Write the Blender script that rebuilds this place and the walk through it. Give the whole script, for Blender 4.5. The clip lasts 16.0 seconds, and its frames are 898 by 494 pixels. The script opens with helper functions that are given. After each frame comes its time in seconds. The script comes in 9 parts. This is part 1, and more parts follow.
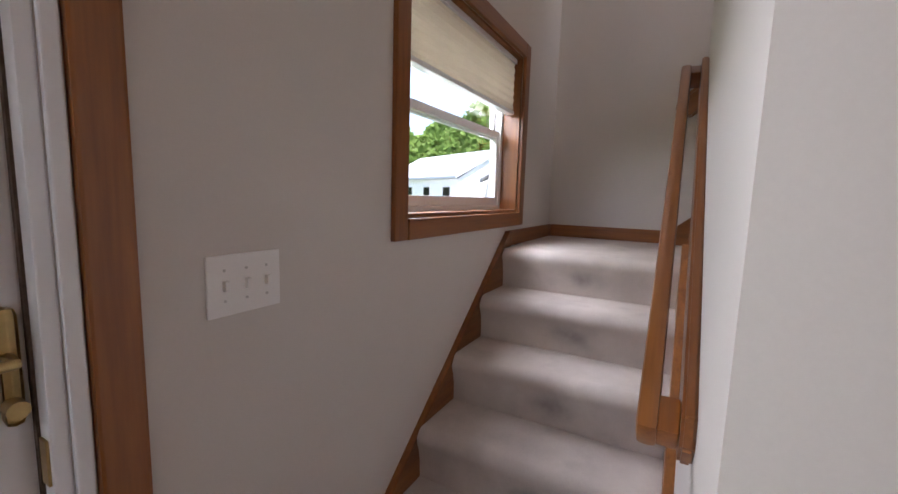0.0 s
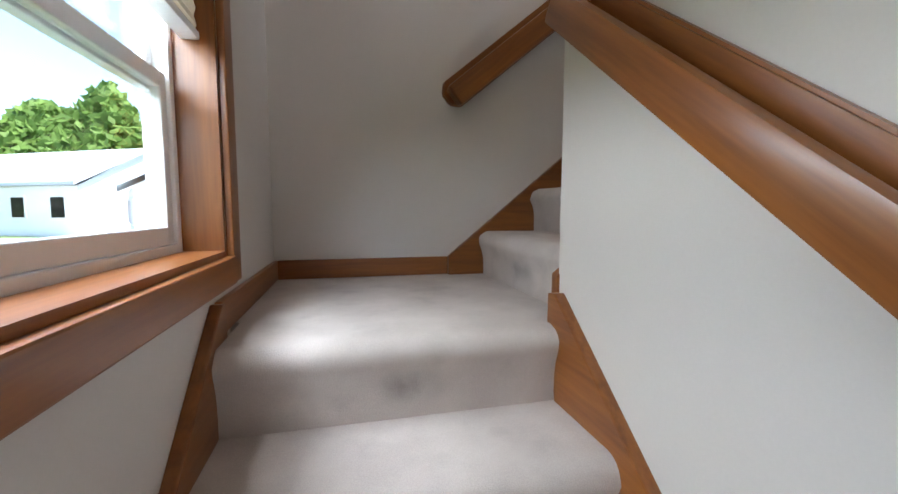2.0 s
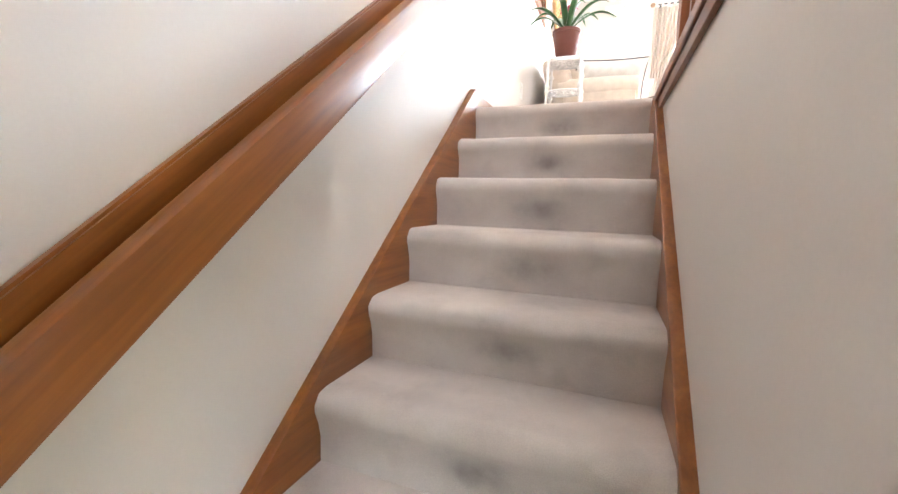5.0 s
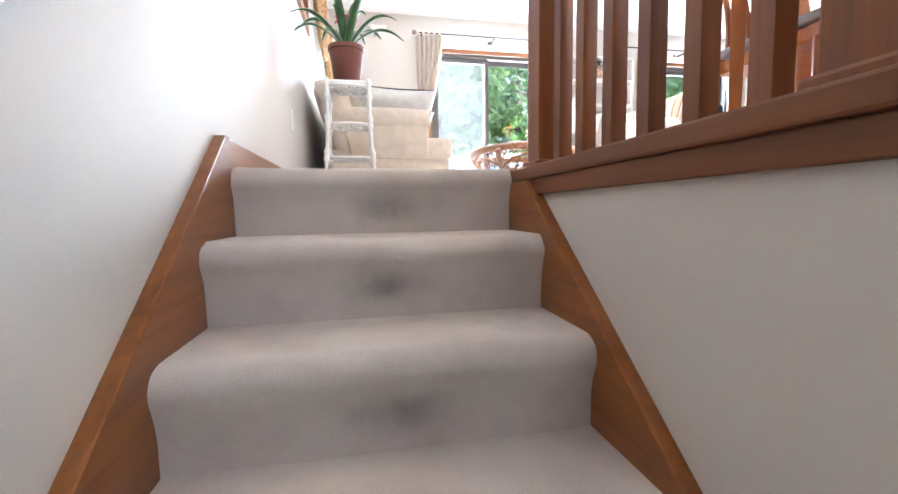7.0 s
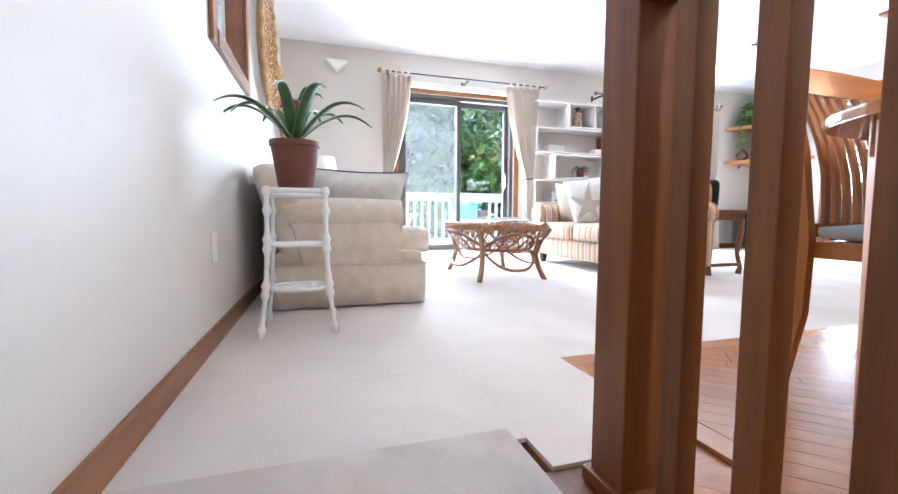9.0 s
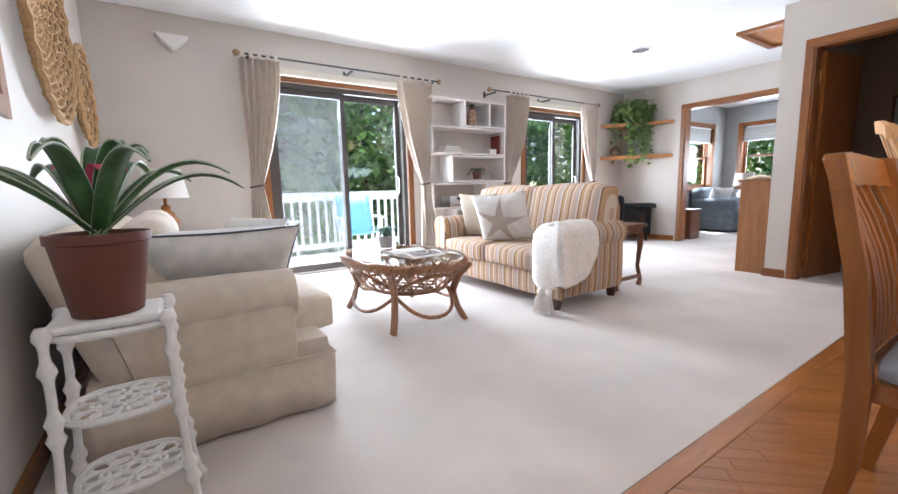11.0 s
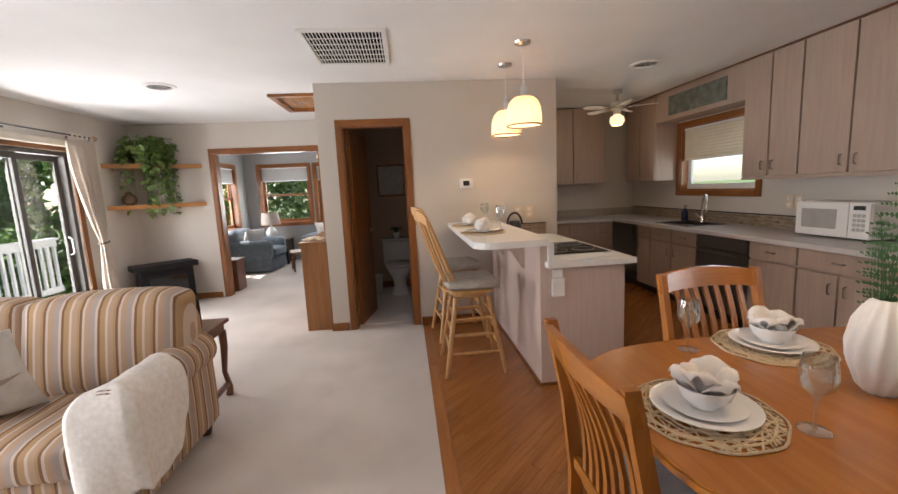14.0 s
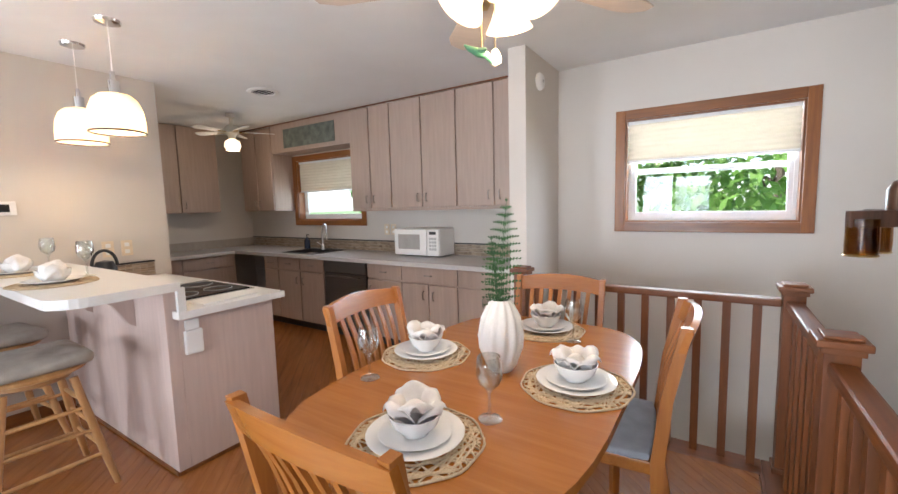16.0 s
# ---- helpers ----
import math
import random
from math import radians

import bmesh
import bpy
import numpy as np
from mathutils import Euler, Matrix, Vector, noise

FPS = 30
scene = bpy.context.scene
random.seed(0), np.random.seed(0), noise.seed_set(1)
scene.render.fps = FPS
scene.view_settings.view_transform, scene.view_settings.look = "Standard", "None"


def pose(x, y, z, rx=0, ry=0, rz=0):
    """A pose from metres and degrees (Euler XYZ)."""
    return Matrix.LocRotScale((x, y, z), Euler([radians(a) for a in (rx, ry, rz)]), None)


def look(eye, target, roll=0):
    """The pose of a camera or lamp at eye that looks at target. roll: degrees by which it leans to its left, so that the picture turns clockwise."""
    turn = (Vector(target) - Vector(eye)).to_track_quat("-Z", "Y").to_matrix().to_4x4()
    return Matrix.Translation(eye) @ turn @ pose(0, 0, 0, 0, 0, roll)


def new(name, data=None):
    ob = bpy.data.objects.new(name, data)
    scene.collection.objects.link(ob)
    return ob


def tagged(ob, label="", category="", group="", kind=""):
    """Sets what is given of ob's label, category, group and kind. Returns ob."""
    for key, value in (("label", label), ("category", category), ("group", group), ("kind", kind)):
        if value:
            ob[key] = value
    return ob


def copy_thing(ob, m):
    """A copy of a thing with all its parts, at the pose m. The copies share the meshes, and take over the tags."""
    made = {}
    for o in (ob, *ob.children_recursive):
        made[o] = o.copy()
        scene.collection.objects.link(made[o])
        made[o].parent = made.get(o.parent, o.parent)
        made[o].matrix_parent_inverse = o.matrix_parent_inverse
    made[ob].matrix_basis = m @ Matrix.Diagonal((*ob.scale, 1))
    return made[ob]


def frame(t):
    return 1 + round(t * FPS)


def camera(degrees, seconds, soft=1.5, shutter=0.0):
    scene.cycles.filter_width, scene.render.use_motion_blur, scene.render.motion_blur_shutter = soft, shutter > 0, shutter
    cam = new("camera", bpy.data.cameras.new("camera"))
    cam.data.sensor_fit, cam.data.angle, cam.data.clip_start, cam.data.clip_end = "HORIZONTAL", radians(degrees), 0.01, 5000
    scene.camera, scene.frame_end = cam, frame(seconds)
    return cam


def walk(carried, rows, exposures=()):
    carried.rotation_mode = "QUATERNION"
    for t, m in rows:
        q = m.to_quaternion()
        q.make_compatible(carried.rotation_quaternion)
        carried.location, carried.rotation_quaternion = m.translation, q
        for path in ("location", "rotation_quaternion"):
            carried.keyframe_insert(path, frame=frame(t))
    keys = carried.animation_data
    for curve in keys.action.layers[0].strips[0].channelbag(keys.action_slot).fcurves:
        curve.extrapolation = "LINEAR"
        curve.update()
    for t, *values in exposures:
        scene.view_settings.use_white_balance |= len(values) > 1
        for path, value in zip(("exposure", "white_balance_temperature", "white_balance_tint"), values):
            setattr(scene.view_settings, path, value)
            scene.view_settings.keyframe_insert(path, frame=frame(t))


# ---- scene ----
cam = camera(94.9, 16.0)
PATH = [
    (0, (2.762, -1.8, -1.262), (1.021, -2.754, -1.506), 1.7),
    (0.5, (2.583, -2.014, -1.262), (0.66, -2.506, -1.503), -0.8),
    (1, (2.302, -2.155, -1.256), (0.316, -2.157, -1.491), -0.9),
    (1.5, (2.019, -2.243, -1.247), (0.052, -1.934, -1.441), -0.2),
    (2, (1.773, -2.261, -1.222), (-0.161, -1.782, -1.401), 0.1),
    (2.5, (1.491, -2.22, -1.12), (-0.419, -1.656, -1.303), 0.6),
    (3, (1.276, -2.208, -0.977), (-0.598, -1.54, -1.178), 0.8),
    (3.5, (1.082, -2.209, -0.823), (-0.697, -1.326, -1.057), 1.0),
    (4, (0.908, -2.128, -0.702), (-0.68, -0.928, -0.904), 1.4),
    (4.5, (0.738, -2.06, -0.582), (-0.47, -0.479, -0.794), 2.1),
    (5, (0.661, -1.985, -0.469), (-0.039, -0.125, -0.69), 1.6),
    (5.2, (0.619, -1.936, -0.439), (0.104, -0.017, -0.662), 1.2),
    (7.3, (0.356, -1.057, -0.034), (0.807, 0.884, -0.202), -0.1),
    (7.5, (0.347, -0.989, 0.032), (0.82, 0.948, -0.131), 0.4),
    (7.8, (0.373, -0.928, 0.102), (0.821, 1.014, -0.067), 0.5),
    (8, (0.359, -0.824, 0.155), (0.841, 1.112, 0.017), 0.5),
    (8.2, (0.376, -0.771, 0.234), (0.854, 1.166, 0.102), 0.6),
    (10.3, (0.424, -0.178, 0.73), (1.344, 1.584, 0.508), -1.0),
    (10.5, (0.43, -0.122, 0.754), (1.392, 1.616, 0.522), -1.2),
    (10.7, (0.425, -0.05, 0.802), (1.447, 1.651, 0.55), -1.4),
    (11, (0.452, 0.042, 0.899), (1.553, 1.689, 0.622), -1.4),
    (11.5, (0.542, 0.196, 0.996), (1.785, 1.732, 0.686), -1.8),
    (12, (0.643, 0.361, 1.148), (2.077, 1.718, 0.832), -1.9),
    (12.5, (0.686, 0.51, 1.293), (2.295, 1.652, 0.965), -2.1),
    (13, (0.749, 0.621, 1.368), (2.544, 1.447, 1.058), -2.4),
    (13.5, (0.839, 0.723, 1.395), (2.78, 1.107, 1.102), -2.5),
    (14, (0.955, 0.786, 1.388), (2.926, 0.592, 1.111), -2.7),
    (14.5, (1.043, 0.873, 1.392), (2.891, 0.154, 1.128), -2.5),
    (15, (1.131, 0.891, 1.387), (2.773, -0.228, 1.155), -2.1),
    (15.5, (1.215, 0.861, 1.384), (2.604, -0.562, 1.172), -1.7),
    (16, (1.267, 0.848, 1.387), (2.351, -0.821, 1.185), -1.5),
]
walk(cam, [(t, look(e, g, r)) for t, e, g, r in PATH], exposures=[(0, 1.85, 6300, 22), (0.5, 1.85, 5800, 14), (1.0, 1.95, 5500, 9), (1.5, 1.95, 5700, 10), (2.0, 2.1, 6000, 11), (2.5, 2.45, 7200, 18), (3.0, 2.7, 8000, 21), (3.5, 3.4, 6500, 11), (4.0, 3.5, 6300, 10), (5.0, 3.8, 6000, 10), (7.5, 3.1, 5400, 8), (8.2, 2.95, 5200, 8), (10.5, 1.95, 5700, 11), (11.0, 1.9, 5700, 11), (12.5, 1.3, 6000, 12), (13.0, 1.1, 6200, 13), (14.0, 1.25, 6700, 15), (14.5, 1.55, 6600, 15), (15.0, 1.85, 6300, 13), (15.5, 1.9, 6200, 12), (16.0, 1.9, 5900, 11)])

# ---- world, sun, exposure ----
world = bpy.data.worlds.new("world")
scene.world = world
world.use_nodes = True
wn = world.node_tree
sky = wn.nodes.new("ShaderNodeTexSky")
sky.sky_type, sky.sun_disc = "NISHITA", False
sky.sun_elevation, sky.sun_rotation = radians(60), radians(32)
wn.links.new(sky.outputs[0], wn.nodes["Background"].inputs[0])
wn.nodes["Background"].inputs[1].default_value = 0.15
sun = new("sun", bpy.data.lights.new("sun", "SUN"))
sun.data.energy, sun.data.angle, sun.data.color = 5.0, radians(0.5), (1.0, 0.95, 0.88)
sun.matrix_world = look((2.65, 4.25, 8.66), (0, 0, 0))


def opening_light(name, x, y, z, rx, rz, w, h, power):
    """The sky's light through a window opening."""
    la = bpy.data.lights.new(name, "AREA")
    la.shape, la.size, la.size_y, la.energy, la.color = "RECTANGLE", w, h, power, (0.93, 0.97, 1.0)
    ob = new(name, la)
    ob.matrix_world = pose(x, y, z, rx, 0, rz)
    return ob


opening_light("slider_daylight", 2.07, 4.75, 1.0, -77, 0, 1.5, 1.9, 62)
opening_light("slider_daylight", 5.4, 4.75, 1.0, -77, 0, 1.1, 1.9, 47)
opening_light("stair_window_daylight", 1.18, -2.87, -0.67, 34, 0, 1.1, 0.5, 10.5)
opening_light("dining_window_daylight", 1.35, -2.78, 1.7, 60, 0, 1.1, 0.7, 15)
opening_light("kitchen_window_daylight", 5.27, -2.95, 1.5, 90, 0, 0.8, 0.7, 3.5)
opening_light("entry_daylight", 3.0, -2.80, -1.6, 90, 0, 0.8, 1.7, 11)
opening_light("sunroom_daylight", 10.5, 2.6, 1.45, 90, 90, 2.4, 1.0, 34)
opening_light("sunroom_north_daylight", 9.27, 4.42, 1.35, -90, 0, 0.9, 1.0, 18)

# ---- materials ----


def material(name, base, rough=0.6, metal=0.0, vary=0.12, scale=12.0, bump=0.1, fine=120.0, spec=0.5, second=None, stretch=(1, 1, 1), stain=0.0, stain_scale=4.0):
    """Two scales of noise in colour and relief over one base colour."""
    m = bpy.data.materials.new(name)
    m.use_nodes = True
    nt = m.node_tree
    b = nt.nodes["Principled BSDF"]
    tc = nt.nodes.new("ShaderNodeTexCoord")
    mp = nt.nodes.new("ShaderNodeMapping")
    mp.inputs["Scale"].default_value = stretch
    nt.links.new(tc.outputs["Object"], mp.inputs[0])
    n1 = nt.nodes.new("ShaderNodeTexNoise")
    n1.inputs["Scale"].default_value, n1.inputs["Detail"].default_value = scale, 5
    n2 = nt.nodes.new("ShaderNodeTexNoise")
    n2.inputs["Scale"].default_value, n2.inputs["Detail"].default_value = fine, 3
    for n in (n1, n2):
        nt.links.new(mp.outputs[0], n.inputs["Vector"])
    mixf = nt.nodes.new("ShaderNodeMath")
    mixf.operation = "MULTIPLY_ADD"
    mixf.inputs[1].default_value = 0.35
    nt.links.new(n2.outputs["Fac"], mixf.inputs[0])
    sc = nt.nodes.new("ShaderNodeMath")
    sc.operation = "MULTIPLY"
    sc.inputs[1].default_value = 0.65
    nt.links.new(n1.outputs["Fac"], sc.inputs[0])
    nt.links.new(sc.outputs[0], mixf.inputs[2])
    ramp = nt.nodes.new("ShaderNodeValToRGB")
    lo = [max(0, c * (1 - vary)) for c in base]
    hi = [min(1, c * (1 + vary)) for c in (second or base)]
    ramp.color_ramp.elements[0].position, ramp.color_ramp.elements[1].position = 0.32, 0.68
    ramp.color_ramp.elements[0].color = (*lo, 1)
    ramp.color_ramp.elements[1].color = (*hi, 1)
    nt.links.new(mixf.outputs[0], ramp.inputs[0])
    top = ramp.outputs[0]
    if stain:
        n3 = nt.nodes.new("ShaderNodeTexNoise")
        n3.inputs["Scale"].default_value, n3.inputs["Detail"].default_value = stain_scale, 6
        nt.links.new(mp.outputs[0], n3.inputs["Vector"])
        r3 = nt.nodes.new("ShaderNodeValToRGB")
        r3.color_ramp.elements[0].position, r3.color_ramp.elements[1].position = 0.55, 0.72
        r3.color_ramp.elements[0].color, r3.color_ramp.elements[1].color = (1, 1, 1, 1), (1 - stain, 1 - stain, 1 - stain, 1)
        nt.links.new(n3.outputs["Fac"], r3.inputs[0])
        mul = nt.nodes.new("ShaderNodeMix")
        mul.data_type, mul.blend_type = "RGBA", "MULTIPLY"
        mul.inputs[0].default_value = 1.0
        nt.links.new(top, mul.inputs[6])
        nt.links.new(r3.outputs[0], mul.inputs[7])
        top = mul.outputs[2]
    nt.links.new(top, b.inputs["Base Color"])
    b.inputs["Roughness"].default_value, b.inputs["Metallic"].default_value = rough, metal
    b.inputs["Specular IOR Level"].default_value = spec
    if bump:
        bp = nt.nodes.new("ShaderNodeBump")
        bp.inputs["Strength"].default_value, bp.inputs["Distance"].default_value = bump, 0.004
        nt.links.new(mixf.outputs[0], bp.inputs["Height"])
        nt.links.new(bp.outputs[0], b.inputs["Normal"])
    return m


def wood(name, dark, light, rough=0.35, axis=0, scale=1.0, coat=0.2, spread=0.14):
    """Stained wood: long grain along one axis of the object, with pores and slow colour change, different piece by piece."""
    m = bpy.data.materials.new(name)
    m.use_nodes = True
    nt = m.node_tree
    b = nt.nodes["Principled BSDF"]
    tc = nt.nodes.new("ShaderNodeTexCoord")
    oi = nt.nodes.new("ShaderNodeObjectInfo")
    add = nt.nodes.new("ShaderNodeVectorMath")
    add.operation = "ADD"
    mul = nt.nodes.new("ShaderNodeMath")
    mul.operation = "MULTIPLY"
    mul.inputs[1].default_value = 37.0
    nt.links.new(oi.outputs["Random"], mul.inputs[0])
    nt.links.new(tc.outputs["Object"], add.inputs[0])
    nt.links.new(mul.outputs[0], add.inputs[1])
    mp = nt.nodes.new("ShaderNodeMapping")
    s = [26.0 * scale] * 3
    s[axis] = 1.6 * scale
    mp.inputs["Scale"].default_value = s
    nt.links.new(add.outputs[0], mp.inputs[0])
    n1 = nt.nodes.new("ShaderNodeTexNoise")
    n1.inputs["Scale"].default_value, n1.inputs["Detail"].default_value, n1.inputs["Distortion"].default_value = 1.0, 6, 0.6
    n2 = nt.nodes.new("ShaderNodeTexNoise")
    n2.inputs["Scale"].default_value, n2.inputs["Detail"].default_value = 5.0, 3
    nt.links.new(mp.outputs[0], n1.inputs["Vector"])
    nt.links.new(mp.outputs[0], n2.inputs["Vector"])
    mx = nt.nodes.new("ShaderNodeMath")
    mx.operation = "MULTIPLY_ADD"
    mx.inputs[1].default_value = 0.3
    sc = nt.nodes.new("ShaderNodeMath")
    sc.operation = "MULTIPLY"
    sc.inputs[1].default_value = 0.7
    nt.links.new(n2.outputs["Fac"], mx.inputs[0])
    nt.links.new(n1.outputs["Fac"], sc.inputs[0])
    nt.links.new(sc.outputs[0], mx.inputs[2])
    ramp = nt.nodes.new("ShaderNodeValToRGB")
    ramp.color_ramp.elements[0].position, ramp.color_ramp.elements[1].position = 0.34, 0.66
    ramp.color_ramp.elements[0].color, ramp.color_ramp.elements[1].color = (*dark, 1), (*light, 1)
    nt.links.new(mx.outputs[0], ramp.inputs[0])
    hsv = nt.nodes.new("ShaderNodeHueSaturation")
    val = nt.nodes.new("ShaderNodeMapRange")
    val.inputs["To Min"].default_value, val.inputs["To Max"].default_value = 1 - spread, 1 + spread
    nt.links.new(oi.outputs["Random"], val.inputs[0])
    nt.links.new(val.outputs[0], hsv.inputs["Value"])
    nt.links.new(ramp.outputs[0], hsv.inputs["Color"])
    nt.links.new(hsv.outputs[0], b.inputs["Base Color"])
    b.inputs["Roughness"].default_value = rough
    b.inputs["Coat Weight"].default_value, b.inputs["Coat Roughness"].default_value = coat, 0.2
    bp = nt.nodes.new("ShaderNodeBump")
    bp.inputs["Strength"].default_value, bp.inputs["Distance"].default_value = 0.12, 0.002
    nt.links.new(mx.outputs[0], bp.inputs["Height"])
    nt.links.new(bp.outputs[0], b.inputs["Normal"])
    return m


def glass(name, rough=0.0, power=4.0, edge=0.7, front=0.035):
    m = bpy.data.materials.new(name)
    m.use_nodes = True
    nt = m.node_tree
    b = nt.nodes["Principled BSDF"]
    nt.nodes.remove(b)
    out = nt.nodes["Material Output"]
    tr = nt.nodes.new("ShaderNodeBsdfTransparent")
    tr.inputs[0].default_value = (0.95, 0.97, 0.96, 1)
    gl = nt.nodes.new("ShaderNodeBsdfGlossy")
    gl.inputs["Roughness"].default_value = rough
    lw = nt.nodes.new("ShaderNodeLayerWeight")
    pw = nt.nodes.new("ShaderNodeMath")
    pw.operation = "POWER"
    pw.inputs[1].default_value = power
    nt.links.new(lw.outputs["Facing"], pw.inputs[0])
    fr = nt.nodes.new("ShaderNodeMath")
    fr.operation = "MULTIPLY_ADD"
    fr.inputs[1].default_value, fr.inputs[2].default_value = edge, front
    nt.links.new(pw.outputs[0], fr.inputs[0])
    mx = nt.nodes.new("ShaderNodeMixShader")
    nt.links.new(fr.outputs[0], mx.inputs[0])
    nt.links.new(tr.outputs[0], mx.inputs[1])
    nt.links.new(gl.outputs[0], mx.inputs[2])
    nt.links.new(mx.outputs[0], out.inputs[0])
    return m


def glow(name, colour, strength):
    m = bpy.data.materials.new(name)
    m.use_nodes = True
    b = m.node_tree.nodes["Principled BSDF"]
    b.inputs["Base Color"].default_value = (*colour, 1)
    b.inputs["Emission Color"].default_value = (*colour, 1)
    b.inputs["Emission Strength"].default_value = strength
    return m


M = {}
M["wall"] = material("wall_paint", (0.60, 0.555, 0.505), 0.75, vary=0.03, scale=2.0, bump=0.06, fine=180)
M["taupe"] = material("taupe_paint", (0.50, 0.36, 0.27), 0.7, vary=0.03, scale=2.0, bump=0.06, fine=180)
M["wall_stair"] = material("stair_wall_paint", (0.62, 0.58, 0.535), 0.6, vary=0.03, scale=2.0, bump=0.06, fine=180)
M["ceiling"] = material("ceiling_paint", (0.80, 0.80, 0.80), 0.9, vary=0.03, scale=3.0, bump=0.25, fine=220)
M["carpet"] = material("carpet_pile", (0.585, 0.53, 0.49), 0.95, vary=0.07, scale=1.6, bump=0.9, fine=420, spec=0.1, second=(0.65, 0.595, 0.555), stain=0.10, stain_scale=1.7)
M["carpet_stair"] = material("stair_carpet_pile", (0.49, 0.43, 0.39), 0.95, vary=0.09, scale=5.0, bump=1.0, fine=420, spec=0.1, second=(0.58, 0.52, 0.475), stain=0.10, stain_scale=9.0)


def tread_scuffs(m, rise):
    """Grey shoe scuffs in the middle of each riser of both flights."""
    nt = m.node_tree
    b = nt.nodes["Principled BSDF"]
    tc = nt.nodes.new("ShaderNodeTexCoord")
    xyz = nt.nodes.new("ShaderNodeSeparateXYZ")
    nt.links.new(tc.outputs["Object"], xyz.inputs[0])

    def calc(op, a, c=None):
        n = nt.nodes.new("ShaderNodeMath")
        n.operation = op
        for k, v in enumerate((a, c)):
            if v is None:
                continue
            if isinstance(v, (int, float)):
                n.inputs[k].default_value = v
            else:
                nt.links.new(v, n.inputs[k])
        return n.outputs[0]

    def bell(v, mid, width):
        d = calc("DIVIDE", calc("SUBTRACT", v, mid), width)
        return calc("POWER", 2.718, calc("MULTIPLY", calc("MULTIPLY", d, d), -1.0))
    level = calc("FRACT", calc("DIVIDE", xyz.outputs[2], rise))
    side = calc("ADD", bell(xyz.outputs[0], 0.44, 0.085), bell(xyz.outputs[1], -2.13, 0.08))
    ns = nt.nodes.new("ShaderNodeTexNoise")
    ns.inputs["Scale"].default_value, ns.inputs["Detail"].default_value = 16.0, 5
    nt.links.new(tc.outputs["Object"], ns.inputs["Vector"])
    fac = calc("MULTIPLY", calc("MULTIPLY", side, bell(level, 0.40, 0.20)), calc("MULTIPLY", ns.outputs["Fac"], 0.95))
    mx = nt.nodes.new("ShaderNodeMix")
    mx.data_type = "RGBA"
    old = b.inputs["Base Color"].links[0].from_socket
    nt.links.new(fac, mx.inputs[0])
    nt.links.new(old, mx.inputs[6])
    mx.inputs[7].default_value = (0.10, 0.09, 0.085, 1)
    nt.links.new(mx.outputs[2], b.inputs["Base Color"])


tread_scuffs(M["carpet_stair"], 0.188)
M["trim"] = wood("oak_trim_x", (0.165, 0.050, 0.009), (0.29, 0.102, 0.018), 0.35, 0)
M["trim_y"] = wood("oak_trim_y", (0.165, 0.050, 0.009), (0.29, 0.102, 0.018), 0.35, 1)
M["trim_z"] = wood("oak_trim_z", (0.165, 0.050, 0.009), (0.29, 0.102, 0.018), 0.35, 2)
M["floor_wood"] = wood("floor_plank_wood", (0.20, 0.070, 0.022), (0.36, 0.15, 0.05), 0.28, 0, coat=0.4)
M["honey"] = wood("honey_maple_x", (0.345, 0.115, 0.016), (0.43, 0.162, 0.028), 0.25, 0, coat=0.3)
M["honey_z"] = wood("honey_maple_z", (0.31, 0.100, 0.015), (0.41, 0.152, 0.028), 0.38, 2, coat=0.12)
M["stool_wood"] = wood("stool_beech", (0.46, 0.24, 0.085), (0.60, 0.34, 0.14), 0.35, 2)
M["rattan"] = wood("rattan_cane", (0.19, 0.078, 0.030), (0.33, 0.155, 0.068), 0.4, 2, 2.0)
M["white"] = material("white_paint", (0.80, 0.79, 0.77), 0.45, vary=0.03, scale=6, bump=0.05)
M["vinyl"] = material("white_vinyl", (0.78, 0.79, 0.80), 0.35, vary=0.02, scale=6, bump=0.02)
M["cab"] = material("cabinet_laminate", (0.40, 0.30, 0.245), 0.42, vary=0.10, scale=3, bump=0.04, stretch=(14, 14, 1))
M["penin"] = material("peninsula_panel", (0.56, 0.44, 0.39), 0.5, vary=0.08, scale=3, bump=0.04, stretch=(14, 14, 1))
M["laminate"] = material("white_laminate", (0.74, 0.73, 0.71), 0.3, vary=0.03, scale=30, bump=0.02)
M["black"] = material("black_plastic", (0.02, 0.02, 0.022), 0.35, vary=0.2, bump=0.05)
M["steel"] = material("brushed_steel", (0.55, 0.54, 0.52), 0.28, 1.0, vary=0.08, scale=20, bump=0.05, stretch=(1, 12, 1))
M["chrome"] = material("chrome", (0.75, 0.75, 0.75), 0.12, 1.0, vary=0.02, bump=0.0)
M["brass"] = material("aged_brass", (0.52, 0.38, 0.17), 0.3, 1.0, vary=0.15, scale=20, bump=0.05)
M["iron"] = material("white_cast_iron", (0.76, 0.75, 0.73), 0.5, vary=0.08, scale=30, bump=0.4)
M["bronze_frame"] = material("bronze_aluminium", (0.060, 0.052, 0.045), 0.5, 0.0, vary=0.1, bump=0.03)
M["glass"] = glass("window_glass")
M["table_glass"] = glass("table_glass", 0.0, 4.0, 0.16, 0.02)
M["slate_steel"] = material("slate_steel", (0.16, 0.15, 0.145), 0.35, 0.8, vary=0.08, scale=20, stretch=(12, 1, 1))
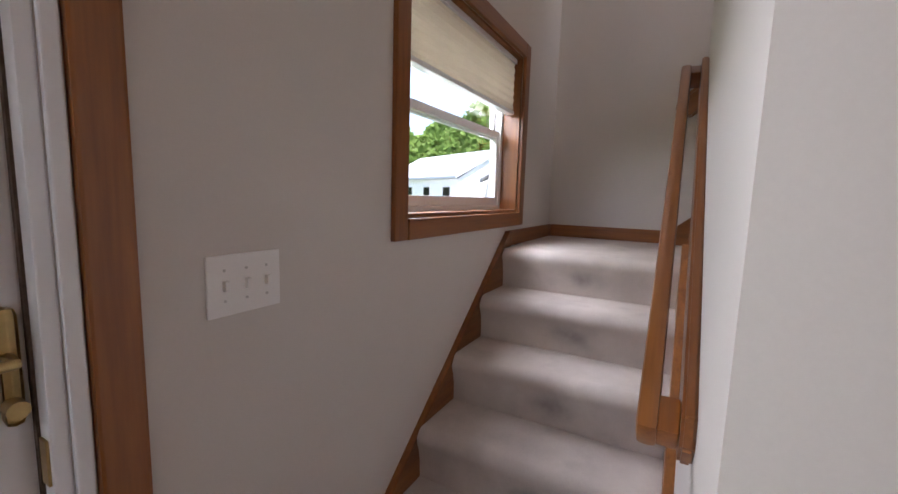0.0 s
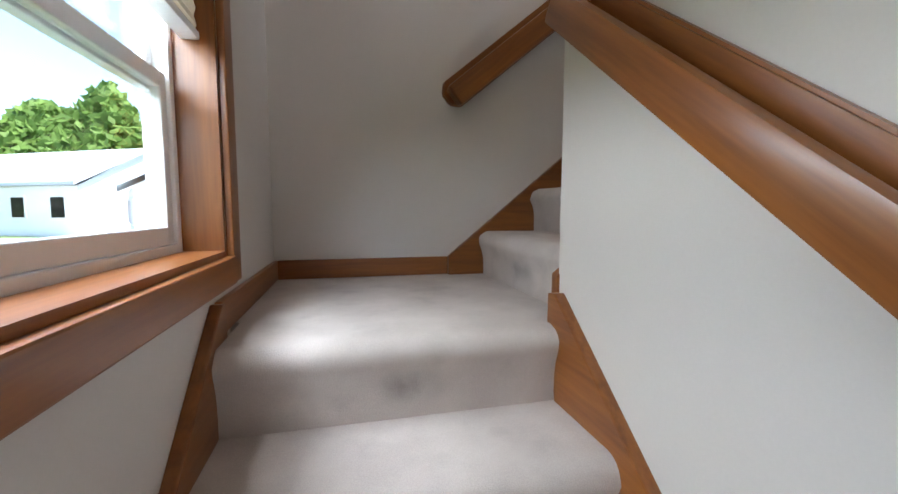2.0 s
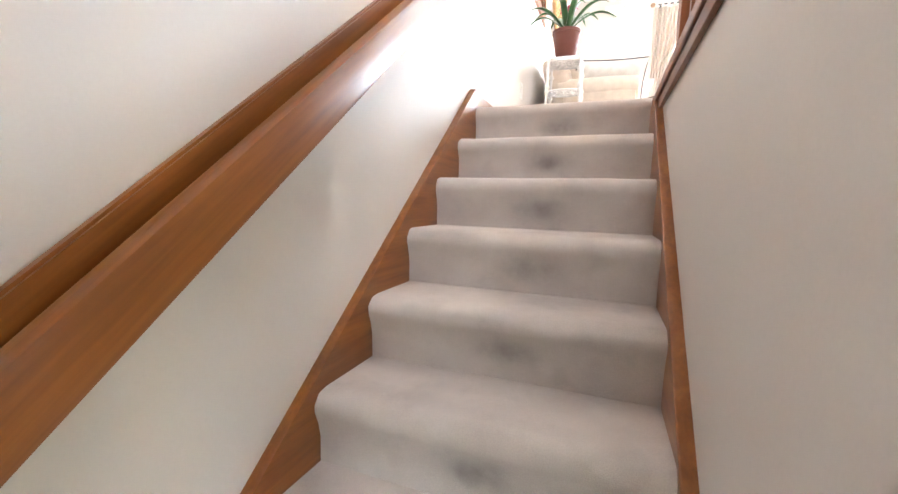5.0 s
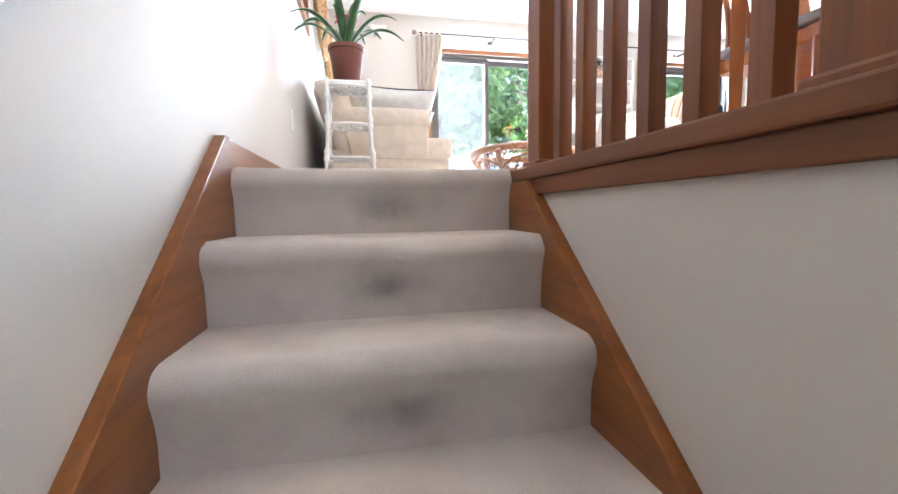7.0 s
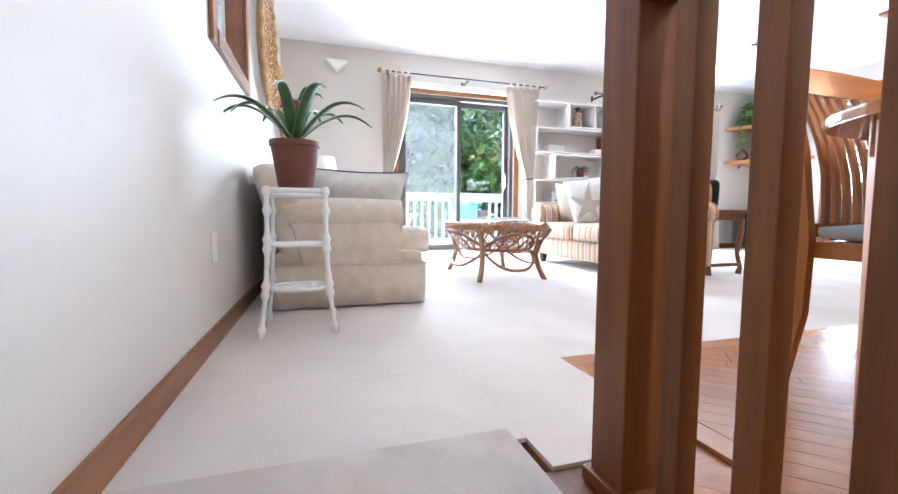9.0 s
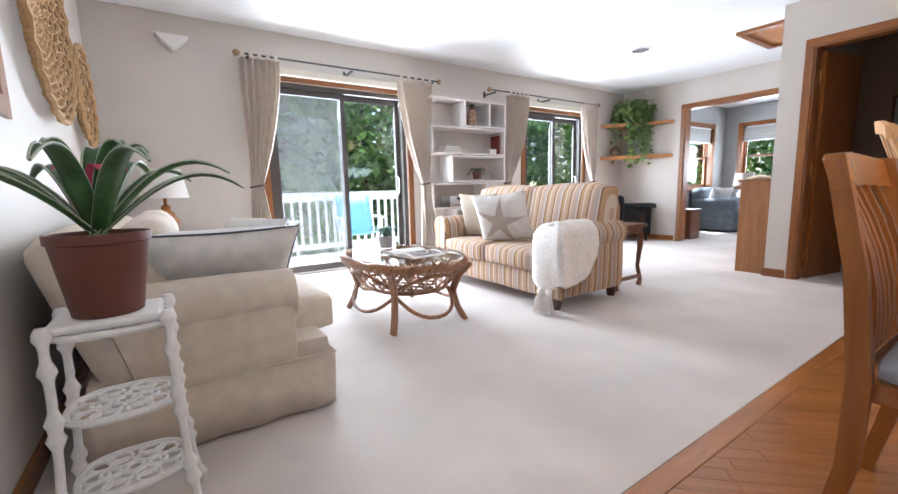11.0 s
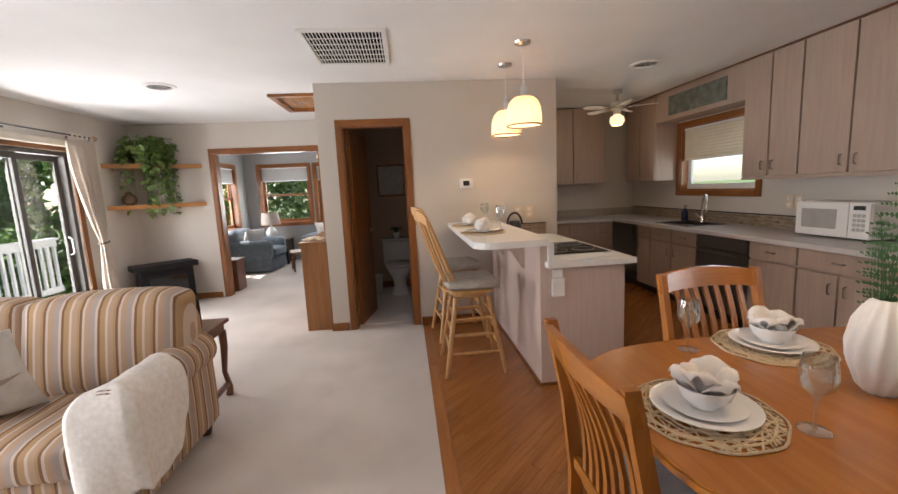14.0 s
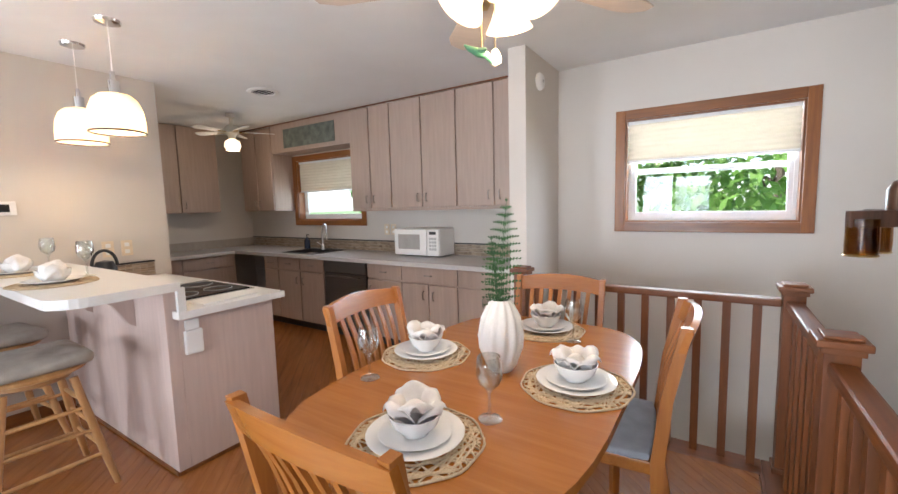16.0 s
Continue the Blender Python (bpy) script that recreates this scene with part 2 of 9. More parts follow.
M["print_slate"] = material("slate_print", (0.13, 0.15, 0.13), 0.5, vary=0.5, scale=14)
M["matte_white"] = material("matte_white_ceramic", (0.80, 0.77, 0.73), 0.7, vary=0.03, scale=30, bump=0.15)
M["lampshade"] = material("white_lampshade", (0.75, 0.73, 0.69), 0.8, vary=0.04, scale=10, bump=0.1)
M["silver_plastic"] = material("silver_plastic", (0.45, 0.45, 0.44), 0.4, vary=0.05, scale=20)
M["smoke"] = material("smoked_glass", (0.10, 0.06, 0.035), 0.08, vary=0.3, scale=20)
M["leaf_pothos"] = material("pothos_leaf", (0.07, 0.15, 0.03), 0.4, vary=0.35, scale=14, bump=0.1, second=(0.16, 0.24, 0.06))
M["stove_black"] = material("matte_black_iron", (0.008, 0.008, 0.009), 0.6, vary=0.2, bump=0.1, spec=0.25)
M["dark_glass"] = material("dark_oven_glass", (0.01, 0.01, 0.012), 0.06, vary=0.1)


# ---- mesh helpers ----
def bm_box(bm, x0, x1, y0, y1, z0, z1, bevel=0.0, m=None):
    r = bmesh.ops.create_cube(bm, size=1.0)
    vs = r["verts"]
    bmesh.ops.transform(bm, matrix=Matrix.Translation(((x0 + x1) / 2, (y0 + y1) / 2, (z0 + z1) / 2)) @ Matrix.Diagonal((x1 - x0, y1 - y0, z1 - z0, 1)), verts=vs)
    if bevel:
        es = list({e for v in vs for e in v.link_edges})
        r = bmesh.ops.bevel(bm, geom=es, offset=bevel, segments=2, affect="EDGES", profile=0.6)
        vs = list({v for f in r["faces"] for v in f.verts} | {v for v in vs if v.is_valid})
    if m is not None:
        bmesh.ops.transform(bm, matrix=m, verts=vs)
    return vs


def bm_tube(bm, pts, radius, seg=8, closed=False, caps=True):
    """A round tube along points; radius: one number or one a point."""
    pts = [Vector(p) for p in pts]
    n = len(pts)
    rad = radius if isinstance(radius, (list, tuple)) else [radius] * n
    rings, prev = [], None
    for i, p in enumerate(pts):
        a = pts[(i - 1) % n] if (closed or i > 0) else p
        c = pts[(i + 1) % n] if (closed or i < n - 1) else p
        d = (c - a).normalized()
        if prev is None:
            u = d.cross(Vector((0, 0, 1)))
            if u.length < 0.1:
                u = d.cross(Vector((1, 0, 0)))
        else:
            u = prev - d * prev.dot(d)
        u.normalize()
        prev = u
        w = d.cross(u)
        rings.append([bm.verts.new(p + (u * math.cos(2 * math.pi * k / seg) + w * math.sin(2 * math.pi * k / seg)) * rad[i]) for k in range(seg)])
    for i in range(n if closed else n - 1):
        a, b = rings[i], rings[(i + 1) % n]
        for k in range(seg):
            bm.faces.new((a[k], a[(k + 1) % seg], b[(k + 1) % seg], b[k]))
    if caps and not closed:
        bm.faces.new(rings[0][::-1])
        bm.faces.new(rings[-1])
    return rings


def bm_lathe(bm, profile, seg=24, origin=(0, 0, 0), cap=True):
    """A turned shape from (radius, height) pairs."""
    o = Vector(origin)
    rings = []
    for r, z in profile:
        if r < 1e-5:
            rings.append([bm.verts.new(o + Vector((0, 0, z)))])
        else:
            rings.append([bm.verts.new(o + Vector((r * math.cos(2 * math.pi * k / seg), r * math.sin(2 * math.pi * k / seg), z))) for k in range(seg)])
    for a, b in zip(rings, rings[1:]):
        for k in range(seg):
            q = [a[k % len(a)], a[(k + 1) % len(a)], b[(k + 1) % len(b)], b[k % len(b)]]
            q = list(dict.fromkeys(q))
            if len(q) > 2:
                bm.faces.new(q)
    if cap:
        for ring, flip in ((rings[0], True), (rings[-1], False)):
            if len(ring) > 2:
                bm.faces.new(ring[::-1] if flip else ring)


def bm_prism(bm, outline, z0, z1, m=None):
    """An outline of (x, y) pairs pushed up from z0 to z1."""
    a = [bm.verts.new((x, y, z0)) for x, y in outline]
    b = [bm.verts.new((x, y, z1)) for x, y in outline]
    n = len(a)
    for k in range(n):
        bm.faces.new((a[k], a[(k + 1) % n], b[(k + 1) % n], b[k]))
    bm.faces.new(a[::-1])
    bm.faces.new(b)
    if m is not None:
        bmesh.ops.transform(bm, matrix=m, verts=a + b)
    return a + b


def part(name, bm, mat, parent=None, label="", smooth=False, at=None):
    """Links a bmesh as one mesh object under a thing or a part."""
    bmesh.ops.recalc_face_normals(bm, faces=bm.faces[:])
    me = bpy.data.meshes.new(name)
    bm.to_mesh(me)
    bm.free()
    me.materials.append(mat)
    if smooth:
        for p in me.polygons:
            p.use_smooth = True
        me.set_sharp_from_angle(angle=radians(50))
    ob = new(name, me)
    if parent is not None:
        ob.parent = parent
    if at is not None:
        ob.matrix_basis = at
    if label:
        ob["label"] = label
    return ob


def thing(name, label, category, m=None, group="", kind=""):
    ob = new(name)
    ob.empty_display_size = 0.1
    if m is not None:
        ob.matrix_basis = m
    return tagged(ob, label, category, group, kind)


def boxes(name, rows, mat, parent=None, bevel=0.0, label="", at=None):
    bm = bmesh.new()
    for r in rows:
        bm_box(bm, *r, bevel=bevel)
    return part(name, bm, mat, parent, label, at=at)


def slab_with_holes(name, axis, a0, a1, u0, u1, z0, z1, holes, mat, label, category="wall"):
    """A wall between a0 and a1 of its axis, with rectangular holes (u0, u1, z0, z1)."""
    us = sorted({u0, u1, *[h[0] for h in holes], *[h[1] for h in holes]})
    zs = sorted({z0, z1, *[h[2] for h in holes], *[h[3] for h in holes]})
    us = [u for u in us if u0 <= u <= u1]
    zs = [z for z in zs if z0 <= z <= z1]
    solid = {}
    for i in range(len(us) - 1):
        for j in range(len(zs) - 1):
            cu, cz = (us[i] + us[i + 1]) / 2, (zs[j] + zs[j + 1]) / 2
            solid[i, j] = not any(h[0] < cu < h[1] and h[2] < cz < h[3] for h in holes)
    bm = bmesh.new()
    vert = {}

    def v(u, z, a):
        k = (u, z, a)
        if k not in vert:
            vert[k] = bm.verts.new((a, u, z) if axis == "x" else (u, a, z) if axis == "y" else (u, z, a))
        return vert[k]
    for (i, j), s in solid.items():
        if not s:
            continue
        p, q, r, t = us[i], us[i + 1], zs[j], zs[j + 1]
        for a in (a0, a1):
            bm.faces.new((v(p, r, a), v(q, r, a), v(q, t, a), v(p, t, a)))
        for di, dj, e in ((-1, 0, ((p, r), (p, t))), (1, 0, ((q, r), (q, t))), (0, -1, ((p, r), (q, r))), (0, 1, ((p, t), (q, t)))):
            if not solid.get((i + di, j + dj), False):
                (ua, za), (ub, zb) = e
                bm.faces.new((v(ua, za, a0), v(ub, zb, a0), v(ub, zb, a1), v(ua, za, a1)))
    return tagged(part(name, bm, mat), label, category, kind="structure")


# ---- the large structure ----
R, G = 0.188, 0.2435
ZC = 2.44
YS, YN, XE = -2.55, 4.46, 7.09
ENTRY = -14 * R
LAND = -8 * R
XB = 5.145

SL1 = (1.30, 2.84, 0.03, 1.99)
SL2 = (4.75, 6.02, 0.03, 1.99)
WW = (1.35, 2.09, 1.25, 2.05)
LW = (0.665, 1.695, -1.335, -0.55)
UW = (0.818, 1.860, 1.22, 1.985)
KW = (4.795, 5.96, 1.24, 2.01)
ED = (2.53, 3.40, ENTRY, ENTRY + 2.06)
slab_with_holes("wall_north", "y", YN, YN + 0.16, -0.15, XE + 0.13, -0.3, ZC + 0.1, [SL1, SL2], M["wall"], "beige painted wall with two sliding glass doors")
slab_with_holes("wall_west", "x", -0.15, 0.0, YS - 0.15, YN, ENTRY - 0.2, ZC + 0.1, [WW], M["wall_stair"], "off-white painted wall beside the staircase")
slab_with_holes("wall_south_foyer", "y", YS - 0.15, YS, 2.40, 3.6, ENTRY - 0.2, -0.3, [ED], M["wall_stair"], "painted foyer wall with the entry door")
slab_with_holes("wall_south", "y", YS - 0.15, YS, 0.0, 2.40, ENTRY - 0.2, ZC + 0.1, [LW, UW], M["wall_stair"], "painted wall with stair window and entry door")
slab_with_holes("wall_south_kitchen", "y", -2.87, -2.72, 2.49, 7.2, -0.3, ZC + 0.1, [KW], M["wall"], "painted kitchen wall behind the counter")
slab_with_holes("wall_east", "x", XE, XE + 0.13, 1.48, YN, -0.3, ZC + 0.1, [(1.98, 3.40, -0.02, 2.03)], M["wall"], "beige wall with a wide cased opening")
slab_with_holes("wall_bath_west", "x", XB, XB + 0.12, -0.78, 1.60, 0.0, ZC, [(0.765, 1.365, 0.0, 2.035)], M["wall"], "warm beige wall with a half-bath doorway")
slab_with_holes("wall_bath_north", "y", 1.48, 1.60, XB + 0.12, XE, 0.0, ZC, [], M["wall"], "beige wall beside the passage")
slab_with_holes("wall_bath_south", "y", -0.78, -0.66, XB + 0.12, 7.2, 0.0, ZC, [], M["wall"], "painted wall of the kitchen corner")
slab_with_holes("wall_bath_east", "x", 6.98, 7.08, -0.66, 1.48, 0.0, ZC, [], M["taupe"], "half-bath wall painted taupe")
slab_with_holes("wall_kitchen_east", "x", 7.05, 7.2, -2.72, -0.78, 0.0, ZC, [], M["wall"], "painted kitchen end wall")
slab_with_holes("wall_partition", "x", 2.375, 2.50, -2.72, -1.855, -0.3, ZC, [], M["wall"], "short painted partition beside the stairwell")
slab_with_holes("wall_stair_inner", "y", -1.745, -1.63, 0.98, 2.325, ENTRY, -0.02, [], M["wall_stair"], "white wall beside the lower flight")
slab_with_holes("wall_stair_side", "x", 0.842, 0.98, -1.745, 0.02, ENTRY, -0.02, [], M["wall_stair"], "white wall beside the upper flight")
slab_with_holes("wall_foyer_east", "x", 3.6, 3.75, YS, 0.0, ENTRY, -0.28, [], M["wall_stair"], "painted foyer end wall")
slab_with_holes("wall_foyer_north", "y", -0.1, 0.0, 1.0, 3.6, ENTRY, -0.3, [], M["wall_stair"], "painted foyer back wall")
slab_with_holes("wall_foyer_closet", "x", 2.195, 2.325, -1.63, -0.1, ENTRY, -0.3, [], M["wall_stair"], "painted foyer wall end")
tagged(boxes("ceiling", [(-0.15, XE + 0.13, -2.87, YN, ZC, ZC + 0.12)], M["ceiling"]), "white textured painted ceiling", "ceiling", kind="structure")
# upper floor with the stairwell left open
tagged(boxes("floor", [(0.0, 0.842, 0.26, 0.67, -0.28, -0.012), (0.842, 1.16, -1.63, 0.67, -0.28, -0.012), (1.16, 7.2, -1.63, 0.67, -0.28, -0.012), (2.53, 7.2, -2.72, -1.63, -0.28, -0.012), (0.0, 7.2, 0.67, YN, -0.28, -0.012)], M["floor_wood"]), "subfloor of the upper storey", "floor", kind="structure")
tagged(boxes("carpet_floor", [(0.0, XE + 0.13, 0.685, YN, -0.011, 0.0), (0.0, 0.84, 0.24, 0.685, -0.011, -0.0005), (0.84, 1.205, 0.125, 0.685, -0.011, 0.0)], M["carpet"]), "cream wall-to-wall carpet with short pile", "carpet", kind="structure")
tagged(boxes("bath_floor", [(XB + 0.12, 6.98, -0.66, 1.48, -0.011, 0.003)], M["laminate"]), "pale vinyl floor of the half bath", "floor", kind="structure")
tagged(boxes("entry_floor", [(0.9, 3.6, YS, -0.1, ENTRY - 0.15, ENTRY)], M["floor_wood"]), "dark entry floor", "floor", kind="structure")


def stair_flight(name, steps, nosing0, z0, w0, w1, direction, label):
    """Carpeted treads with rounded, waterfall nosings; steps go down from z0."""
    t = thing(name, label, "stairs", kind="structure")
    for k in range(steps):
        bm = bmesh.new()
        prof = []
        nz = z0 - k * R
        # outline in (run, z): run grows downhill
        back = nosing0 + (k - 1) * G - 0.035
        nose = nosing0 + k * G
        prof = [(back, nz), (nose - 0.045, nz)]
        for i in range(1, 7):
            a = math.pi / 2 * (1 - i / 6 * 1.30)
            prof.append((nose - 0.045 + 0.045 * math.cos(a), nz - 0.042 + 0.042 * math.sin(a)))
        prof += [(nose - 0.014, nz - 0.085), (nose - 0.020, nz - 0.12), (nose - 0.022, nz - R - 0.004), (back, nz - R - 0.004)]
        n = 10
        rows = []
        for j in range(n + 1):
            w = w0 + (w1 - w0) * j / n
            ring = []
            for q, (run, z) in enumerate(prof):
                off = 0.004 * noise.noise((w * 9, q * 1.7, k * 3.1)) if 0 < q < len(prof) - 1 else 0
                p = (w, -(run + off), z + off) if direction == "y" else (run + off, w, z + off)
                ring.append(bm.verts.new(p))
            rows.append(ring)
        for a, b in zip(rows, rows[1:]):
            for q in range(len(prof)):
                bm.faces.new((a[q], a[(q + 1) % len(prof)], b[(q + 1) % len(prof)], b[q]))
        bm.faces.new(rows[0])
        bm.faces.new(rows[-1][::-1])
        part("step", bm, M["carpet_stair"], t, smooth=True)
    return t


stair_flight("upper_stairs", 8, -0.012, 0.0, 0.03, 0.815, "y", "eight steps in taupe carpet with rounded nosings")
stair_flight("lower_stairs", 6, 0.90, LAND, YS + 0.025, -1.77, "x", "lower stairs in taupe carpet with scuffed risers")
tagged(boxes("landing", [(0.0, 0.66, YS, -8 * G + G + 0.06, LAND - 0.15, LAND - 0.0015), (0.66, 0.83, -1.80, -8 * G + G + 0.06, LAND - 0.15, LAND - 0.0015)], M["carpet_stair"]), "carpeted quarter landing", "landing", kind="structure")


# ---- stair trim, rails, windows, doors ----
def plate(name, outline, axis, a0, a1, mat, parent=None, label="", bevel=0.004):
    """A flat board with an outline in (u, z), between a0 and a1 of its axis."""
    bm = bmesh.new()
    bm_prism(bm, outline, a0, a1)
    if bevel:
        bmesh.ops.bevel(bm, geom=bm.edges[:], offset=bevel, segments=2, affect="EDGES", profile=0.6)
    turn = Matrix(((0, 0, 1, 0), (1, 0, 0, 0), (0, 1, 0, 0), (0, 0, 0, 1))) if axis == "x" else Matrix(((1, 0, 0, 0), (0, 0, 1, 0), (0, 1, 0, 0), (0, 0, 0, 1)))
    bmesh.ops.transform(bm, matrix=turn, verts=bm.verts[:])
    return part(name, bm, mat, parent, label)


K = 0.82
tagged(plate("stair_skirt", [(-1.83, LAND - 0.02), (-1.83, -1.425), (0.0, 0.078), (0.03, 0.078), (0.03, -0.24), (-1.55, LAND - 0.02)], "x", 0.0, 0.03, M["trim_y"]), "oak skirt board along the upper flight", "trim", kind="structure")
tagged(plate("stair_skirt", [(-1.75, LAND - 0.02), (-1.75, -1.385), (-0.100, -0.0455), (0.03, -0.0455), (0.03, -0.24), (-1.55, LAND - 0.02)], "x", 0.812, 0.846, M["trim_y"]), "oak skirt board along the upper flight", "trim", kind="structure")
tagged(plate("stair_skirt", [(0.78, LAND - 0.02), (0.78, -1.43), (0.81, -1.425), (2.28, -1.425 - 1.47 * K), (2.28, ENTRY), (1.80, ENTRY), (0.86, LAND - 0.26), (0.84, LAND - 0.04)], "y", YS, YS + 0.026, M["trim"]), "oak skirt board along the lower flight", "trim", kind="structure")
tagged(plate("stair_skirt", [(0.835, LAND - 0.02), (0.835, -1.43), (0.87, -1.425), (2.30, -1.425 - 1.43 * K), (2.30, ENTRY), (1.80, ENTRY), (0.9, LAND - 0.26)], "y", -1.772, -1.743, M["trim"]), "oak skirt board along the lower flight", "trim", kind="structure")


def baseboard(x0, x1, y0, y1, z=0.0, h=0.078):
    bm = bmesh.new()
    bm_box(bm, x0, x1, y0, y1, z, z + h, bevel=0.004)
    ob = part("baseboard", bm, M["trim"] if abs(x1 - x0) > abs(y1 - y0) else M["trim_y"])
    return tagged(ob, "narrow oak baseboard", "baseboard", kind="structure")


baseboard(0.0, 0.016, YS + 0.016, -1.832, LAND)
baseboard(0.0, 0.778, YS, YS + 0.016, LAND)
baseboard(0.0, 0.016, 0.032, YN - 0.016)
baseboard(0.0, 1.22, YN - 0.016, YN)
baseboard(2.92, 4.67, YN - 0.016, YN)
baseboard(6.10, XE, YN - 0.016, YN)
baseboard(XE - 0.016, XE, 3.49, YN - 0.018)
baseboard(XB - 0.014, XB, -0.07, 0.69)
baseboard(XB - 0.014, XB, 1.44, 1.60)
baseboard(XB - 0.014, 5.19, 1.60, 1.614)
baseboard(XB + 0.12, 6.98, 1.466, 1.48, 0.003, 0.09)
baseboard(6.966, 6.98, -0.66, 1.46, 0.003, 0.09)


def sloped_rail(name, axis, p0, p1, side, label, low=-0.060, out=0.097):
    """A wall plank with clipped ends and a moulded handrail in front of it, joined by returns at both ends."""
    t = thing(name, label, "handrail")
    (u0, z0), (u1, z1) = p0, p1
    length = math.hypot(u1 - u0, z1 - z0)
    ang = math.atan2(z1 - z0, u1 - u0)
    # local: x along the slope, y away from the wall, z up across the board
    if axis == "x":
        m = Matrix(((0, side, 0, side * 0.0), (math.cos(ang), 0, -math.sin(ang), u0), (math.sin(ang), 0, math.cos(ang), z0), (0, 0, 0, 1)))
        m[0][3] = 0.0
    else:
        m = Matrix(((math.cos(ang), 0, -math.sin(ang), u0), (0, side, 0, -1.745), (math.sin(ang), 0, math.cos(ang), z0), (0, 0, 0, 1)))
    c = 0.035
    bm = bmesh.new()
    edge = [(0, -0.062 + c), (c, -0.062), (length - c, -0.062), (length, -0.062 + c), (length, 0.062 - c), (length - c, 0.062), (c, 0.062), (0, 0.062 - c)]
    bm_prism(bm, edge, 0.0, 0.022)
    bmesh.ops.bevel(bm, geom=bm.edges[:], offset=0.005, segments=2, affect="EDGES")
    bmesh.ops.transform(bm, matrix=Matrix(((1, 0, 0, 0), (0, 0, 1, 0), (0, 1, 0, 0), (0, 0, 0, 1))), verts=bm.verts[:])
    part("wall_plank", bm, M["trim"], t, at=m)
    bm = bmesh.new()
    bm_box(bm, 0.018, length - 0.018, 0.052, out, low, 0.034, bevel=0.012)
    part("grip", bm, M["trim"], t, smooth=True, at=m)
    for a, b in ((0.022, 0.085), (length - 0.085, length - 0.022)):
        bm = bmesh.new()
        bm_box(bm, a, b, 0.022, 0.058, low + 0.008, 0.028, bevel=0.006)
        part("return_block", bm, M["trim"], t, smooth=True, at=m)
    return t


sloped_rail("stair_handrail", "x", (-1.84, -0.755), (-0.15, 0.63), 1, "oak handrail on a wall plank beside the upper flight")
sloped_rail("stair_handrail", "y", (0.905, -0.765), (2.05, -1.66), -1, "worn oak handrail on a wall plank beside the lower flight", -0.040, 0.086)


def window_unit(label, m, w, h, shade, depth=0.15, casing=0.068, style="vinyl", shade_mat=None):
    """A double-hung window: casing, jamb, two sashes with panes, and a pleated shade drawn part of the way."""
    t = thing("window", label, "window", m, kind="structure")
    c = casing
    for nm, r in (("casing", (-w / 2 - c, -w / 2, -0.018, 0.0, -c, h + c)), ("casing", (w / 2, w / 2 + c, -0.018, 0.0, -c, h + c)),
                  ("casing", (-w / 2, w / 2, -0.018, 0.0, h, h + c)), ("casing", (-w / 2, w / 2, -0.024, 0.0, -c, 0.0))):
        boxes(nm, [r], M["trim_z"] if r[1] - r[0] < 0.2 else M["trim"], t, bevel=0.004)
    boxes("jamb", [(-w / 2, -w / 2 + 0.012, 0.0, 0.09, 0, h), (w / 2 - 0.012, w / 2, 0.0, 0.09, 0, h), (-w / 2 + 0.012, w / 2 - 0.012, 0.0, 0.09, h - 0.012, h)], M["trim_z"], t)
    boxes("sill", [(-w / 2 + 0.012, w / 2 - 0.012, -0.004, 0.09, 0.0, 0.014)], M["trim"], t)
    fm = M["vinyl"] if style == "vinyl" else M["trim_z"]
    f = 0.034
    boxes("window_frame", [(-w / 2, -w / 2 + f, 0.09, 0.15, 0, h), (w / 2 - f, w / 2, 0.09, 0.15, 0, h), (-w / 2 + f, w / 2 - f, 0.09, 0.15, 0, f), (-w / 2 + f, w / 2 - f, 0.09, 0.15, h - f, h)], fm, t, bevel=0.003)
    s = 0.030
    mid = h * 0.5
    for nm, za, zb, ya in (("lower_sash", f, mid + 0.02, 0.098), ("upper_sash", mid - 0.02, h - f, 0.122)):
        sash = boxes(nm, [(-w / 2 + f, -w / 2 + f + s, ya, ya + 0.022, za, zb), (w / 2 - f - s, w / 2 - f, ya, ya + 0.022, za, zb), (-w / 2 + f + s, w / 2 - f - s, ya, ya + 0.022, za, za + 0.040), (-w / 2 + f + s, w / 2 - f - s, ya, ya + 0.022, zb - 0.034, zb)], fm, t, bevel=0.003)
        p = boxes("pane", [(-w / 2 + f + s, w / 2 - f - s, ya + 0.009, ya + 0.013, za + 0.040, zb - 0.034)], M["glass"], sash)
        p.visible_shadow = False
    if shade:
        bm = bmesh.new()
        n = max(6, int(shade / 0.018))
        prof = [(0.035 + (0.005 if i % 2 else 0.0), h - 0.03 - shade * i / n) for i in range(n + 1)]
        back = [(y + 0.02, z) for y, z in prof[::-1]]
        bm_prism(bm, prof + back, -w / 2 + 0.016, w / 2 - 0.016)
        bmesh.ops.transform(bm, matrix=Matrix(((0, 0, 1, 0), (1, 0, 0, 0), (0, 1, 0, 0), (0, 0, 0, 1))), verts=bm.verts[:])
        part("pleated_shade", bm, shade_mat or M["shade"], t, "cream pleated shade")
        boxes("shade_rail", [(-w / 2 + 0.015, w / 2 - 0.015, 0.03, 0.07, h - 0.046 - shade, h - 0.028 - shade)], M["vinyl"], t, bevel=0.003)
        boxes("shade_headrail", [(-w / 2 + 0.015, w / 2 - 0.015, 0.025, 0.075, h - 0.035, h - 0.012)], M["vinyl"], t, bevel=0.003)
    return t


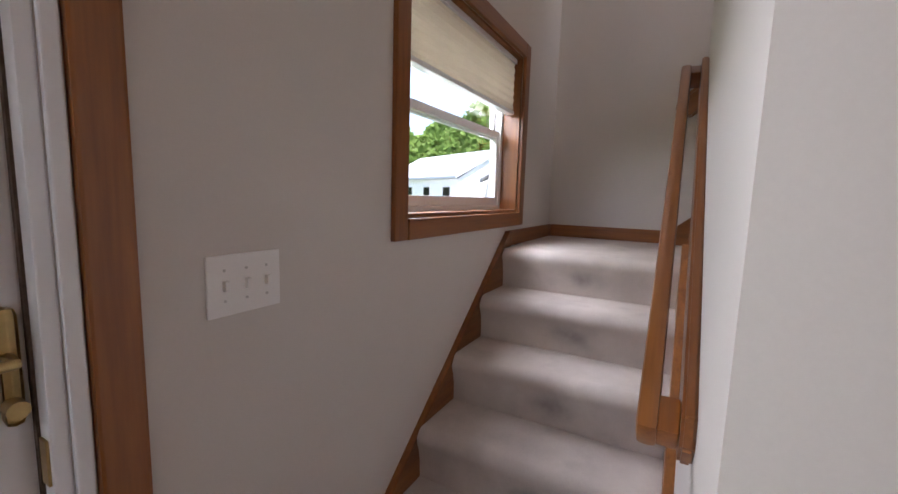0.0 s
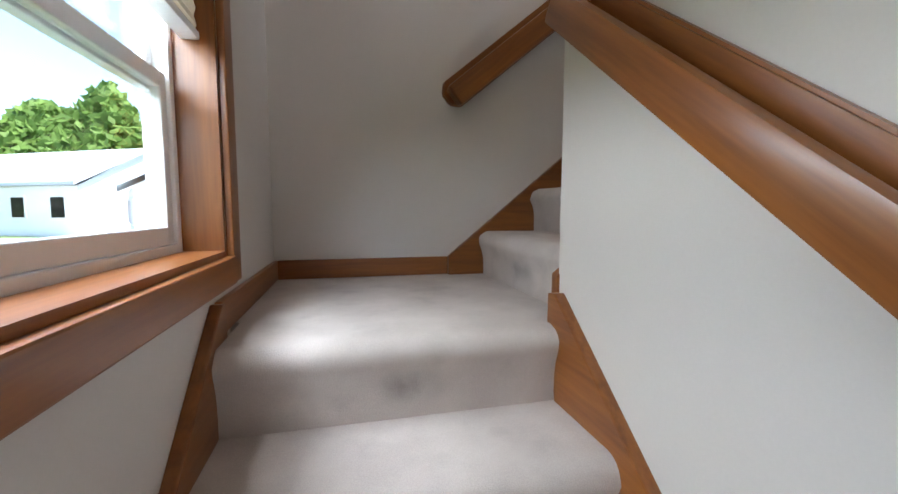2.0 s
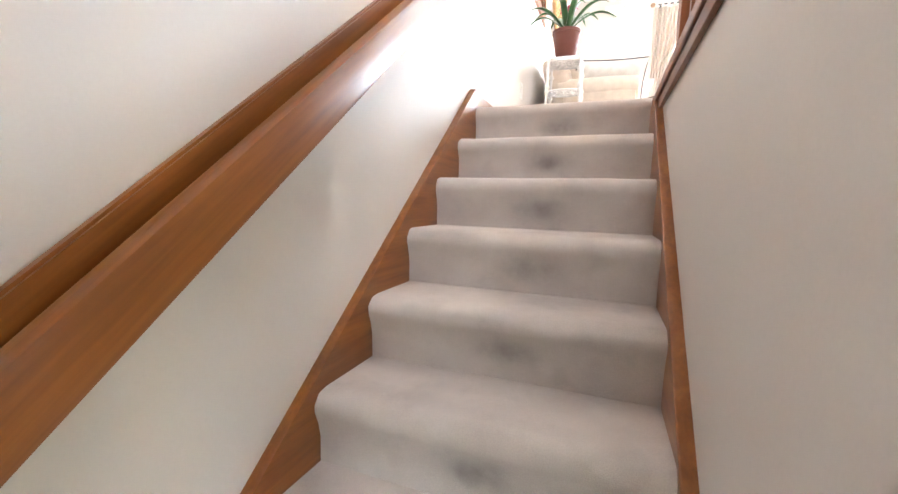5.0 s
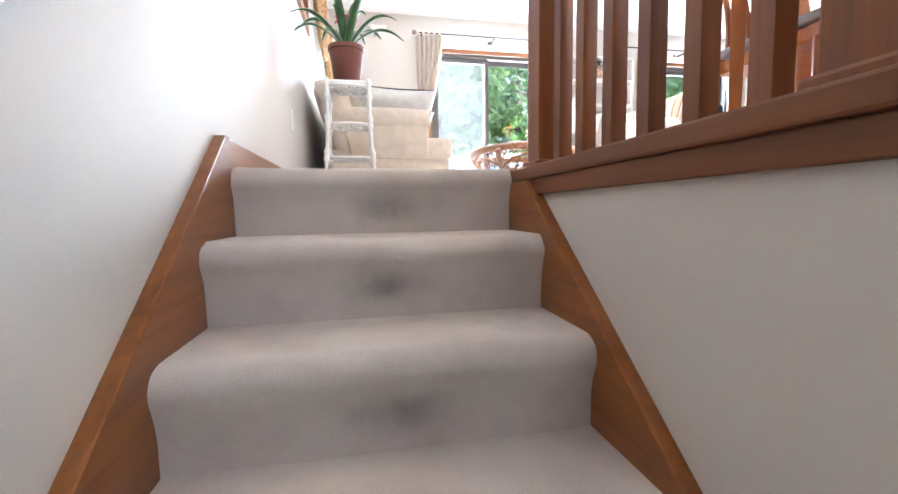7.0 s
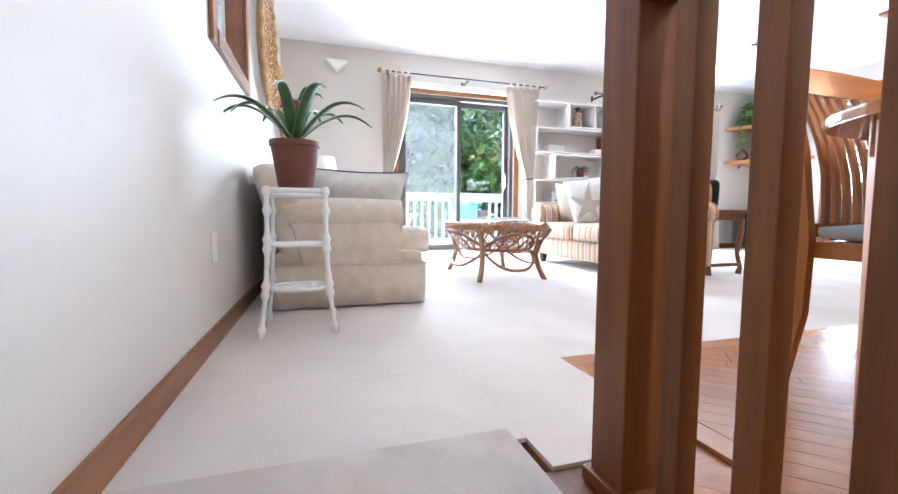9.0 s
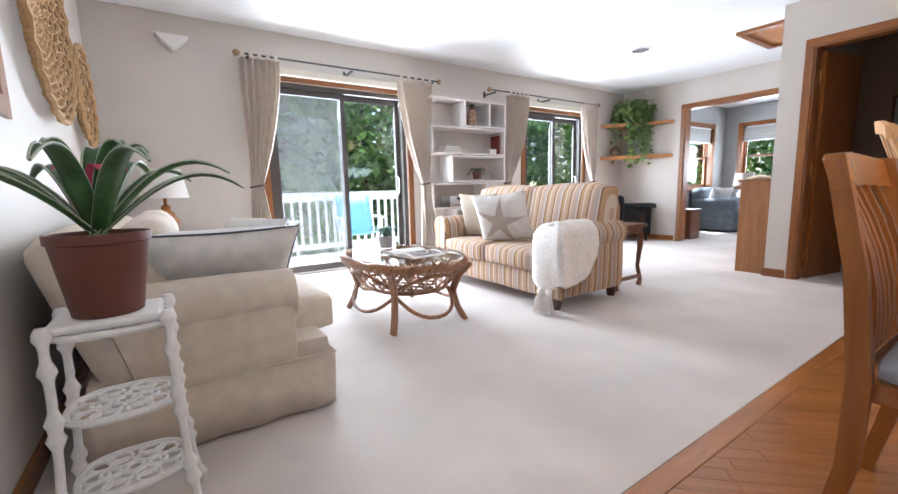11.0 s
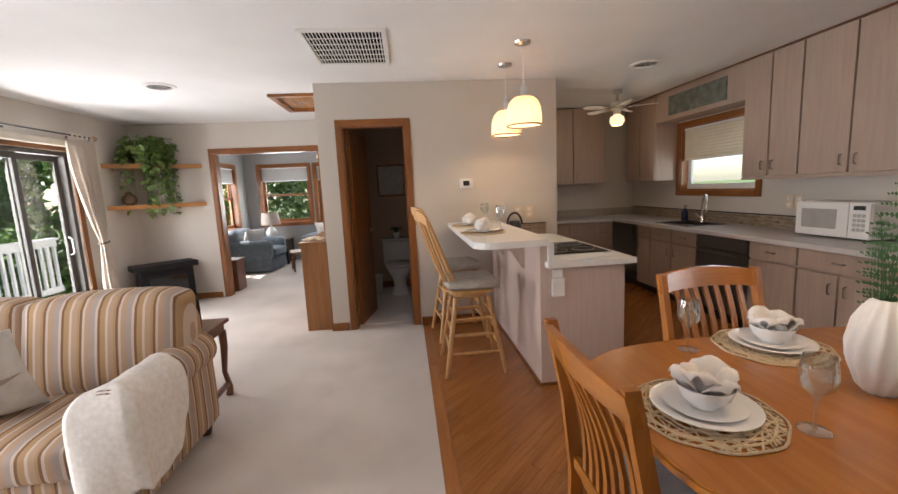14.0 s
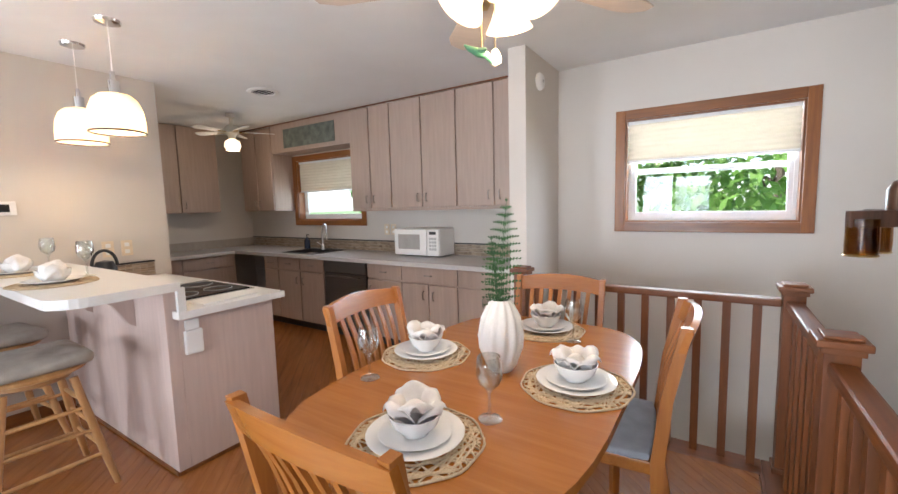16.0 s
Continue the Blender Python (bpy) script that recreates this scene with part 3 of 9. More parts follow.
def translucent(name, colour, amount=0.5, rough=0.9):
    m = material(name, colour, rough, vary=0.05, scale=8, bump=0.15, fine=300, spec=0.1)
    nt = m.node_tree
    b = nt.nodes["Principled BSDF"]
    tr = nt.nodes.new("ShaderNodeBsdfTranslucent")
    tr.inputs[0].default_value = (*colour, 1)
    mx = nt.nodes.new("ShaderNodeMixShader")
    mx.inputs[0].default_value = amount
    nt.links.new(b.outputs[0], mx.inputs[1])
    nt.links.new(tr.outputs[0], mx.inputs[2])
    nt.links.new(mx.outputs[0], nt.nodes["Material Output"].inputs[0])
    return m


M["shade"] = translucent("cellular_shade", (0.74, 0.69, 0.59), 0.20)
M["grey_shade"] = translucent("grey_fabric_shade", (0.45, 0.44, 0.42), 0.25)
M["curtain"] = translucent("linen_curtain", (0.66, 0.58, 0.50), 0.28)

south = lambda hole: pose((hole[0] + hole[1]) / 2, YS, hole[2], 0, 0, 180)
window_unit("stair window in oak casing with a half-drawn cream shade", south(LW), LW[1] - LW[0], LW[3] - LW[2], 0.24)
window_unit("upper window in oak casing with a half-drawn cream shade", south(UW), UW[1] - UW[0], UW[3] - UW[2], 0.27)
window_unit("kitchen window over the sink with a cream shade", pose((KW[0] + KW[1]) / 2, -2.72, KW[2], 0, 0, 180), KW[1] - KW[0], KW[3] - KW[2], 0.36)
window_unit("small side window in oak casing", pose(0, (WW[0] + WW[1]) / 2, WW[2], 0, 0, 90), WW[1] - WW[0], WW[3] - WW[2], 0.0)


def screen_mesh(name):
    """Fine insect screen: partly see-through grey."""
    m = bpy.data.materials.new(name)
    m.use_nodes = True
    nt = m.node_tree
    b = nt.nodes["Principled BSDF"]
    b.inputs["Base Color"].default_value, b.inputs["Roughness"].default_value = (0.22, 0.22, 0.22, 1), 0.6
    tr = nt.nodes.new("ShaderNodeBsdfTransparent")
    tc = nt.nodes.new("ShaderNodeTexCoord")
    mp = nt.nodes.new("ShaderNodeMapping")
    mp.inputs["Scale"].default_value = (60, 1, 260)
    ns = nt.nodes.new("ShaderNodeTexNoise")
    ns.inputs["Scale"].default_value = 1.0
    rg = nt.nodes.new("ShaderNodeMapRange")
    rg.inputs["From Min"].default_value, rg.inputs["From Max"].default_value = 0.3, 0.7
    rg.inputs["To Min"].default_value, rg.inputs["To Max"].default_value = 0.12, 0.5
    mx = nt.nodes.new("ShaderNodeMixShader")
    nt.links.new(tc.outputs["Object"], mp.inputs[0])
    nt.links.new(mp.outputs[0], ns.inputs["Vector"])
    nt.links.new(ns.outputs["Fac"], rg.inputs[0])
    nt.links.new(rg.outputs[0], mx.inputs[0])
    nt.links.new(tr.outputs[0], mx.inputs[1])
    nt.links.new(b.outputs[0], mx.inputs[2])
    nt.links.new(mx.outputs[0], nt.nodes["Material Output"].inputs[0])
    return m


M["screen"] = screen_mesh("insect_screen")


def sliding_door(label, x0, x1, z0, z1, screen):
    t = thing("sliding_door", label, "sliding door", kind="structure")
    w = 0.05
    y = YN
    boxes("door_frame", [(x0, x0 + w, y + 0.02, y + 0.14, z0, z1), (x1 - w, x1, y + 0.02, y + 0.14, z0, z1), (x0 + w, x1 - w, y + 0.02, y + 0.14, z1 - w, z1)], M["bronze_frame"], t, bevel=0.004)
    boxes("sill_track", [(x0 + w, x1 - w, y - 0.01, y + 0.15, z0 - 0.03, z0 + 0.012), (x0 + w, x1 - w, y + 0.05, y + 0.06, z0 + 0.012, z0 + 0.028), (x0 + w, x1 - w, y + 0.09, y + 0.10, z0 + 0.012, z0 + 0.028)], M["steel"], t)
    boxes("head_casing", [(x0 - 0.07, x1 + 0.07, y - 0.018, y, z1, z1 + 0.07)], M["trim"], t, bevel=0.004)
    boxes("side_casing", [(x0 - 0.07, x0, y - 0.018, y, 0.0, z1), (x1, x1 + 0.07, y - 0.018, y, 0.0, z1)], M["trim_z"], t, bevel=0.004)
    mid = (x0 + x1) / 2 + 0.02
    s = 0.055
    for nm, a, b, yy in (("sliding_panel", x0 + w, mid + 0.03, 0.045), ("fixed_panel", mid - 0.03, x1 - w, 0.088)):
        p = boxes(nm, [(a, a + s, y + yy, y + yy + 0.03, z0 + 0.03, z1 - w), (b - s, b, y + yy, y + yy + 0.03, z0 + 0.03, z1 - w), (a + s, b - s, y + yy, y + yy + 0.03, z0 + 0.03, z0 + 0.10), (a + s, b - s, y + yy, y + yy + 0.03, z1 - w - 0.06, z1 - w)], M["bronze_frame"], t, bevel=0.004)
        g = boxes("pane", [(a + s, b - s, y + yy + 0.012, y + yy + 0.018, z0 + 0.10, z1 - w - 0.06)], M["glass"], p)
        g.visible_shadow = False
    if screen:
        sc = boxes("insect_screen", [(x0 + w, mid, y + 0.134, y + 0.1352, z0 + 0.03, z1 - w)], M["screen"], t)
        sc.visible_shadow = False
    bm = bmesh.new()
    bm_tube(bm, [(x1 - 0.10, y + 0.075, 0.86), (x1 - 0.10, y + 0.035, 0.88), (x1 - 0.10, y + 0.035, 1.04), (x1 - 0.10, y + 0.075, 1.06)], 0.008)
    part("pull_handle", bm, M["steel"], t, smooth=True)
    # blind stowed under the head
    boxes("stowed_blind", [(x0 - 0.03, x1 + 0.03, y - 0.075, y - 0.02, z1 + 0.045, z1 + 0.115)], M["shade"], t, bevel=0.01, label="stowed cream fabric blind")
    return t


sliding_door("sliding glass door in bronze aluminium with insect screen", *SL1, True)
sliding_door("narrower sliding glass door in bronze aluminium", *SL2, False)


def curtain(x_top0, x_top1, x_tie, x_bot0, x_bot1, seed):
    t = thing("curtain", "beige linen tab-top curtain tied back with a cord", "curtain", group="curtains at the sliding doors")
    n, rows = 56, 26
    y0, top, tie = 4.245, 2.10, 0.97
    bm = bmesh.new()
    grid = []
    folds = 6
    for j in range(rows + 1):
        z = top - (top - 0.015) * j / rows
        if z > tie:
            k = ((top - z) / (top - tie)) ** 1.7
            a, b = x_top0 + (x_tie - 0.045 - x_top0) * k, x_top1 + (x_tie + 0.045 - x_top1) * k
        else:
            k = ((tie - z) / tie) ** 0.75
            a, b = x_tie - 0.045 + (x_bot0 - x_tie + 0.045) * k, x_tie + 0.045 + (x_bot1 - x_tie - 0.045) * k
        row = []
        for i in range(n + 1):
            u = i / n
            amp = 0.040 * (0.5 + 0.5 * min(1, abs(z - tie) / 0.5))
            ph = 2 * math.pi * folds * u + 0.8 * noise.noise((u * 3, z * 1.3, seed))
            row.append(bm.verts.new((a + (b - a) * u + 0.006 * math.sin(2 * ph), y0 + amp * math.sin(ph) + 0.012 * noise.noise((u * 6, z * 2, seed)), z)))
        grid.append(row)
    for a, b in zip(grid, grid[1:]):
        for i in range(n):
            bm.faces.new((a[i], a[i + 1], b[i + 1], b[i]))
    cloth = part("cloth", bm, M["curtain"], t, smooth=True)
    so = cloth.modifiers.new("thickness", "SOLIDIFY")
    so.thickness = 0.004
    for i in range(5):
        x = x_top0 + (x_top1 - x_top0) * (i + 0.5) / 5
        bm = bmesh.new()
        pts = [(x, 4.237 + 0.022 * math.cos(a), 2.128 + 0.030 * math.sin(a)) for a in [2 * math.pi * q / 12 for q in range(12)]]
        ra = [bm.verts.new((p[0] - 0.016, p[1], p[2])) for p in pts]
        rb = [bm.verts.new((p[0] + 0.016, p[1], p[2])) for p in pts]
        for q in range(12):
            bm.faces.new((ra[q], ra[(q + 1) % 12], rb[(q + 1) % 12], rb[q]))
        part("tab", bm, M["curtain"], t, smooth=True)
    bm = bmesh.new()
    bm_tube(bm, [(x_tie + 0.058 * math.cos(a), y0 + 0.045 * math.sin(a), tie + 0.01 * math.cos(a)) for a in [2 * math.pi * q / 16 for q in range(16)]], 0.009, closed=True)
    part("tieback", bm, M["tie"], t, "dark braided tieback", smooth=True)
    return t


M["tie"] = material("tieback_cord", (0.10, 0.07, 0.05), 0.8, vary=0.3, scale=60)
M["finial"] = wood("finial_wood", (0.30, 0.19, 0.11), (0.42, 0.28, 0.17), 0.5, 2, 2.0)
curtain(1.07, 1.42, 1.14, 1.04, 1.30, 1)
curtain(2.63, 3.08, 2.95, 2.88, 3.13, 2)
curtain(4.24, 4.62, 4.24, 4.14, 4.40, 3)
curtain(5.74, 6.08, 6.02, 5.94, 6.18, 4)


def curtain_rod(x0, x1):
    t = thing("curtain_rod", "dark metal curtain rod with turned wooden finials", "curtain rod", group="curtain rods")
    bm = bmesh.new()
    bm_tube(bm, [(x0 + 0.03, 4.237, 2.135), (x1 - 0.03, 4.237, 2.135)], 0.009)
    part("rod", bm, M["black"], t, smooth=True)
    for x in (x0, x1):
        bm = bmesh.new()
        bmesh.ops.create_uvsphere(bm, u_segments=14, v_segments=10, radius=0.030, matrix=Matrix.Translation((x, 4.237, 2.135)))
        part("finial", bm, M["finial"], t, smooth=True)
    for x in (x0 + 0.09, (x0 + x1) / 2, x1 - 0.09):
        boxes("bracket", [(x - 0.012, x + 0.012, 4.225, YN, 2.10, 2.118), (x - 0.012, x + 0.012, 4.445, YN, 2.08, 2.16)], M["black"], t, bevel=0.003)
    return t


curtain_rod(1.06, 3.17)
curtain_rod(3.93, 6.11)

# ---- cased opening and bath door ----
def casing_set(name, axis, a, u0, u1, z1, label, depth, into):
    t = thing(name, label, "door casing", kind="structure")
    c = 0.062
    rows = [("side_casing", u0 - c, u0, 0.0, z1), ("side_casing", u1, u1 + c, 0.0, z1), ("head_casing", u0 - c, u1 + c, z1, z1 + c)]
    for nm, p, q, r, s in rows:
        for f0, f1 in ((a - 0.016, a), (a + depth, a + depth + 0.016)):
            if axis == "x":
                boxes(nm, [(f0, f1, p, q, r, s)], M["trim_z"] if nm == "side_casing" else M["trim_y"], t, bevel=0.004)
    boxes("jamb", [(a, a + depth, u0, u0 + 0.016, 0, z1), (a, a + depth, u1 - 0.016, u1, 0, z1)], M["trim_z"], t)
    boxes("head_jamb", [(a, a + depth, u0 + 0.016, u1 - 0.016, z1 - 0.016, z1)], M["trim_y"], t)
    return t


casing_set("cased_opening", "x", XE, 1.98, 3.40, 2.03, "oak-cased wide opening to the sunroom", 0.13, 1)
casing_set("bath_doorway", "x", XB, 0.765, 1.365, 2.035, "oak door casing of the half bath", 0.12, 1)
door = thing("bath_door", "flat oak half-bath door standing open", "door", pose(XB + 0.125, 1.345, 0.006, 0, 0, -11))
bm = bmesh.new()
bm_box(bm, 0.0, 0.575, -0.035, 0.0, 0.0, 2.0, bevel=0.003)
part("door_leaf", bm, M["trim_z"], door)
for z in (0.2, 1.0, 1.8):
    bm = bmesh.new()
    bm_tube(bm, [(0.0, 0.004, z - 0.04), (0.0, 0.004, z + 0.04)], 0.007)
    part("hinge", bm, M["brass"], door, smooth=True)
for s in (-1, 1):
    bm = bmesh.new()
    yb = -0.035 if s < 0 else 0.0
    bm_tube(bm, [(0.52, yb, 0.96), (0.52, yb + s * 0.035, 0.96), (0.42, yb + s * 0.04, 0.96)], 0.009)
    bm_tube(bm, [(0.52, yb, 0.96), (0.52, yb + s * 0.008, 0.96)], 0.026, seg=14)
    part("lever_handle", bm, M["brass"], door, "brass lever", smooth=True)

# ---- entry: storm door, casing, switch plate ----
ent = thing("storm_door", "white storm door with brass lever in an oak-cased entry", "door", kind="structure")
boxes("casing", [(2.436, 2.505, YS, YS + 0.02, ENTRY, ENTRY + 2.14)], M["trim_z"], ent, bevel=0.006)
boxes("casing", [(3.40, 3.48, YS, YS + 0.02, ENTRY, ENTRY + 2.14)], M["trim_z"], ent, bevel=0.006)
boxes("casing", [(2.53, 3.40, YS, YS + 0.02, ENTRY + 2.06, ENTRY + 2.14)], M["trim"], ent, bevel=0.006)
boxes("jamb", [(2.508, 2.53, YS, YS + 0.012, ENTRY, ENTRY + 2.06), (2.53, 2.552, YS - 0.15, YS, ENTRY, ENTRY + 2.06), (2.552, 2.566, YS - 0.12, YS - 0.09, ENTRY, ENTRY + 2.06), (3.378, 3.40, YS - 0.15, YS, ENTRY, ENTRY + 2.06)], M["vinyl"], ent, bevel=0.003)
boxes("weatherstrip", [(2.552, 2.556, YS - 0.046, YS - 0.034, ENTRY, ENTRY + 2.06)], M["tie"], ent)
leaf = boxes("door_stile", [(2.5535, 2.70, YS - 0.085, YS - 0.047, ENTRY + 0.01, ENTRY + 2.05), (3.25, 3.376, YS - 0.085, YS - 0.047, ENTRY + 0.01, ENTRY + 2.05), (2.70, 3.25, YS - 0.085, YS - 0.047, ENTRY + 0.01, ENTRY + 0.75), (2.70, 3.25, YS - 0.085, YS - 0.047, ENTRY + 1.92, ENTRY + 2.05)], M["vinyl"], ent, bevel=0.005)
gp = boxes("pane", [(2.70, 3.25, YS - 0.068, YS - 0.064, ENTRY + 0.75, ENTRY + 1.92)], M["glass"], leaf)
gp.visible_shadow = False
bm = bmesh.new()
bm_box(bm, 2.564, 2.586, YS - 0.047, YS - 0.035, -1.60, -1.43, bevel=0.012)
part("lock_plate", bm, M["brass"], ent, smooth=True)
bm = bmesh.new()
bm_tube(bm, [(2.577, YS - 0.037, -1.50), (2.577, YS - 0.002, -1.50), (2.655, YS + 0.004, -1.50)], 0.008)
bm_tube(bm, [(2.577, YS - 0.037, -1.57), (2.577, YS - 0.012, -1.57)], 0.013, seg=12)
part("lever", bm, M["brass"], ent, smooth=True)
for z in (-1.66, -1.80):
    boxes("strike_plate", [(2.552, 2.556, YS - 0.030, YS - 0.006, z - 0.035, z + 0.035)], M["brass"], ent, bevel=0.0015)

sp = thing("switch_plate", "white three-gang toggle switch plate", "light switch")
bm = bmesh.new()
bm_box(bm, 2.165, 2.325, YS, YS + 0.006, -1.505, -1.385, bevel=0.003)
part("cover", bm, M["white"], sp)
for i in range(3):
    x = 2.199 + 0.046 * i
    boxes("toggle", [(x - 0.005, x + 0.005, YS + 0.006, YS + 0.018, -1.455, -1.435)], M["white"], sp, bevel=0.002)
    for z in (-1.475, -1.415):
        bm = bmesh.new()
        bm_tube(bm, [(x, YS + 0.0055, z), (x, YS + 0.0075, z)], 0.003, seg=8)
        part("screw", bm, M["steel"], sp)

# ---- balustrade round the stairwell ----
M["rail_wood"] = wood("redwood_stain_z", (0.115, 0.033, 0.006), (0.200, 0.062, 0.011), 0.45, 2, coat=0.05)
M["rail_wood_x"] = wood("redwood_stain_x", (0.115, 0.033, 0.006), (0.200, 0.062, 0.011), 0.45, 0, coat=0.05)
M["rail_wood_y"] = wood("redwood_stain_y", (0.115, 0.033, 0.006), (0.200, 0.062, 0.011), 0.45, 1, coat=0.05)
rail = thing("balustrade", "red-brown wooden balustrade round the stairwell", "railing")
XR, YR = 0.935, -1.725
boxes("cap_board", [(XR - 0.118, XR + 0.09, -1.785, 0.125, -0.044, -0.008)], M["rail_wood_y"], rail, bevel=0.005)
boxes("cap_board", [(XR + 0.09, 2.40, -1.785, -1.62, -0.044, -0.008)], M["rail_wood_x"], rail, bevel=0.005)
boxes("apron", [(XR - 0.109, XR - 0.094, -1.742, -0.10, -0.086, -0.044)], M["rail_wood_y"], rail, bevel=0.003)
boxes("apron", [(XR - 0.069, 2.40, -1.7905, -1.7755, -0.086, -0.044)], M["rail_wood_x"], rail, bevel=0.003)
boxes("fascia", [(1.026, 1.040, -1.61, 0.06, -0.011, 0.004)], M["rail_wood_y"], rail)


def newel(x, y, h):
    bm = bmesh.new()
    s = 0.043
    bm_box(bm, x - s, x + s, y - s, y + s, -0.008, h - 0.055, bevel=0.004)
    bm_box(bm, x - s - 0.012, x + s + 0.012, y - s - 0.012, y + s + 0.012, -0.008, 0.022, bevel=0.006)
    p = part("newel_post", bm, M["rail_wood"], rail)
    bm = bmesh.new()
    bm_box(bm, x - s - 0.010, x + s + 0.010, y - s - 0.010, y + s + 0.010, h - 0.055, h - 0.036, bevel=0.004)
    bm_box(bm, x - s - 0.022, x + s + 0.022, y - s - 0.022, y + s + 0.022, h - 0.036, h - 0.012, bevel=0.006)
    bm_box(bm, x - s - 0.004, x + s + 0.004, y - s - 0.004, y + s + 0.004, h - 0.012, h, bevel=0.005)
    part("newel_cap", bm, M["rail_wood_x"], p)


newel(XR, YR, 0.965)
newel(XR, 0.034, 0.985)
newel(XR, -0.83, 0.965)
newel(2.355, YR, 0.965)
for y0, y1 in ((YR + 0.045, -0.875), (-0.785, -0.010)):
    boxes("handrail", [(XR - 0.034, XR + 0.034, y0, y1, 0.845, 0.885)], M["rail_wood_y"], rail, bevel=0.010)
boxes("handrail", [(XR + 0.045, 2.31, YR - 0.034, YR + 0.034, 0.845, 0.885)], M["rail_wood_x"], rail, bevel=0.010)
bal = bmesh.new()
bm_box(bal, -0.019, 0.019, -0.019, 0.019, -0.008, 0.846, bevel=0.002)
first = part("baluster", bal, M["rail_wood"], rail, at=pose(XR, -0.078, 0))
spots = [(XR, -0.078 - 0.1235 * k) for k in (1, 2, 3, 4, 5, 7, 8, 9, 10, 11, 12)] + [(XR + 0.14 + 0.13 * k, YR) for k in range(10)]
for x, y in spots:
    o = new("baluster", first.data)
    o.parent, o.matrix_basis = rail, pose(x, y, 0)


# ---- living room ----
def cloth(name, base, second=None, scale=14.0, bump=0.5, fine=380, rough=0.92, vary=0.08):
    return material(name, base, rough, vary=vary, scale=scale, bump=bump, fine=fine, spec=0.15, second=second)


def stripes(name, axis, colours, period):
    """Woven stripes across one axis of the object."""
    m = cloth(name, colours[0])
    nt = m.node_tree
    b = nt.nodes["Principled BSDF"]
    tc = nt.nodes.new("ShaderNodeTexCoord")
    sp = nt.nodes.new("ShaderNodeSeparateXYZ")
    nt.links.new(tc.outputs["Object"], sp.inputs[0])
    dv = nt.nodes.new("ShaderNodeMath")
    dv.operation = "DIVIDE"
    dv.inputs[1].default_value = period
    nt.links.new(sp.outputs[axis], dv.inputs[0])
    fr = nt.nodes.new("ShaderNodeMath")
    fr.operation = "FRACT"
    nt.links.new(dv.outputs[0], fr.inputs[0])
    rp = nt.nodes.new("ShaderNodeValToRGB")
    rp.color_ramp.interpolation = "CONSTANT"
    el = rp.color_ramp.elements
    n = len(colours)
    el[0].position, el[0].color = 0.0, (*colours[0], 1)
    el[1].position, el[1].color = 1.0 / n, (*colours[1], 1)
    for i in range(2, n):
        e = el.new(i / n)
        e.color = (*colours[i], 1)
    nt.links.new(fr.outputs[0], rp.inputs[0])
    old = b.inputs["Base Color"].links[0].from_socket
    mx = nt.nodes.new("ShaderNodeMix")
    mx.data_type, mx.blend_type = "RGBA", "MULTIPLY"
    mx.inputs[0].default_value = 0.55
    nt.links.new(rp.outputs[0], mx.inputs[6])
    nt.links.new(old, mx.inputs[7])
    nt.links.new(mx.outputs[2], b.inputs["Base Color"])
    return m


TAN, GOLD, CREAM, BROWN, GREY = (0.60, 0.46, 0.35), (0.56, 0.40, 0.24), (0.76, 0.70, 0.64), (0.30, 0.185, 0.12), (0.52, 0.48, 0.48)
SEQ = [TAN, TAN, CREAM, GOLD, GOLD, BROWN, CREAM, GREY, GREY, TAN, TAN, CREAM, BROWN, GOLD]
M["stripe_y"] = stripes("striped_weave_y", 1, SEQ, 0.175)
M["stripe_x"] = stripes("striped_weave_x", 0, SEQ, 0.175)
M["cream"] = cloth("cream_twill", (0.60, 0.52, 0.43), (0.66, 0.58, 0.49))
M["pillow"] = cloth("pillow_linen", (0.62, 0.60, 0.57), (0.70, 0.68, 0.65))
M["white_knit"] = cloth("white_knit", (0.80, 0.755, 0.71), (0.85, 0.815, 0.775), scale=40, bump=0.9, fine=220)
M["piping"] = cloth("dark_piping", (0.08, 0.085, 0.10))
M["tan_print"] = cloth("taupe_print", (0.42, 0.36, 0.31))
M["boucle"] = cloth("boucle", (0.42, 0.36, 0.285), scale=60, bump=1.0, fine=120)


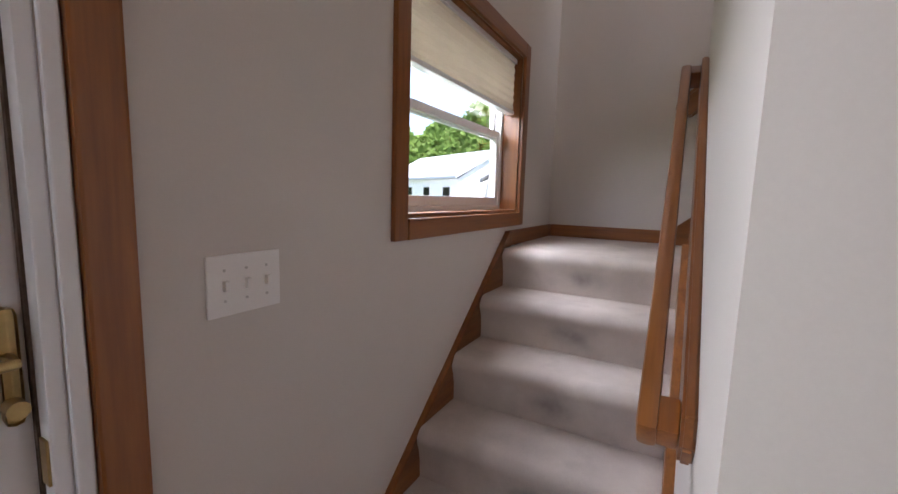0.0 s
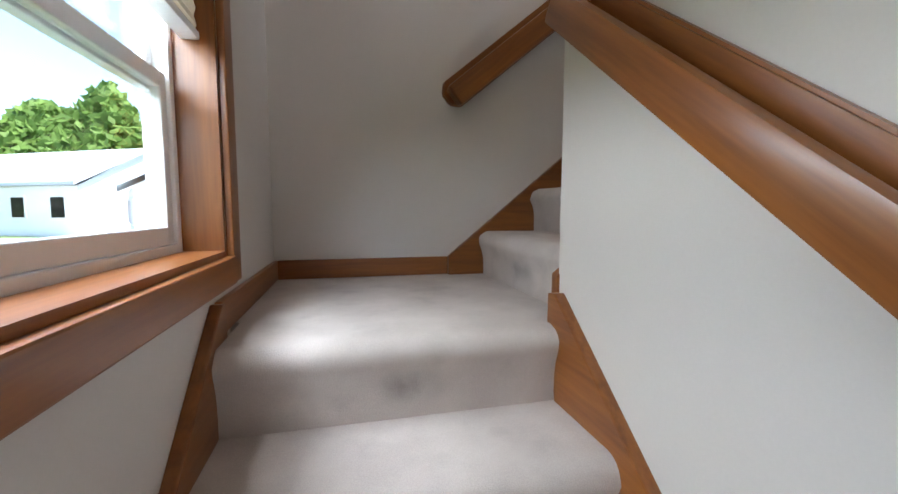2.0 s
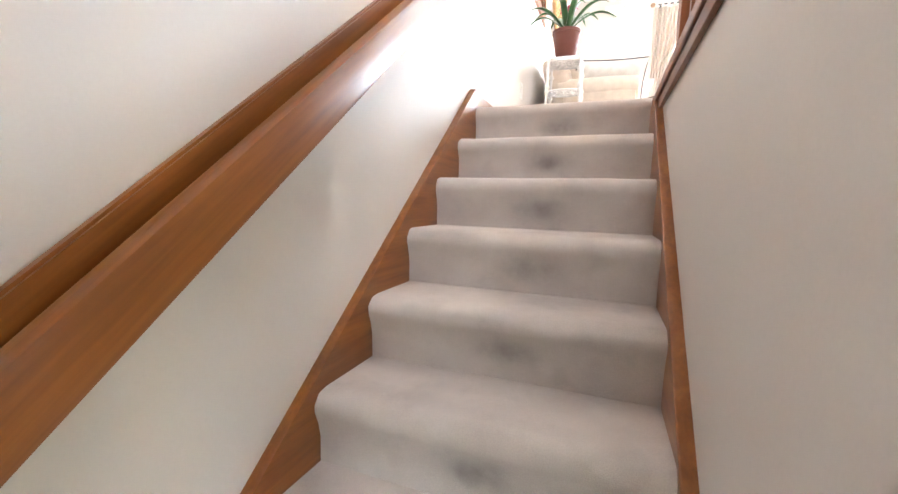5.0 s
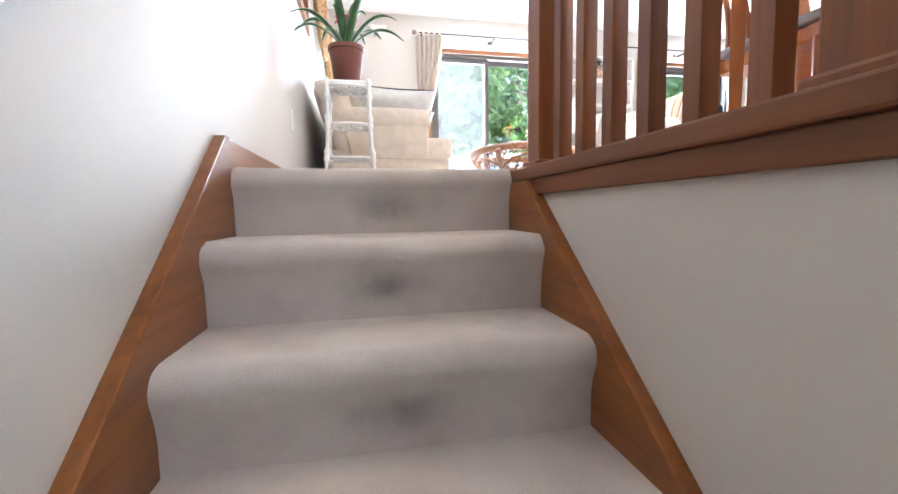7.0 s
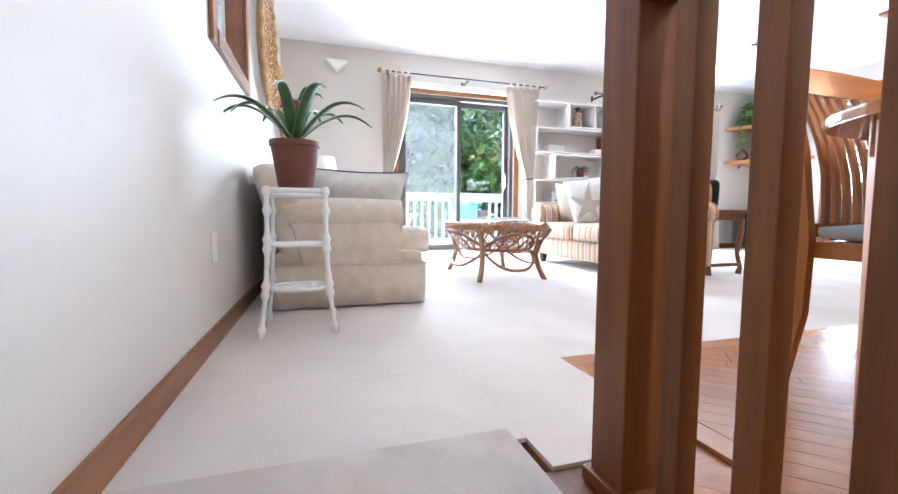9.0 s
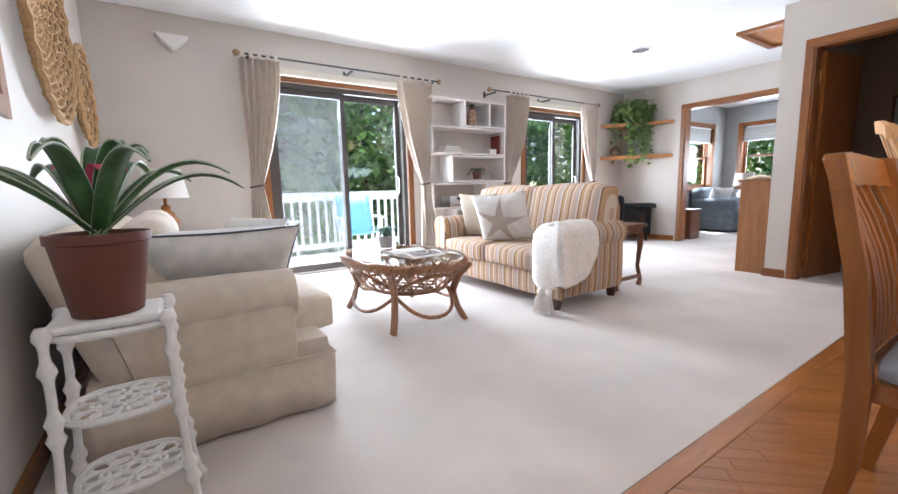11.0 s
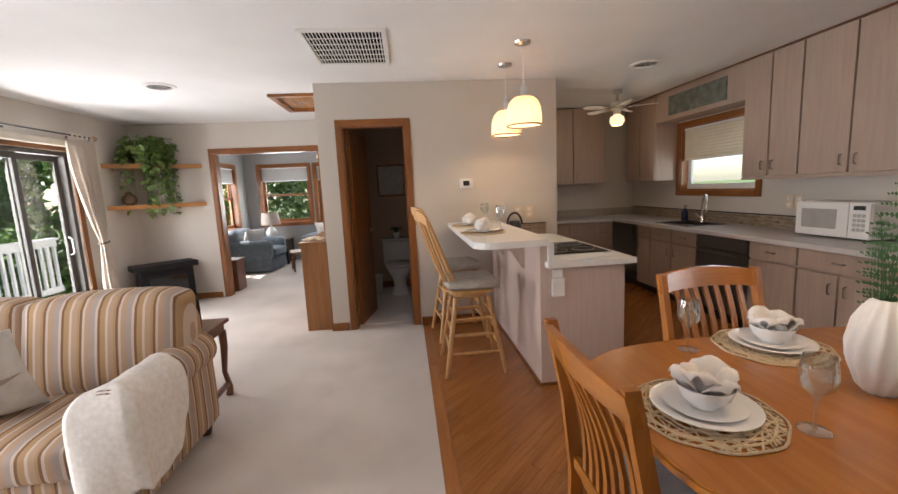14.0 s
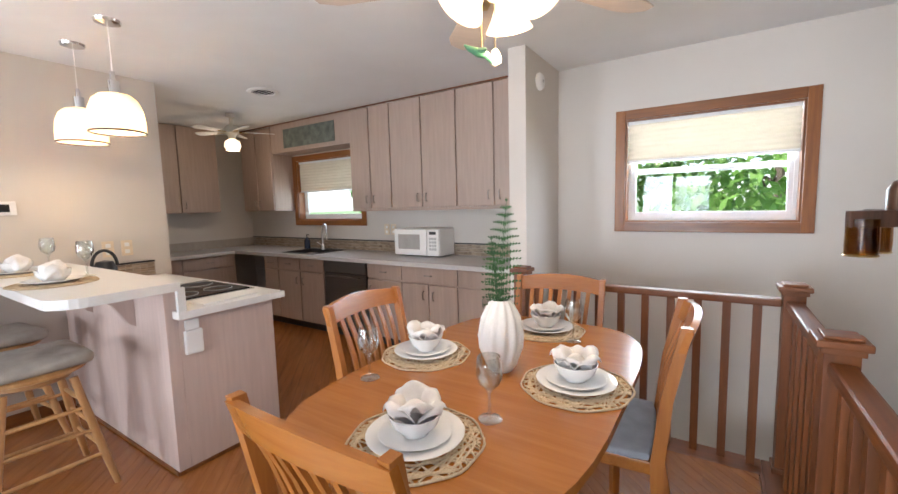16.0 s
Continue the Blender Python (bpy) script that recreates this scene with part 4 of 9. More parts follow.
def soft_box(bm, x0, x1, y0, y1, z0, z1, round_, puff=0.0, seed=0, n=10):
    """A cushion: a subdivided box with rounded edges, swollen faces and slight unevenness."""
    bm.verts.ensure_lookup_table()
    first_new = len(bm.verts)
    index = {}
    for ax_, sg in ((0, 1), (0, -1), (1, 1), (1, -1), (2, 1), (2, -1)):
        for i in range(n):
            for j in range(n):
                face = []
                for di, dj in ((0, 0), (1, 0), (1, 1), (0, 1)):
                    a, b = -1 + 2 * (i + di) / n, -1 + 2 * (j + dj) / n
                    co = [0.0, 0.0, 0.0]
                    co[ax_], co[(ax_ + 1) % 3], co[(ax_ + 2) % 3] = sg, a, b
                    key = tuple(round(c, 5) for c in co)
                    if key not in index:
                        index[key] = bm.verts.new(co)
                    face.append(index[key])
                bm.faces.new(face)
    vs = list(index.values())
    hx, hy, hz = (x1 - x0) / 2, (y1 - y0) / 2, (z1 - z0) / 2
    c = Vector(((x0 + x1) / 2, (y0 + y1) / 2, (z0 + z1) / 2))
    for v in vs:
        p = v.co
        q = Vector((p.x * hx, p.y * hy, p.z * hz))
        inner = Vector((max(-hx + round_, min(hx - round_, q.x)), max(-hy + round_, min(hy - round_, q.y)), max(-hz + round_, min(hz - round_, q.z))))
        d = q - inner
        if d.length > 1e-6:
            q = inner + d.normalized() * round_
        f = (1 - p.x ** 2) * (1 - p.y ** 2) + (1 - p.x ** 2) * (1 - p.z ** 2) + (1 - p.y ** 2) * (1 - p.z ** 2)
        ax = max(range(3), key=lambda k: abs(p[k]))
        o = Vector((0, 0, 0))
        o[ax] = math.copysign(1, p[ax])
        q += o * puff * f
        w = c + q
        q += 0.006 * Vector((noise.noise(w * 5 + Vector((seed, 0, 0))), noise.noise(w * 5 + Vector((0, seed, 9))), noise.noise(w * 5 + Vector((5, 0, seed)))))
        v.co = c + q
    return vs


def rolled_arm(bm, x0, x1, y0, y1, z0, z1, roll, out):
    """A sofa arm: an upright body with a fat roll along its top that leans out."""
    soft_box(bm, x0, x1, y0, y1, z0, z1 - roll * 0.6, 0.03, 0.0, 3, 6)
    yc = (y0 + y1) / 2 + out
    pts = [(x0 - 0.01 + (x1 - x0 + 0.02) * i / 12, yc, z1 - roll) for i in range(13)]
    bm_tube(bm, pts, [roll * (0.93 + 0.07 * math.sin(math.pi * i / 12)) for i in range(13)], seg=18)


def throw_pillow(name, label, m, w, h, d, mat, category="pillow"):
    bm = bmesh.new()
    n = 14
    for side in (1, -1):
        g = []
        for i in range(n + 1):
            row = []
            for j in range(n + 1):
                u, v = -1 + 2 * i / n, -1 + 2 * j / n
                k = max(0.0, (1 - u ** 4) * (1 - v ** 4)) ** 0.55
                pin = 1 - 0.07 * (1 - abs(u) ** 2) * abs(v) ** 3
                pin2 = 1 - 0.07 * (1 - abs(v) ** 2) * abs(u) ** 3
                row.append(bm.verts.new((u * w / 2 * pin2, side * d / 2 * k + 0.006 * noise.noise((u * 3, v * 3, side)), h / 2 + v * h / 2 * pin)))
            g.append(row)
        for a, b in zip(g, g[1:]):
            for j in range(n):
                bm.faces.new((a[j], a[j + 1], b[j + 1], b[j]))
    bmesh.ops.remove_doubles(bm, verts=bm.verts[:], dist=0.0008)
    t = thing(name, label, category, m)
    part("cover", bm, mat, t, smooth=True)
    return t


# cream slipcovered sofa against the west wall, facing +x
def cream_sofa():
    t = thing("cream_sofa", "cream slipcovered sofa with loose cushions and skirt", "sofa", pose(0.10, 1.70, 0))
    L, D = 1.95, 0.86
    bm = bmesh.new()
    soft_box(bm, 0.06, D, 0.03, L - 0.03, 0.02, 0.30, 0.02, 0.0, 1, 6)
    part("base", bm, M["cream"], t, smooth=True)
    bm = bmesh.new()
    rows = []
    ring = []
    for (xa, ya), (xb, yb) in (((0.05, 0.0), (D + 0.01, 0.0)), ((D + 0.01, 0.0), (D + 0.01, L)), ((D + 0.01, L), (0.05, L))):
        k = 26
        ring += [(xa + (xb - xa) * i / k, ya + (yb - ya) * i / k) for i in range(k)]
    prev = None
    for i, (x, y) in enumerate(ring):
        wv = 0.006 * math.sin(i * 0.9) + 0.004 * noise.noise((i * 0.3, 0, 0))
        ox, oy = (wv, -wv) if y < 0.01 else (wv, 0)
        col = [bm.verts.new((x + ox * f, y + oy * f, z)) for z, f in ((0.235, 0.0), (0.12, 0.6), (0.012, 1.4))]
        if prev:
            for a, b, c, d in zip(prev, prev[1:], col[1:], col):
                bm.faces.new((a, b, c, d))
        prev = col
    sk = part("skirt", bm, M["cream"], t, smooth=True)
    sk.modifiers.new("thickness", "SOLIDIFY").thickness = 0.006
    bm = bmesh.new()
    bm_tube(bm, [(x, y, 0.237) for x, y in ring], 0.005, seg=6)
    part("welt", bm, M["cream"], t, smooth=True)
    for y0, y1, o in ((0.01, 0.20, 0.004), (L - 0.20, L - 0.01, -0.004)):
        bm = bmesh.new()
        rolled_arm(bm, 0.10, D - 0.13, y0, y1, 0.04, 0.598, 0.105, o)
        for v in bm.verts:
            if v.co.x < 0.35:
                v.co.x += (0.62 - v.co.z) * 0.26
        part("arm", bm, M["cream"], t, smooth=True)
    bm = bmesh.new()
    soft_box(bm, 0.0, 0.24, 0.04, L - 0.04, 0.18, 0.78, 0.08, 0.01, 4, 10)
    for v in bm.verts:
        v.co.x += 0.10 - (v.co.z - 0.2) * 0.30
    part("back", bm, M["cream"], t, smooth=True)
    for i in range(2):
        y0 = 0.21 + i * 0.77
        bm = bmesh.new()
        soft_box(bm, 0.22, D + 0.09, y0, y0 + 0.76, 0.265, 0.425, 0.035, 0.012, 5 + i)
        part("seat_cushion", bm, M["cream"], t, smooth=True)
        bm = bmesh.new()
        soft_box(bm, 0.17, 0.36, y0, y0 + 0.76, 0.42, 0.80, 0.07, 0.02, 8 + i)
        part("back_cushion", bm, M["cream"], t, smooth=True)
    return t


cream_sofa()
p1 = throw_pillow("throw_pillow", "grey-white pillow with dark piping on the cream sofa", pose(0.60, 2.13, 0.428, 38, 0, 6), 0.58, 0.42, 0.17, M["pillow"])
bm = bmesh.new()
edge = [(-0.285 + 0.57 * i / 10, 0, 0.42 - 0.012 * math.sin(math.pi * i / 10)) for i in range(11)] + [(0.285 - 0.012 * math.sin(math.pi * i / 8), 0, 0.42 - 0.41 * i / 8) for i in range(1, 9)] + [(0.28 - 0.56 * i / 10, 0, 0.008) for i in range(1, 11)] + [(-0.285, 0, 0.01 + 0.41 * i / 8) for i in range(1, 8)]
bm_tube(bm, edge, 0.004, seg=6, closed=True)
part("piping", bm, M["piping"], p1, smooth=True)
throw_pillow("throw_pillow", "soft grey pillow leaning on the cream sofa", pose(0.66, 2.62, 0.41, -38, 0, -60), 0.48, 0.44, 0.16, M["pillow"])
# folded throw over the far seat
bl = thing("throw_blanket", "crumpled off-white blanket with knotted fringe on the sofa", "blanket")
bm = bmesh.new()
g = []
for i in range(25):
    row = []
    for j in range(25):
        u, v = i / 24, j / 24
        x = 0.42 + 0.62 * u
        y = 2.68 + 0.72 * v
        z = 0.445 + 0.05 * noise.noise((u * 4, v * 5, 2.0)) + 0.03 * noise.noise((u * 9, v * 9, 4.0))
        if u > 0.85:
            z -= (u - 0.85) * 0.55
        row.append(bm.verts.new((x, y, max(z, 0.385))))
    g.append(row)
for a, b in zip(g, g[1:]):
    for j in range(24):
        bm.faces.new((a[j], a[j + 1], b[j + 1], b[j]))
pb = part("cloth", bm, M["white_knit"], bl, smooth=True)
pb.modifiers.new("thickness", "SOLIDIFY").thickness = 0.02


# striped loveseat facing -x
def loveseat():
    t = thing("loveseat", "striped rolled-arm loveseat in tan, cream and brown", "loveseat", pose(2.665, 1.975, 0))
    L, D = 1.64, 0.79
    bm = bmesh.new()
    soft_box(bm, 0.02, D, 0.03, L - 0.03, 0.09, 0.27, 0.02, 0.004, 1, 8)
    part("base", bm, M["stripe_y"], t, smooth=True)
    for y0, y1, o in ((0.0, 0.20, -0.015), (L - 0.20, L, 0.015)):
        bm = bmesh.new()
        rolled_arm(bm, 0.04, D - 0.02, y0, y1, 0.09, 0.635, 0.11, o)
        part("arm", bm, M["stripe_x"], t, smooth=True)
        bm = bmesh.new()
        yc = (y0 + y1) / 2 + o
        scroll = [(yc + 0.116 * math.cos(a), 0.525 + 0.116 * math.sin(a)) for a in [radians(-42 + 264 * k / 22) for k in range(23)]]
        scroll += [(yc - 0.086, 0.40), (yc - 0.088, 0.095), (yc + 0.088, 0.095), (yc + 0.086, 0.40)]
        bm_prism(bm, scroll, 0.012, 0.038)
        bmesh.ops.transform(bm, matrix=Matrix(((0, 0, 1, 0), (1, 0, 0, 0), (0, 1, 0, 0), (0, 0, 0, 1))), verts=bm.verts[:])
        bmesh.ops.bevel(bm, geom=[e for e in bm.edges if e.verts[0].co.x < 0.02 and e.verts[1].co.x < 0.02], offset=0.010, segments=2, affect="EDGES")
        part("arm_front", bm, M["stripe_y"], t, smooth=True)
    bm = bmesh.new()
    soft_box(bm, D - 0.20, D + 0.02, 0.05, L - 0.05, 0.20, 0.80, 0.06, 0.0, 4, 8)
    part("back", bm, M["stripe_y"], t, smooth=True)
    for i in range(2):
        y0 = 0.21 + i * 0.613
        bm = bmesh.new()
        soft_box(bm, -0.02, D - 0.16, y0, y0 + 0.607, 0.265, 0.43, 0.04, 0.014, 5 + i)
        part("seat_cushion", bm, M["stripe_y"], t, smooth=True)
        bm = bmesh.new()
        soft_box(bm, D - 0.33, D - 0.10, 0.05 + i * 0.775, 0.815 + i * 0.775, 0.43, 0.905, 0.045, 0.025, 8 + i)
        for v in bm.verts:
            v.co.x += (v.co.z - 0.43) * 0.20
        part("back_cushion", bm, M["stripe_y"], t, smooth=True)
    for x, y in ((0.08, 0.09), (0.08, L - 0.14), (D - 0.05, 0.09), (D - 0.05, L - 0.14)):
        bm = bmesh.new()
        bm_lathe(bm, [(0.030, 0.0), (0.040, 0.05), (0.038, 0.095)], 12, (x, y, 0))
        part("foot", bm, M["dark_wood"], t, smooth=True)
    return t


M["dark_wood"] = wood("dark_walnut", (0.035, 0.016, 0.009), (0.085, 0.038, 0.02), 0.35, 2)
M["mid_wood"] = wood("mahogany", (0.10, 0.035, 0.016), (0.20, 0.075, 0.032), 0.35, 2)
loveseat()
sp_ = throw_pillow("starfish_pillow", "white pillow printed with a taupe starfish", pose(2.94, 2.80, 0.43, -22, 5, 116), 0.50, 0.46, 0.16, M["pillow"])
bm = bmesh.new()
star = []
for k in range(10):
    a = 2 * math.pi * k / 10 + math.pi / 2 + 0.2
    r = 0.232 if k % 2 == 0 else 0.066
    star.append((r * math.cos(a), r * math.sin(a) + 0.225))
c0 = bm.verts.new((0, 0.086, 0.225))


def pillow_y(x, z):
    u, v = x / 0.25, (z - 0.225) / 0.23
    return 0.08 * max(0.0, (1 - min(1, abs(u)) ** 4) * (1 - min(1, abs(v)) ** 4)) ** 0.55 + 0.007


pts = []
for k in range(10):
    (xa, za), (xb, zb) = star[k], star[(k + 1) % 10]
    for q in range(6):
        pts.append((xa + (xb - xa) * q / 6, za + (zb - za) * q / 6))
rings_ = []
for f in (1.0, 0.8, 0.6, 0.4, 0.2):
    rings_.append([bm.verts.new((x * f, pillow_y(x * f, 0.225 + (z - 0.225) * f), 0.225 + (z - 0.225) * f)) for x, z in pts])
for a, b in zip(rings_, rings_[1:]):
    for k in range(len(pts)):
        bm.faces.new((a[k], a[(k + 1) % len(pts)], b[(k + 1) % len(pts)], b[k]))
for k in range(len(pts)):
    bm.faces.new((rings_[-1][k], rings_[-1][(k + 1) % len(pts)], c0))
part("starfish_print", bm, M["tan_print"], sp_, "taupe starfish print", smooth=True)
throw_pillow("boucle_pillow", "nubby beige pillow behind the starfish pillow", pose(3.00, 3.20, 0.43, -16, 0, 104), 0.46, 0.44, 0.15, M["boucle"])

# white throw over the loveseat's near arm
wt = thing("white_throw", "white knitted throw with tassel draped over the loveseat arm", "blanket")
bm = bmesh.new()
nn, top_rows, fall_rows = 44, 8, 16


def throw_edge(p):
    """Down the front of the arm, round its corner and back along its outer side: place and hem height."""
    if p < 0.30:
        q = p / 0.30
        return Vector((2.638, 2.200 - 0.24 * q, 0)), 0.13 + 0.18 * abs(q - 0.55)
    q = (p - 0.30) / 0.70
    return Vector((2.650 + 0.40 * q, 1.925 + 0.012 * min(1, q * 6), 0)), 0.19 + 0.02 * q + 0.10 * max(0, q - 0.3)


g = []
for j in range(top_rows + fall_rows + 1):
    row = []
    for i in range(nn + 1):
        p = i / nn
        e, hem = throw_edge(p)
        c = Vector((max(2.74, e.x), 2.060, 0))
        pleat = 0.5 + 0.5 * math.sin(11 * p + 1.3 * math.sin(5 * p))
        if j <= top_rows:
            a = math.pi / 2 * j / top_rows
            q = c.lerp(e, math.sin(a))
            z = 0.53 + 0.125 * math.cos(a) + 0.010 * noise.noise((p * 5, j * 0.4, 2.0))
        else:
            f = (j - top_rows) / fall_rows
            z = 0.53 - (0.53 - hem) * f
            q = Vector((2.70 + (e.x - 2.70) * (1 - 0.28 * f * f), e.y, 0))
            out = Vector((-1, 0, 0)) if p < 0.28 else Vector((-0.5, -0.85, 0)) if p < 0.36 else Vector((0, -1, 0))
            q += out * (0.004 + f * (0.030 * pleat + 0.012 * noise.noise((p * 7, f * 3, 5.0))))
        row.append(bm.verts.new((q.x, q.y, z)))
    g.append(row)
lap = []
for j in range(7):
    f = j / 6
    lap.append([bm.verts.new((g[0][i].co.x, 2.060 + 0.17 * f, 0.655 - 0.20 * f ** 1.6 + 0.010 * noise.noise((i * 0.2, f * 4, 1.0)))) if j else g[0][i] for i in range(nn + 1)])
for rows_ in (g, lap):
    for a, b in zip(rows_, rows_[1:]):
        for i in range(nn):
            if (a[i].co - a[i + 1].co).length > 1e-5 or (b[i].co - b[i + 1].co).length > 1e-5:
                bm.faces.new((a[i], a[i + 1], b[i + 1], b[i]))
bmesh.ops.remove_doubles(bm, verts=bm.verts[:], dist=0.0004)
ob = part("cloth", bm, M["white_knit"], wt, smooth=True)
ob.modifiers.new("thickness", "SOLIDIFY").thickness = 0.014
for k, (tx, ty) in enumerate(((2.585, 2.085), (2.60, 2.02))):
    bm = bmesh.new()
    for i in range(46):
        a, r = random.uniform(0, 6.28), random.uniform(0.2, 1.0)
        o = Vector((math.cos(a) * r, math.sin(a) * r, 0))
        bm_tube(bm, [(tx + 0.02 + 0.012 * o.x, ty + 0.012 * o.y, 0.155), (tx + 0.035 * o.x, ty + 0.035 * o.y, 0.10), (tx + 0.052 * o.x, ty + 0.052 * o.y, 0.012 + 0.02 * random.random())], 0.0045, seg=4)
    bmesh.ops.create_uvsphere(bm, u_segments=10, v_segments=8, radius=0.026, matrix=Matrix.Translation((tx + 0.015, ty, 0.155)))
    part("tassel", bm, M["white_knit"], wt, smooth=True)


# rattan coffee table with a glass top
def coffee_table():
    t = thing("coffee_table", "oval rattan coffee table with inset glass top", "coffee table", pose(1.81, 2.70, 0))
    A, B = 0.37, 0.53
    el = lambda a, f=1.0: (A * f * math.copysign(abs(math.cos(a)) ** 0.85, math.cos(a)), B * f * math.copysign(abs(math.sin(a)) ** 0.85, math.sin(a)))
    n = 72
    for k in range(4):
        bm = bmesh.new()
        pts = []
        for i in range(n):
            a = 2 * math.pi * i / n
            x, y = el(a)
            tw = a * 20 + k * math.pi / 2
            nx, ny = math.cos(a), math.sin(a)
            pts.append((x + nx * 0.016 * math.cos(tw), y + ny * 0.016 * math.cos(tw), 0.415 + 0.024 * math.sin(tw)))
        bm_tube(bm, pts, 0.0145, seg=7, closed=True)
        part("rim_cane", bm, M["rattan"], t, smooth=True)
    bm = bmesh.new()
    bm_prism(bm, [el(2 * math.pi * i / n, 1.025) for i in range(n)], 0.456, 0.465)
    gtop = part("glass_top", bm, M["table_glass"], t)
    gtop.visible_shadow = False
    bm = bmesh.new()
    pts = [(*el(2 * math.pi * i / n, 0.70), 0.235) for i in range(n)]
    bm_tube(bm, pts, 0.016, seg=8, closed=True)
    part("shelf_ring", bm, M["rattan"], t, smooth=True)
    for d in (1, -1):
        for q in range(-4, 5):
            bm = bmesh.new()
            o = q * 0.085
            pts = []
            for s in range(9):
                u = -0.45 + 0.9 * s / 8
                x, y = (u * 0.707 - d * o * 0.707), (d * u * 0.707 + o * 0.707) * 1.25
                if (x / (A * 0.70)) ** 2 + (y / (B * 0.70)) ** 2 < 1.0:
                    pts.append((x, y, 0.235 + 0.007 * d))
            if len(pts) > 1:
                bm_tube(bm, pts, 0.008, seg=6)
                part("lattice_cane", bm, M["rattan"], t, smooth=True)
            else:
                bm.free()
    for d in (1, -1):
        for q in range(26):
            a = 2 * math.pi * q / 26
            bm = bmesh.new()
            bm_tube(bm, [(*el(a, 0.93), 0.392), (*el(a + d * 0.14, 0.85), 0.31), (*el(a + d * 0.28, 0.72), 0.238)], 0.0065, seg=6)
            part("side_cane", bm, M["rattan"], t, smooth=True)
    for sx in (-1, 1):
        for sy in (-1, 1):
            foot = (sx * 0.262, sy * 0.375, 0.012)
            for off in (-0.017, 0.0, 0.017):
                bm = bmesh.new()
                bm_tube(bm, [(foot[0] * 1.06, foot[1] * 1.04 + off, 0.0), (foot[0] * 0.93, foot[1] * 0.93 + off, 0.09), (foot[0] * 0.86, foot[1] * 0.86 + off, 0.20), (foot[0] * 0.95, foot[1] * 0.95 + off * 1.4, 0.31), (foot[0] * 1.12, foot[1] * 1.10 + off * 2, 0.40)], 0.0155, seg=8)
                part("leg", bm, M["rattan"], t, smooth=True)
    ang = [math.atan2(0.375 / B, 0.262 / A), math.pi - math.atan2(0.375 / B, 0.262 / A)]
    for a0, a1 in ((ang[0], ang[1]), (ang[1], 2 * math.pi - ang[1]), (2 * math.pi - ang[1], 2 * math.pi - ang[0]), (-ang[0], ang[0])):
        for sgn, zmid, zend in ((1, 0.09, 0.22), (-1, 0.36, 0.25)):
            bm = bmesh.new()
            pts = []
            for s in range(13):
                u = s / 12
                a = a0 + (a1 - a0) * u
                x, y = el(a, 0.74 + 0.18 * math.sin(math.pi * u))
                z = zend + (zmid - zend) * math.sin(math.pi * u)
                pts.append((x, y, z))
            bm_tube(bm, pts, 0.013, seg=7)
            part("bent_brace", bm, M["rattan"], t, smooth=True)
    return t


coffee_table()
M["pot_grey"] = material("stone_pot", (0.36, 0.34, 0.32), 0.8, vary=0.12, scale=30, bump=0.3)
M["soil"] = material("potting_soil", (0.035, 0.025, 0.018), 0.95, vary=0.4, scale=60, bump=0.8)
M["leaf"] = material("green_leaf", (0.024, 0.072, 0.022), 0.4, vary=0.3, scale=20, bump=0.1, second=(0.045, 0.115, 0.032))
M["leaf_grey"] = material("succulent_leaf", (0.10, 0.20, 0.13), 0.5, vary=0.2, scale=20, bump=0.1)
M["terracotta"] = material("terracotta_plastic", (0.125, 0.036, 0.023), 0.55, vary=0.10, scale=14, bump=0.08)
M["pink_leaf"] = material("pink_bract", (0.55, 0.06, 0.12), 0.5, vary=0.2, scale=20)
M["leaf_edge"] = material("pale_leaf_edge", (0.42, 0.46, 0.36), 0.5, vary=0.15, scale=20)


def strap_leaf(bm, base, yaw, length, rise, droop, width, fold=0.25, n=9, inner=1.0, lift=0.0):
    """A long arching leaf with a folded middle."""
    d = Vector((math.cos(yaw), math.sin(yaw), 0))
    s = Vector((-math.sin(yaw), math.cos(yaw), 0))
    prev = None
    for i in range(n + 1):
        u = i / n
        p = Vector(base) + d * (length * u) + Vector((0, 0, rise * math.sin(u * math.pi * 0.62) - droop * u * u + lift))
        w = width * inner * (math.sin(math.pi * min(1, 0.18 + 0.82 * u) ** 0.9) ** 0.75 if u < 1 else 0.02)
        w = max(w, 0.0015)
        row = [bm.verts.new(p - s * w + Vector((0, 0, fold * w))), bm.verts.new(p), bm.verts.new(p + s * w + Vector((0, 0, fold * w)))]
        if prev:
            bm.faces.new((prev[0], prev[1], row[1], row[0]))
            bm.faces.new((prev[1], prev[2], row[2], row[1]))
        prev = row


def potted(name, label, m, pot_profile, pot_mat, leaves, leaf_mat, soil_z, soil_r):
    t = thing(name, label, "potted plant", m)
    bm = bmesh.new()
    bm_lathe(bm, pot_profile, 28)
    part("pot", bm, pot_mat, t, smooth=True)
    bm = bmesh.new()
    bm_lathe(bm, [(0.0, soil_z), (soil_r, soil_z - 0.004)], 20, cap=False)
    part("soil", bm, M["soil"], t)
    for args in leaves:
        bm = bmesh.new()
        strap_leaf(bm, *args)
        lf = part("leaf", bm, leaf_mat, t, smooth=True)
        lf.modifiers.new("thickness", "SOLIDIFY").thickness = 0.0025
    return t


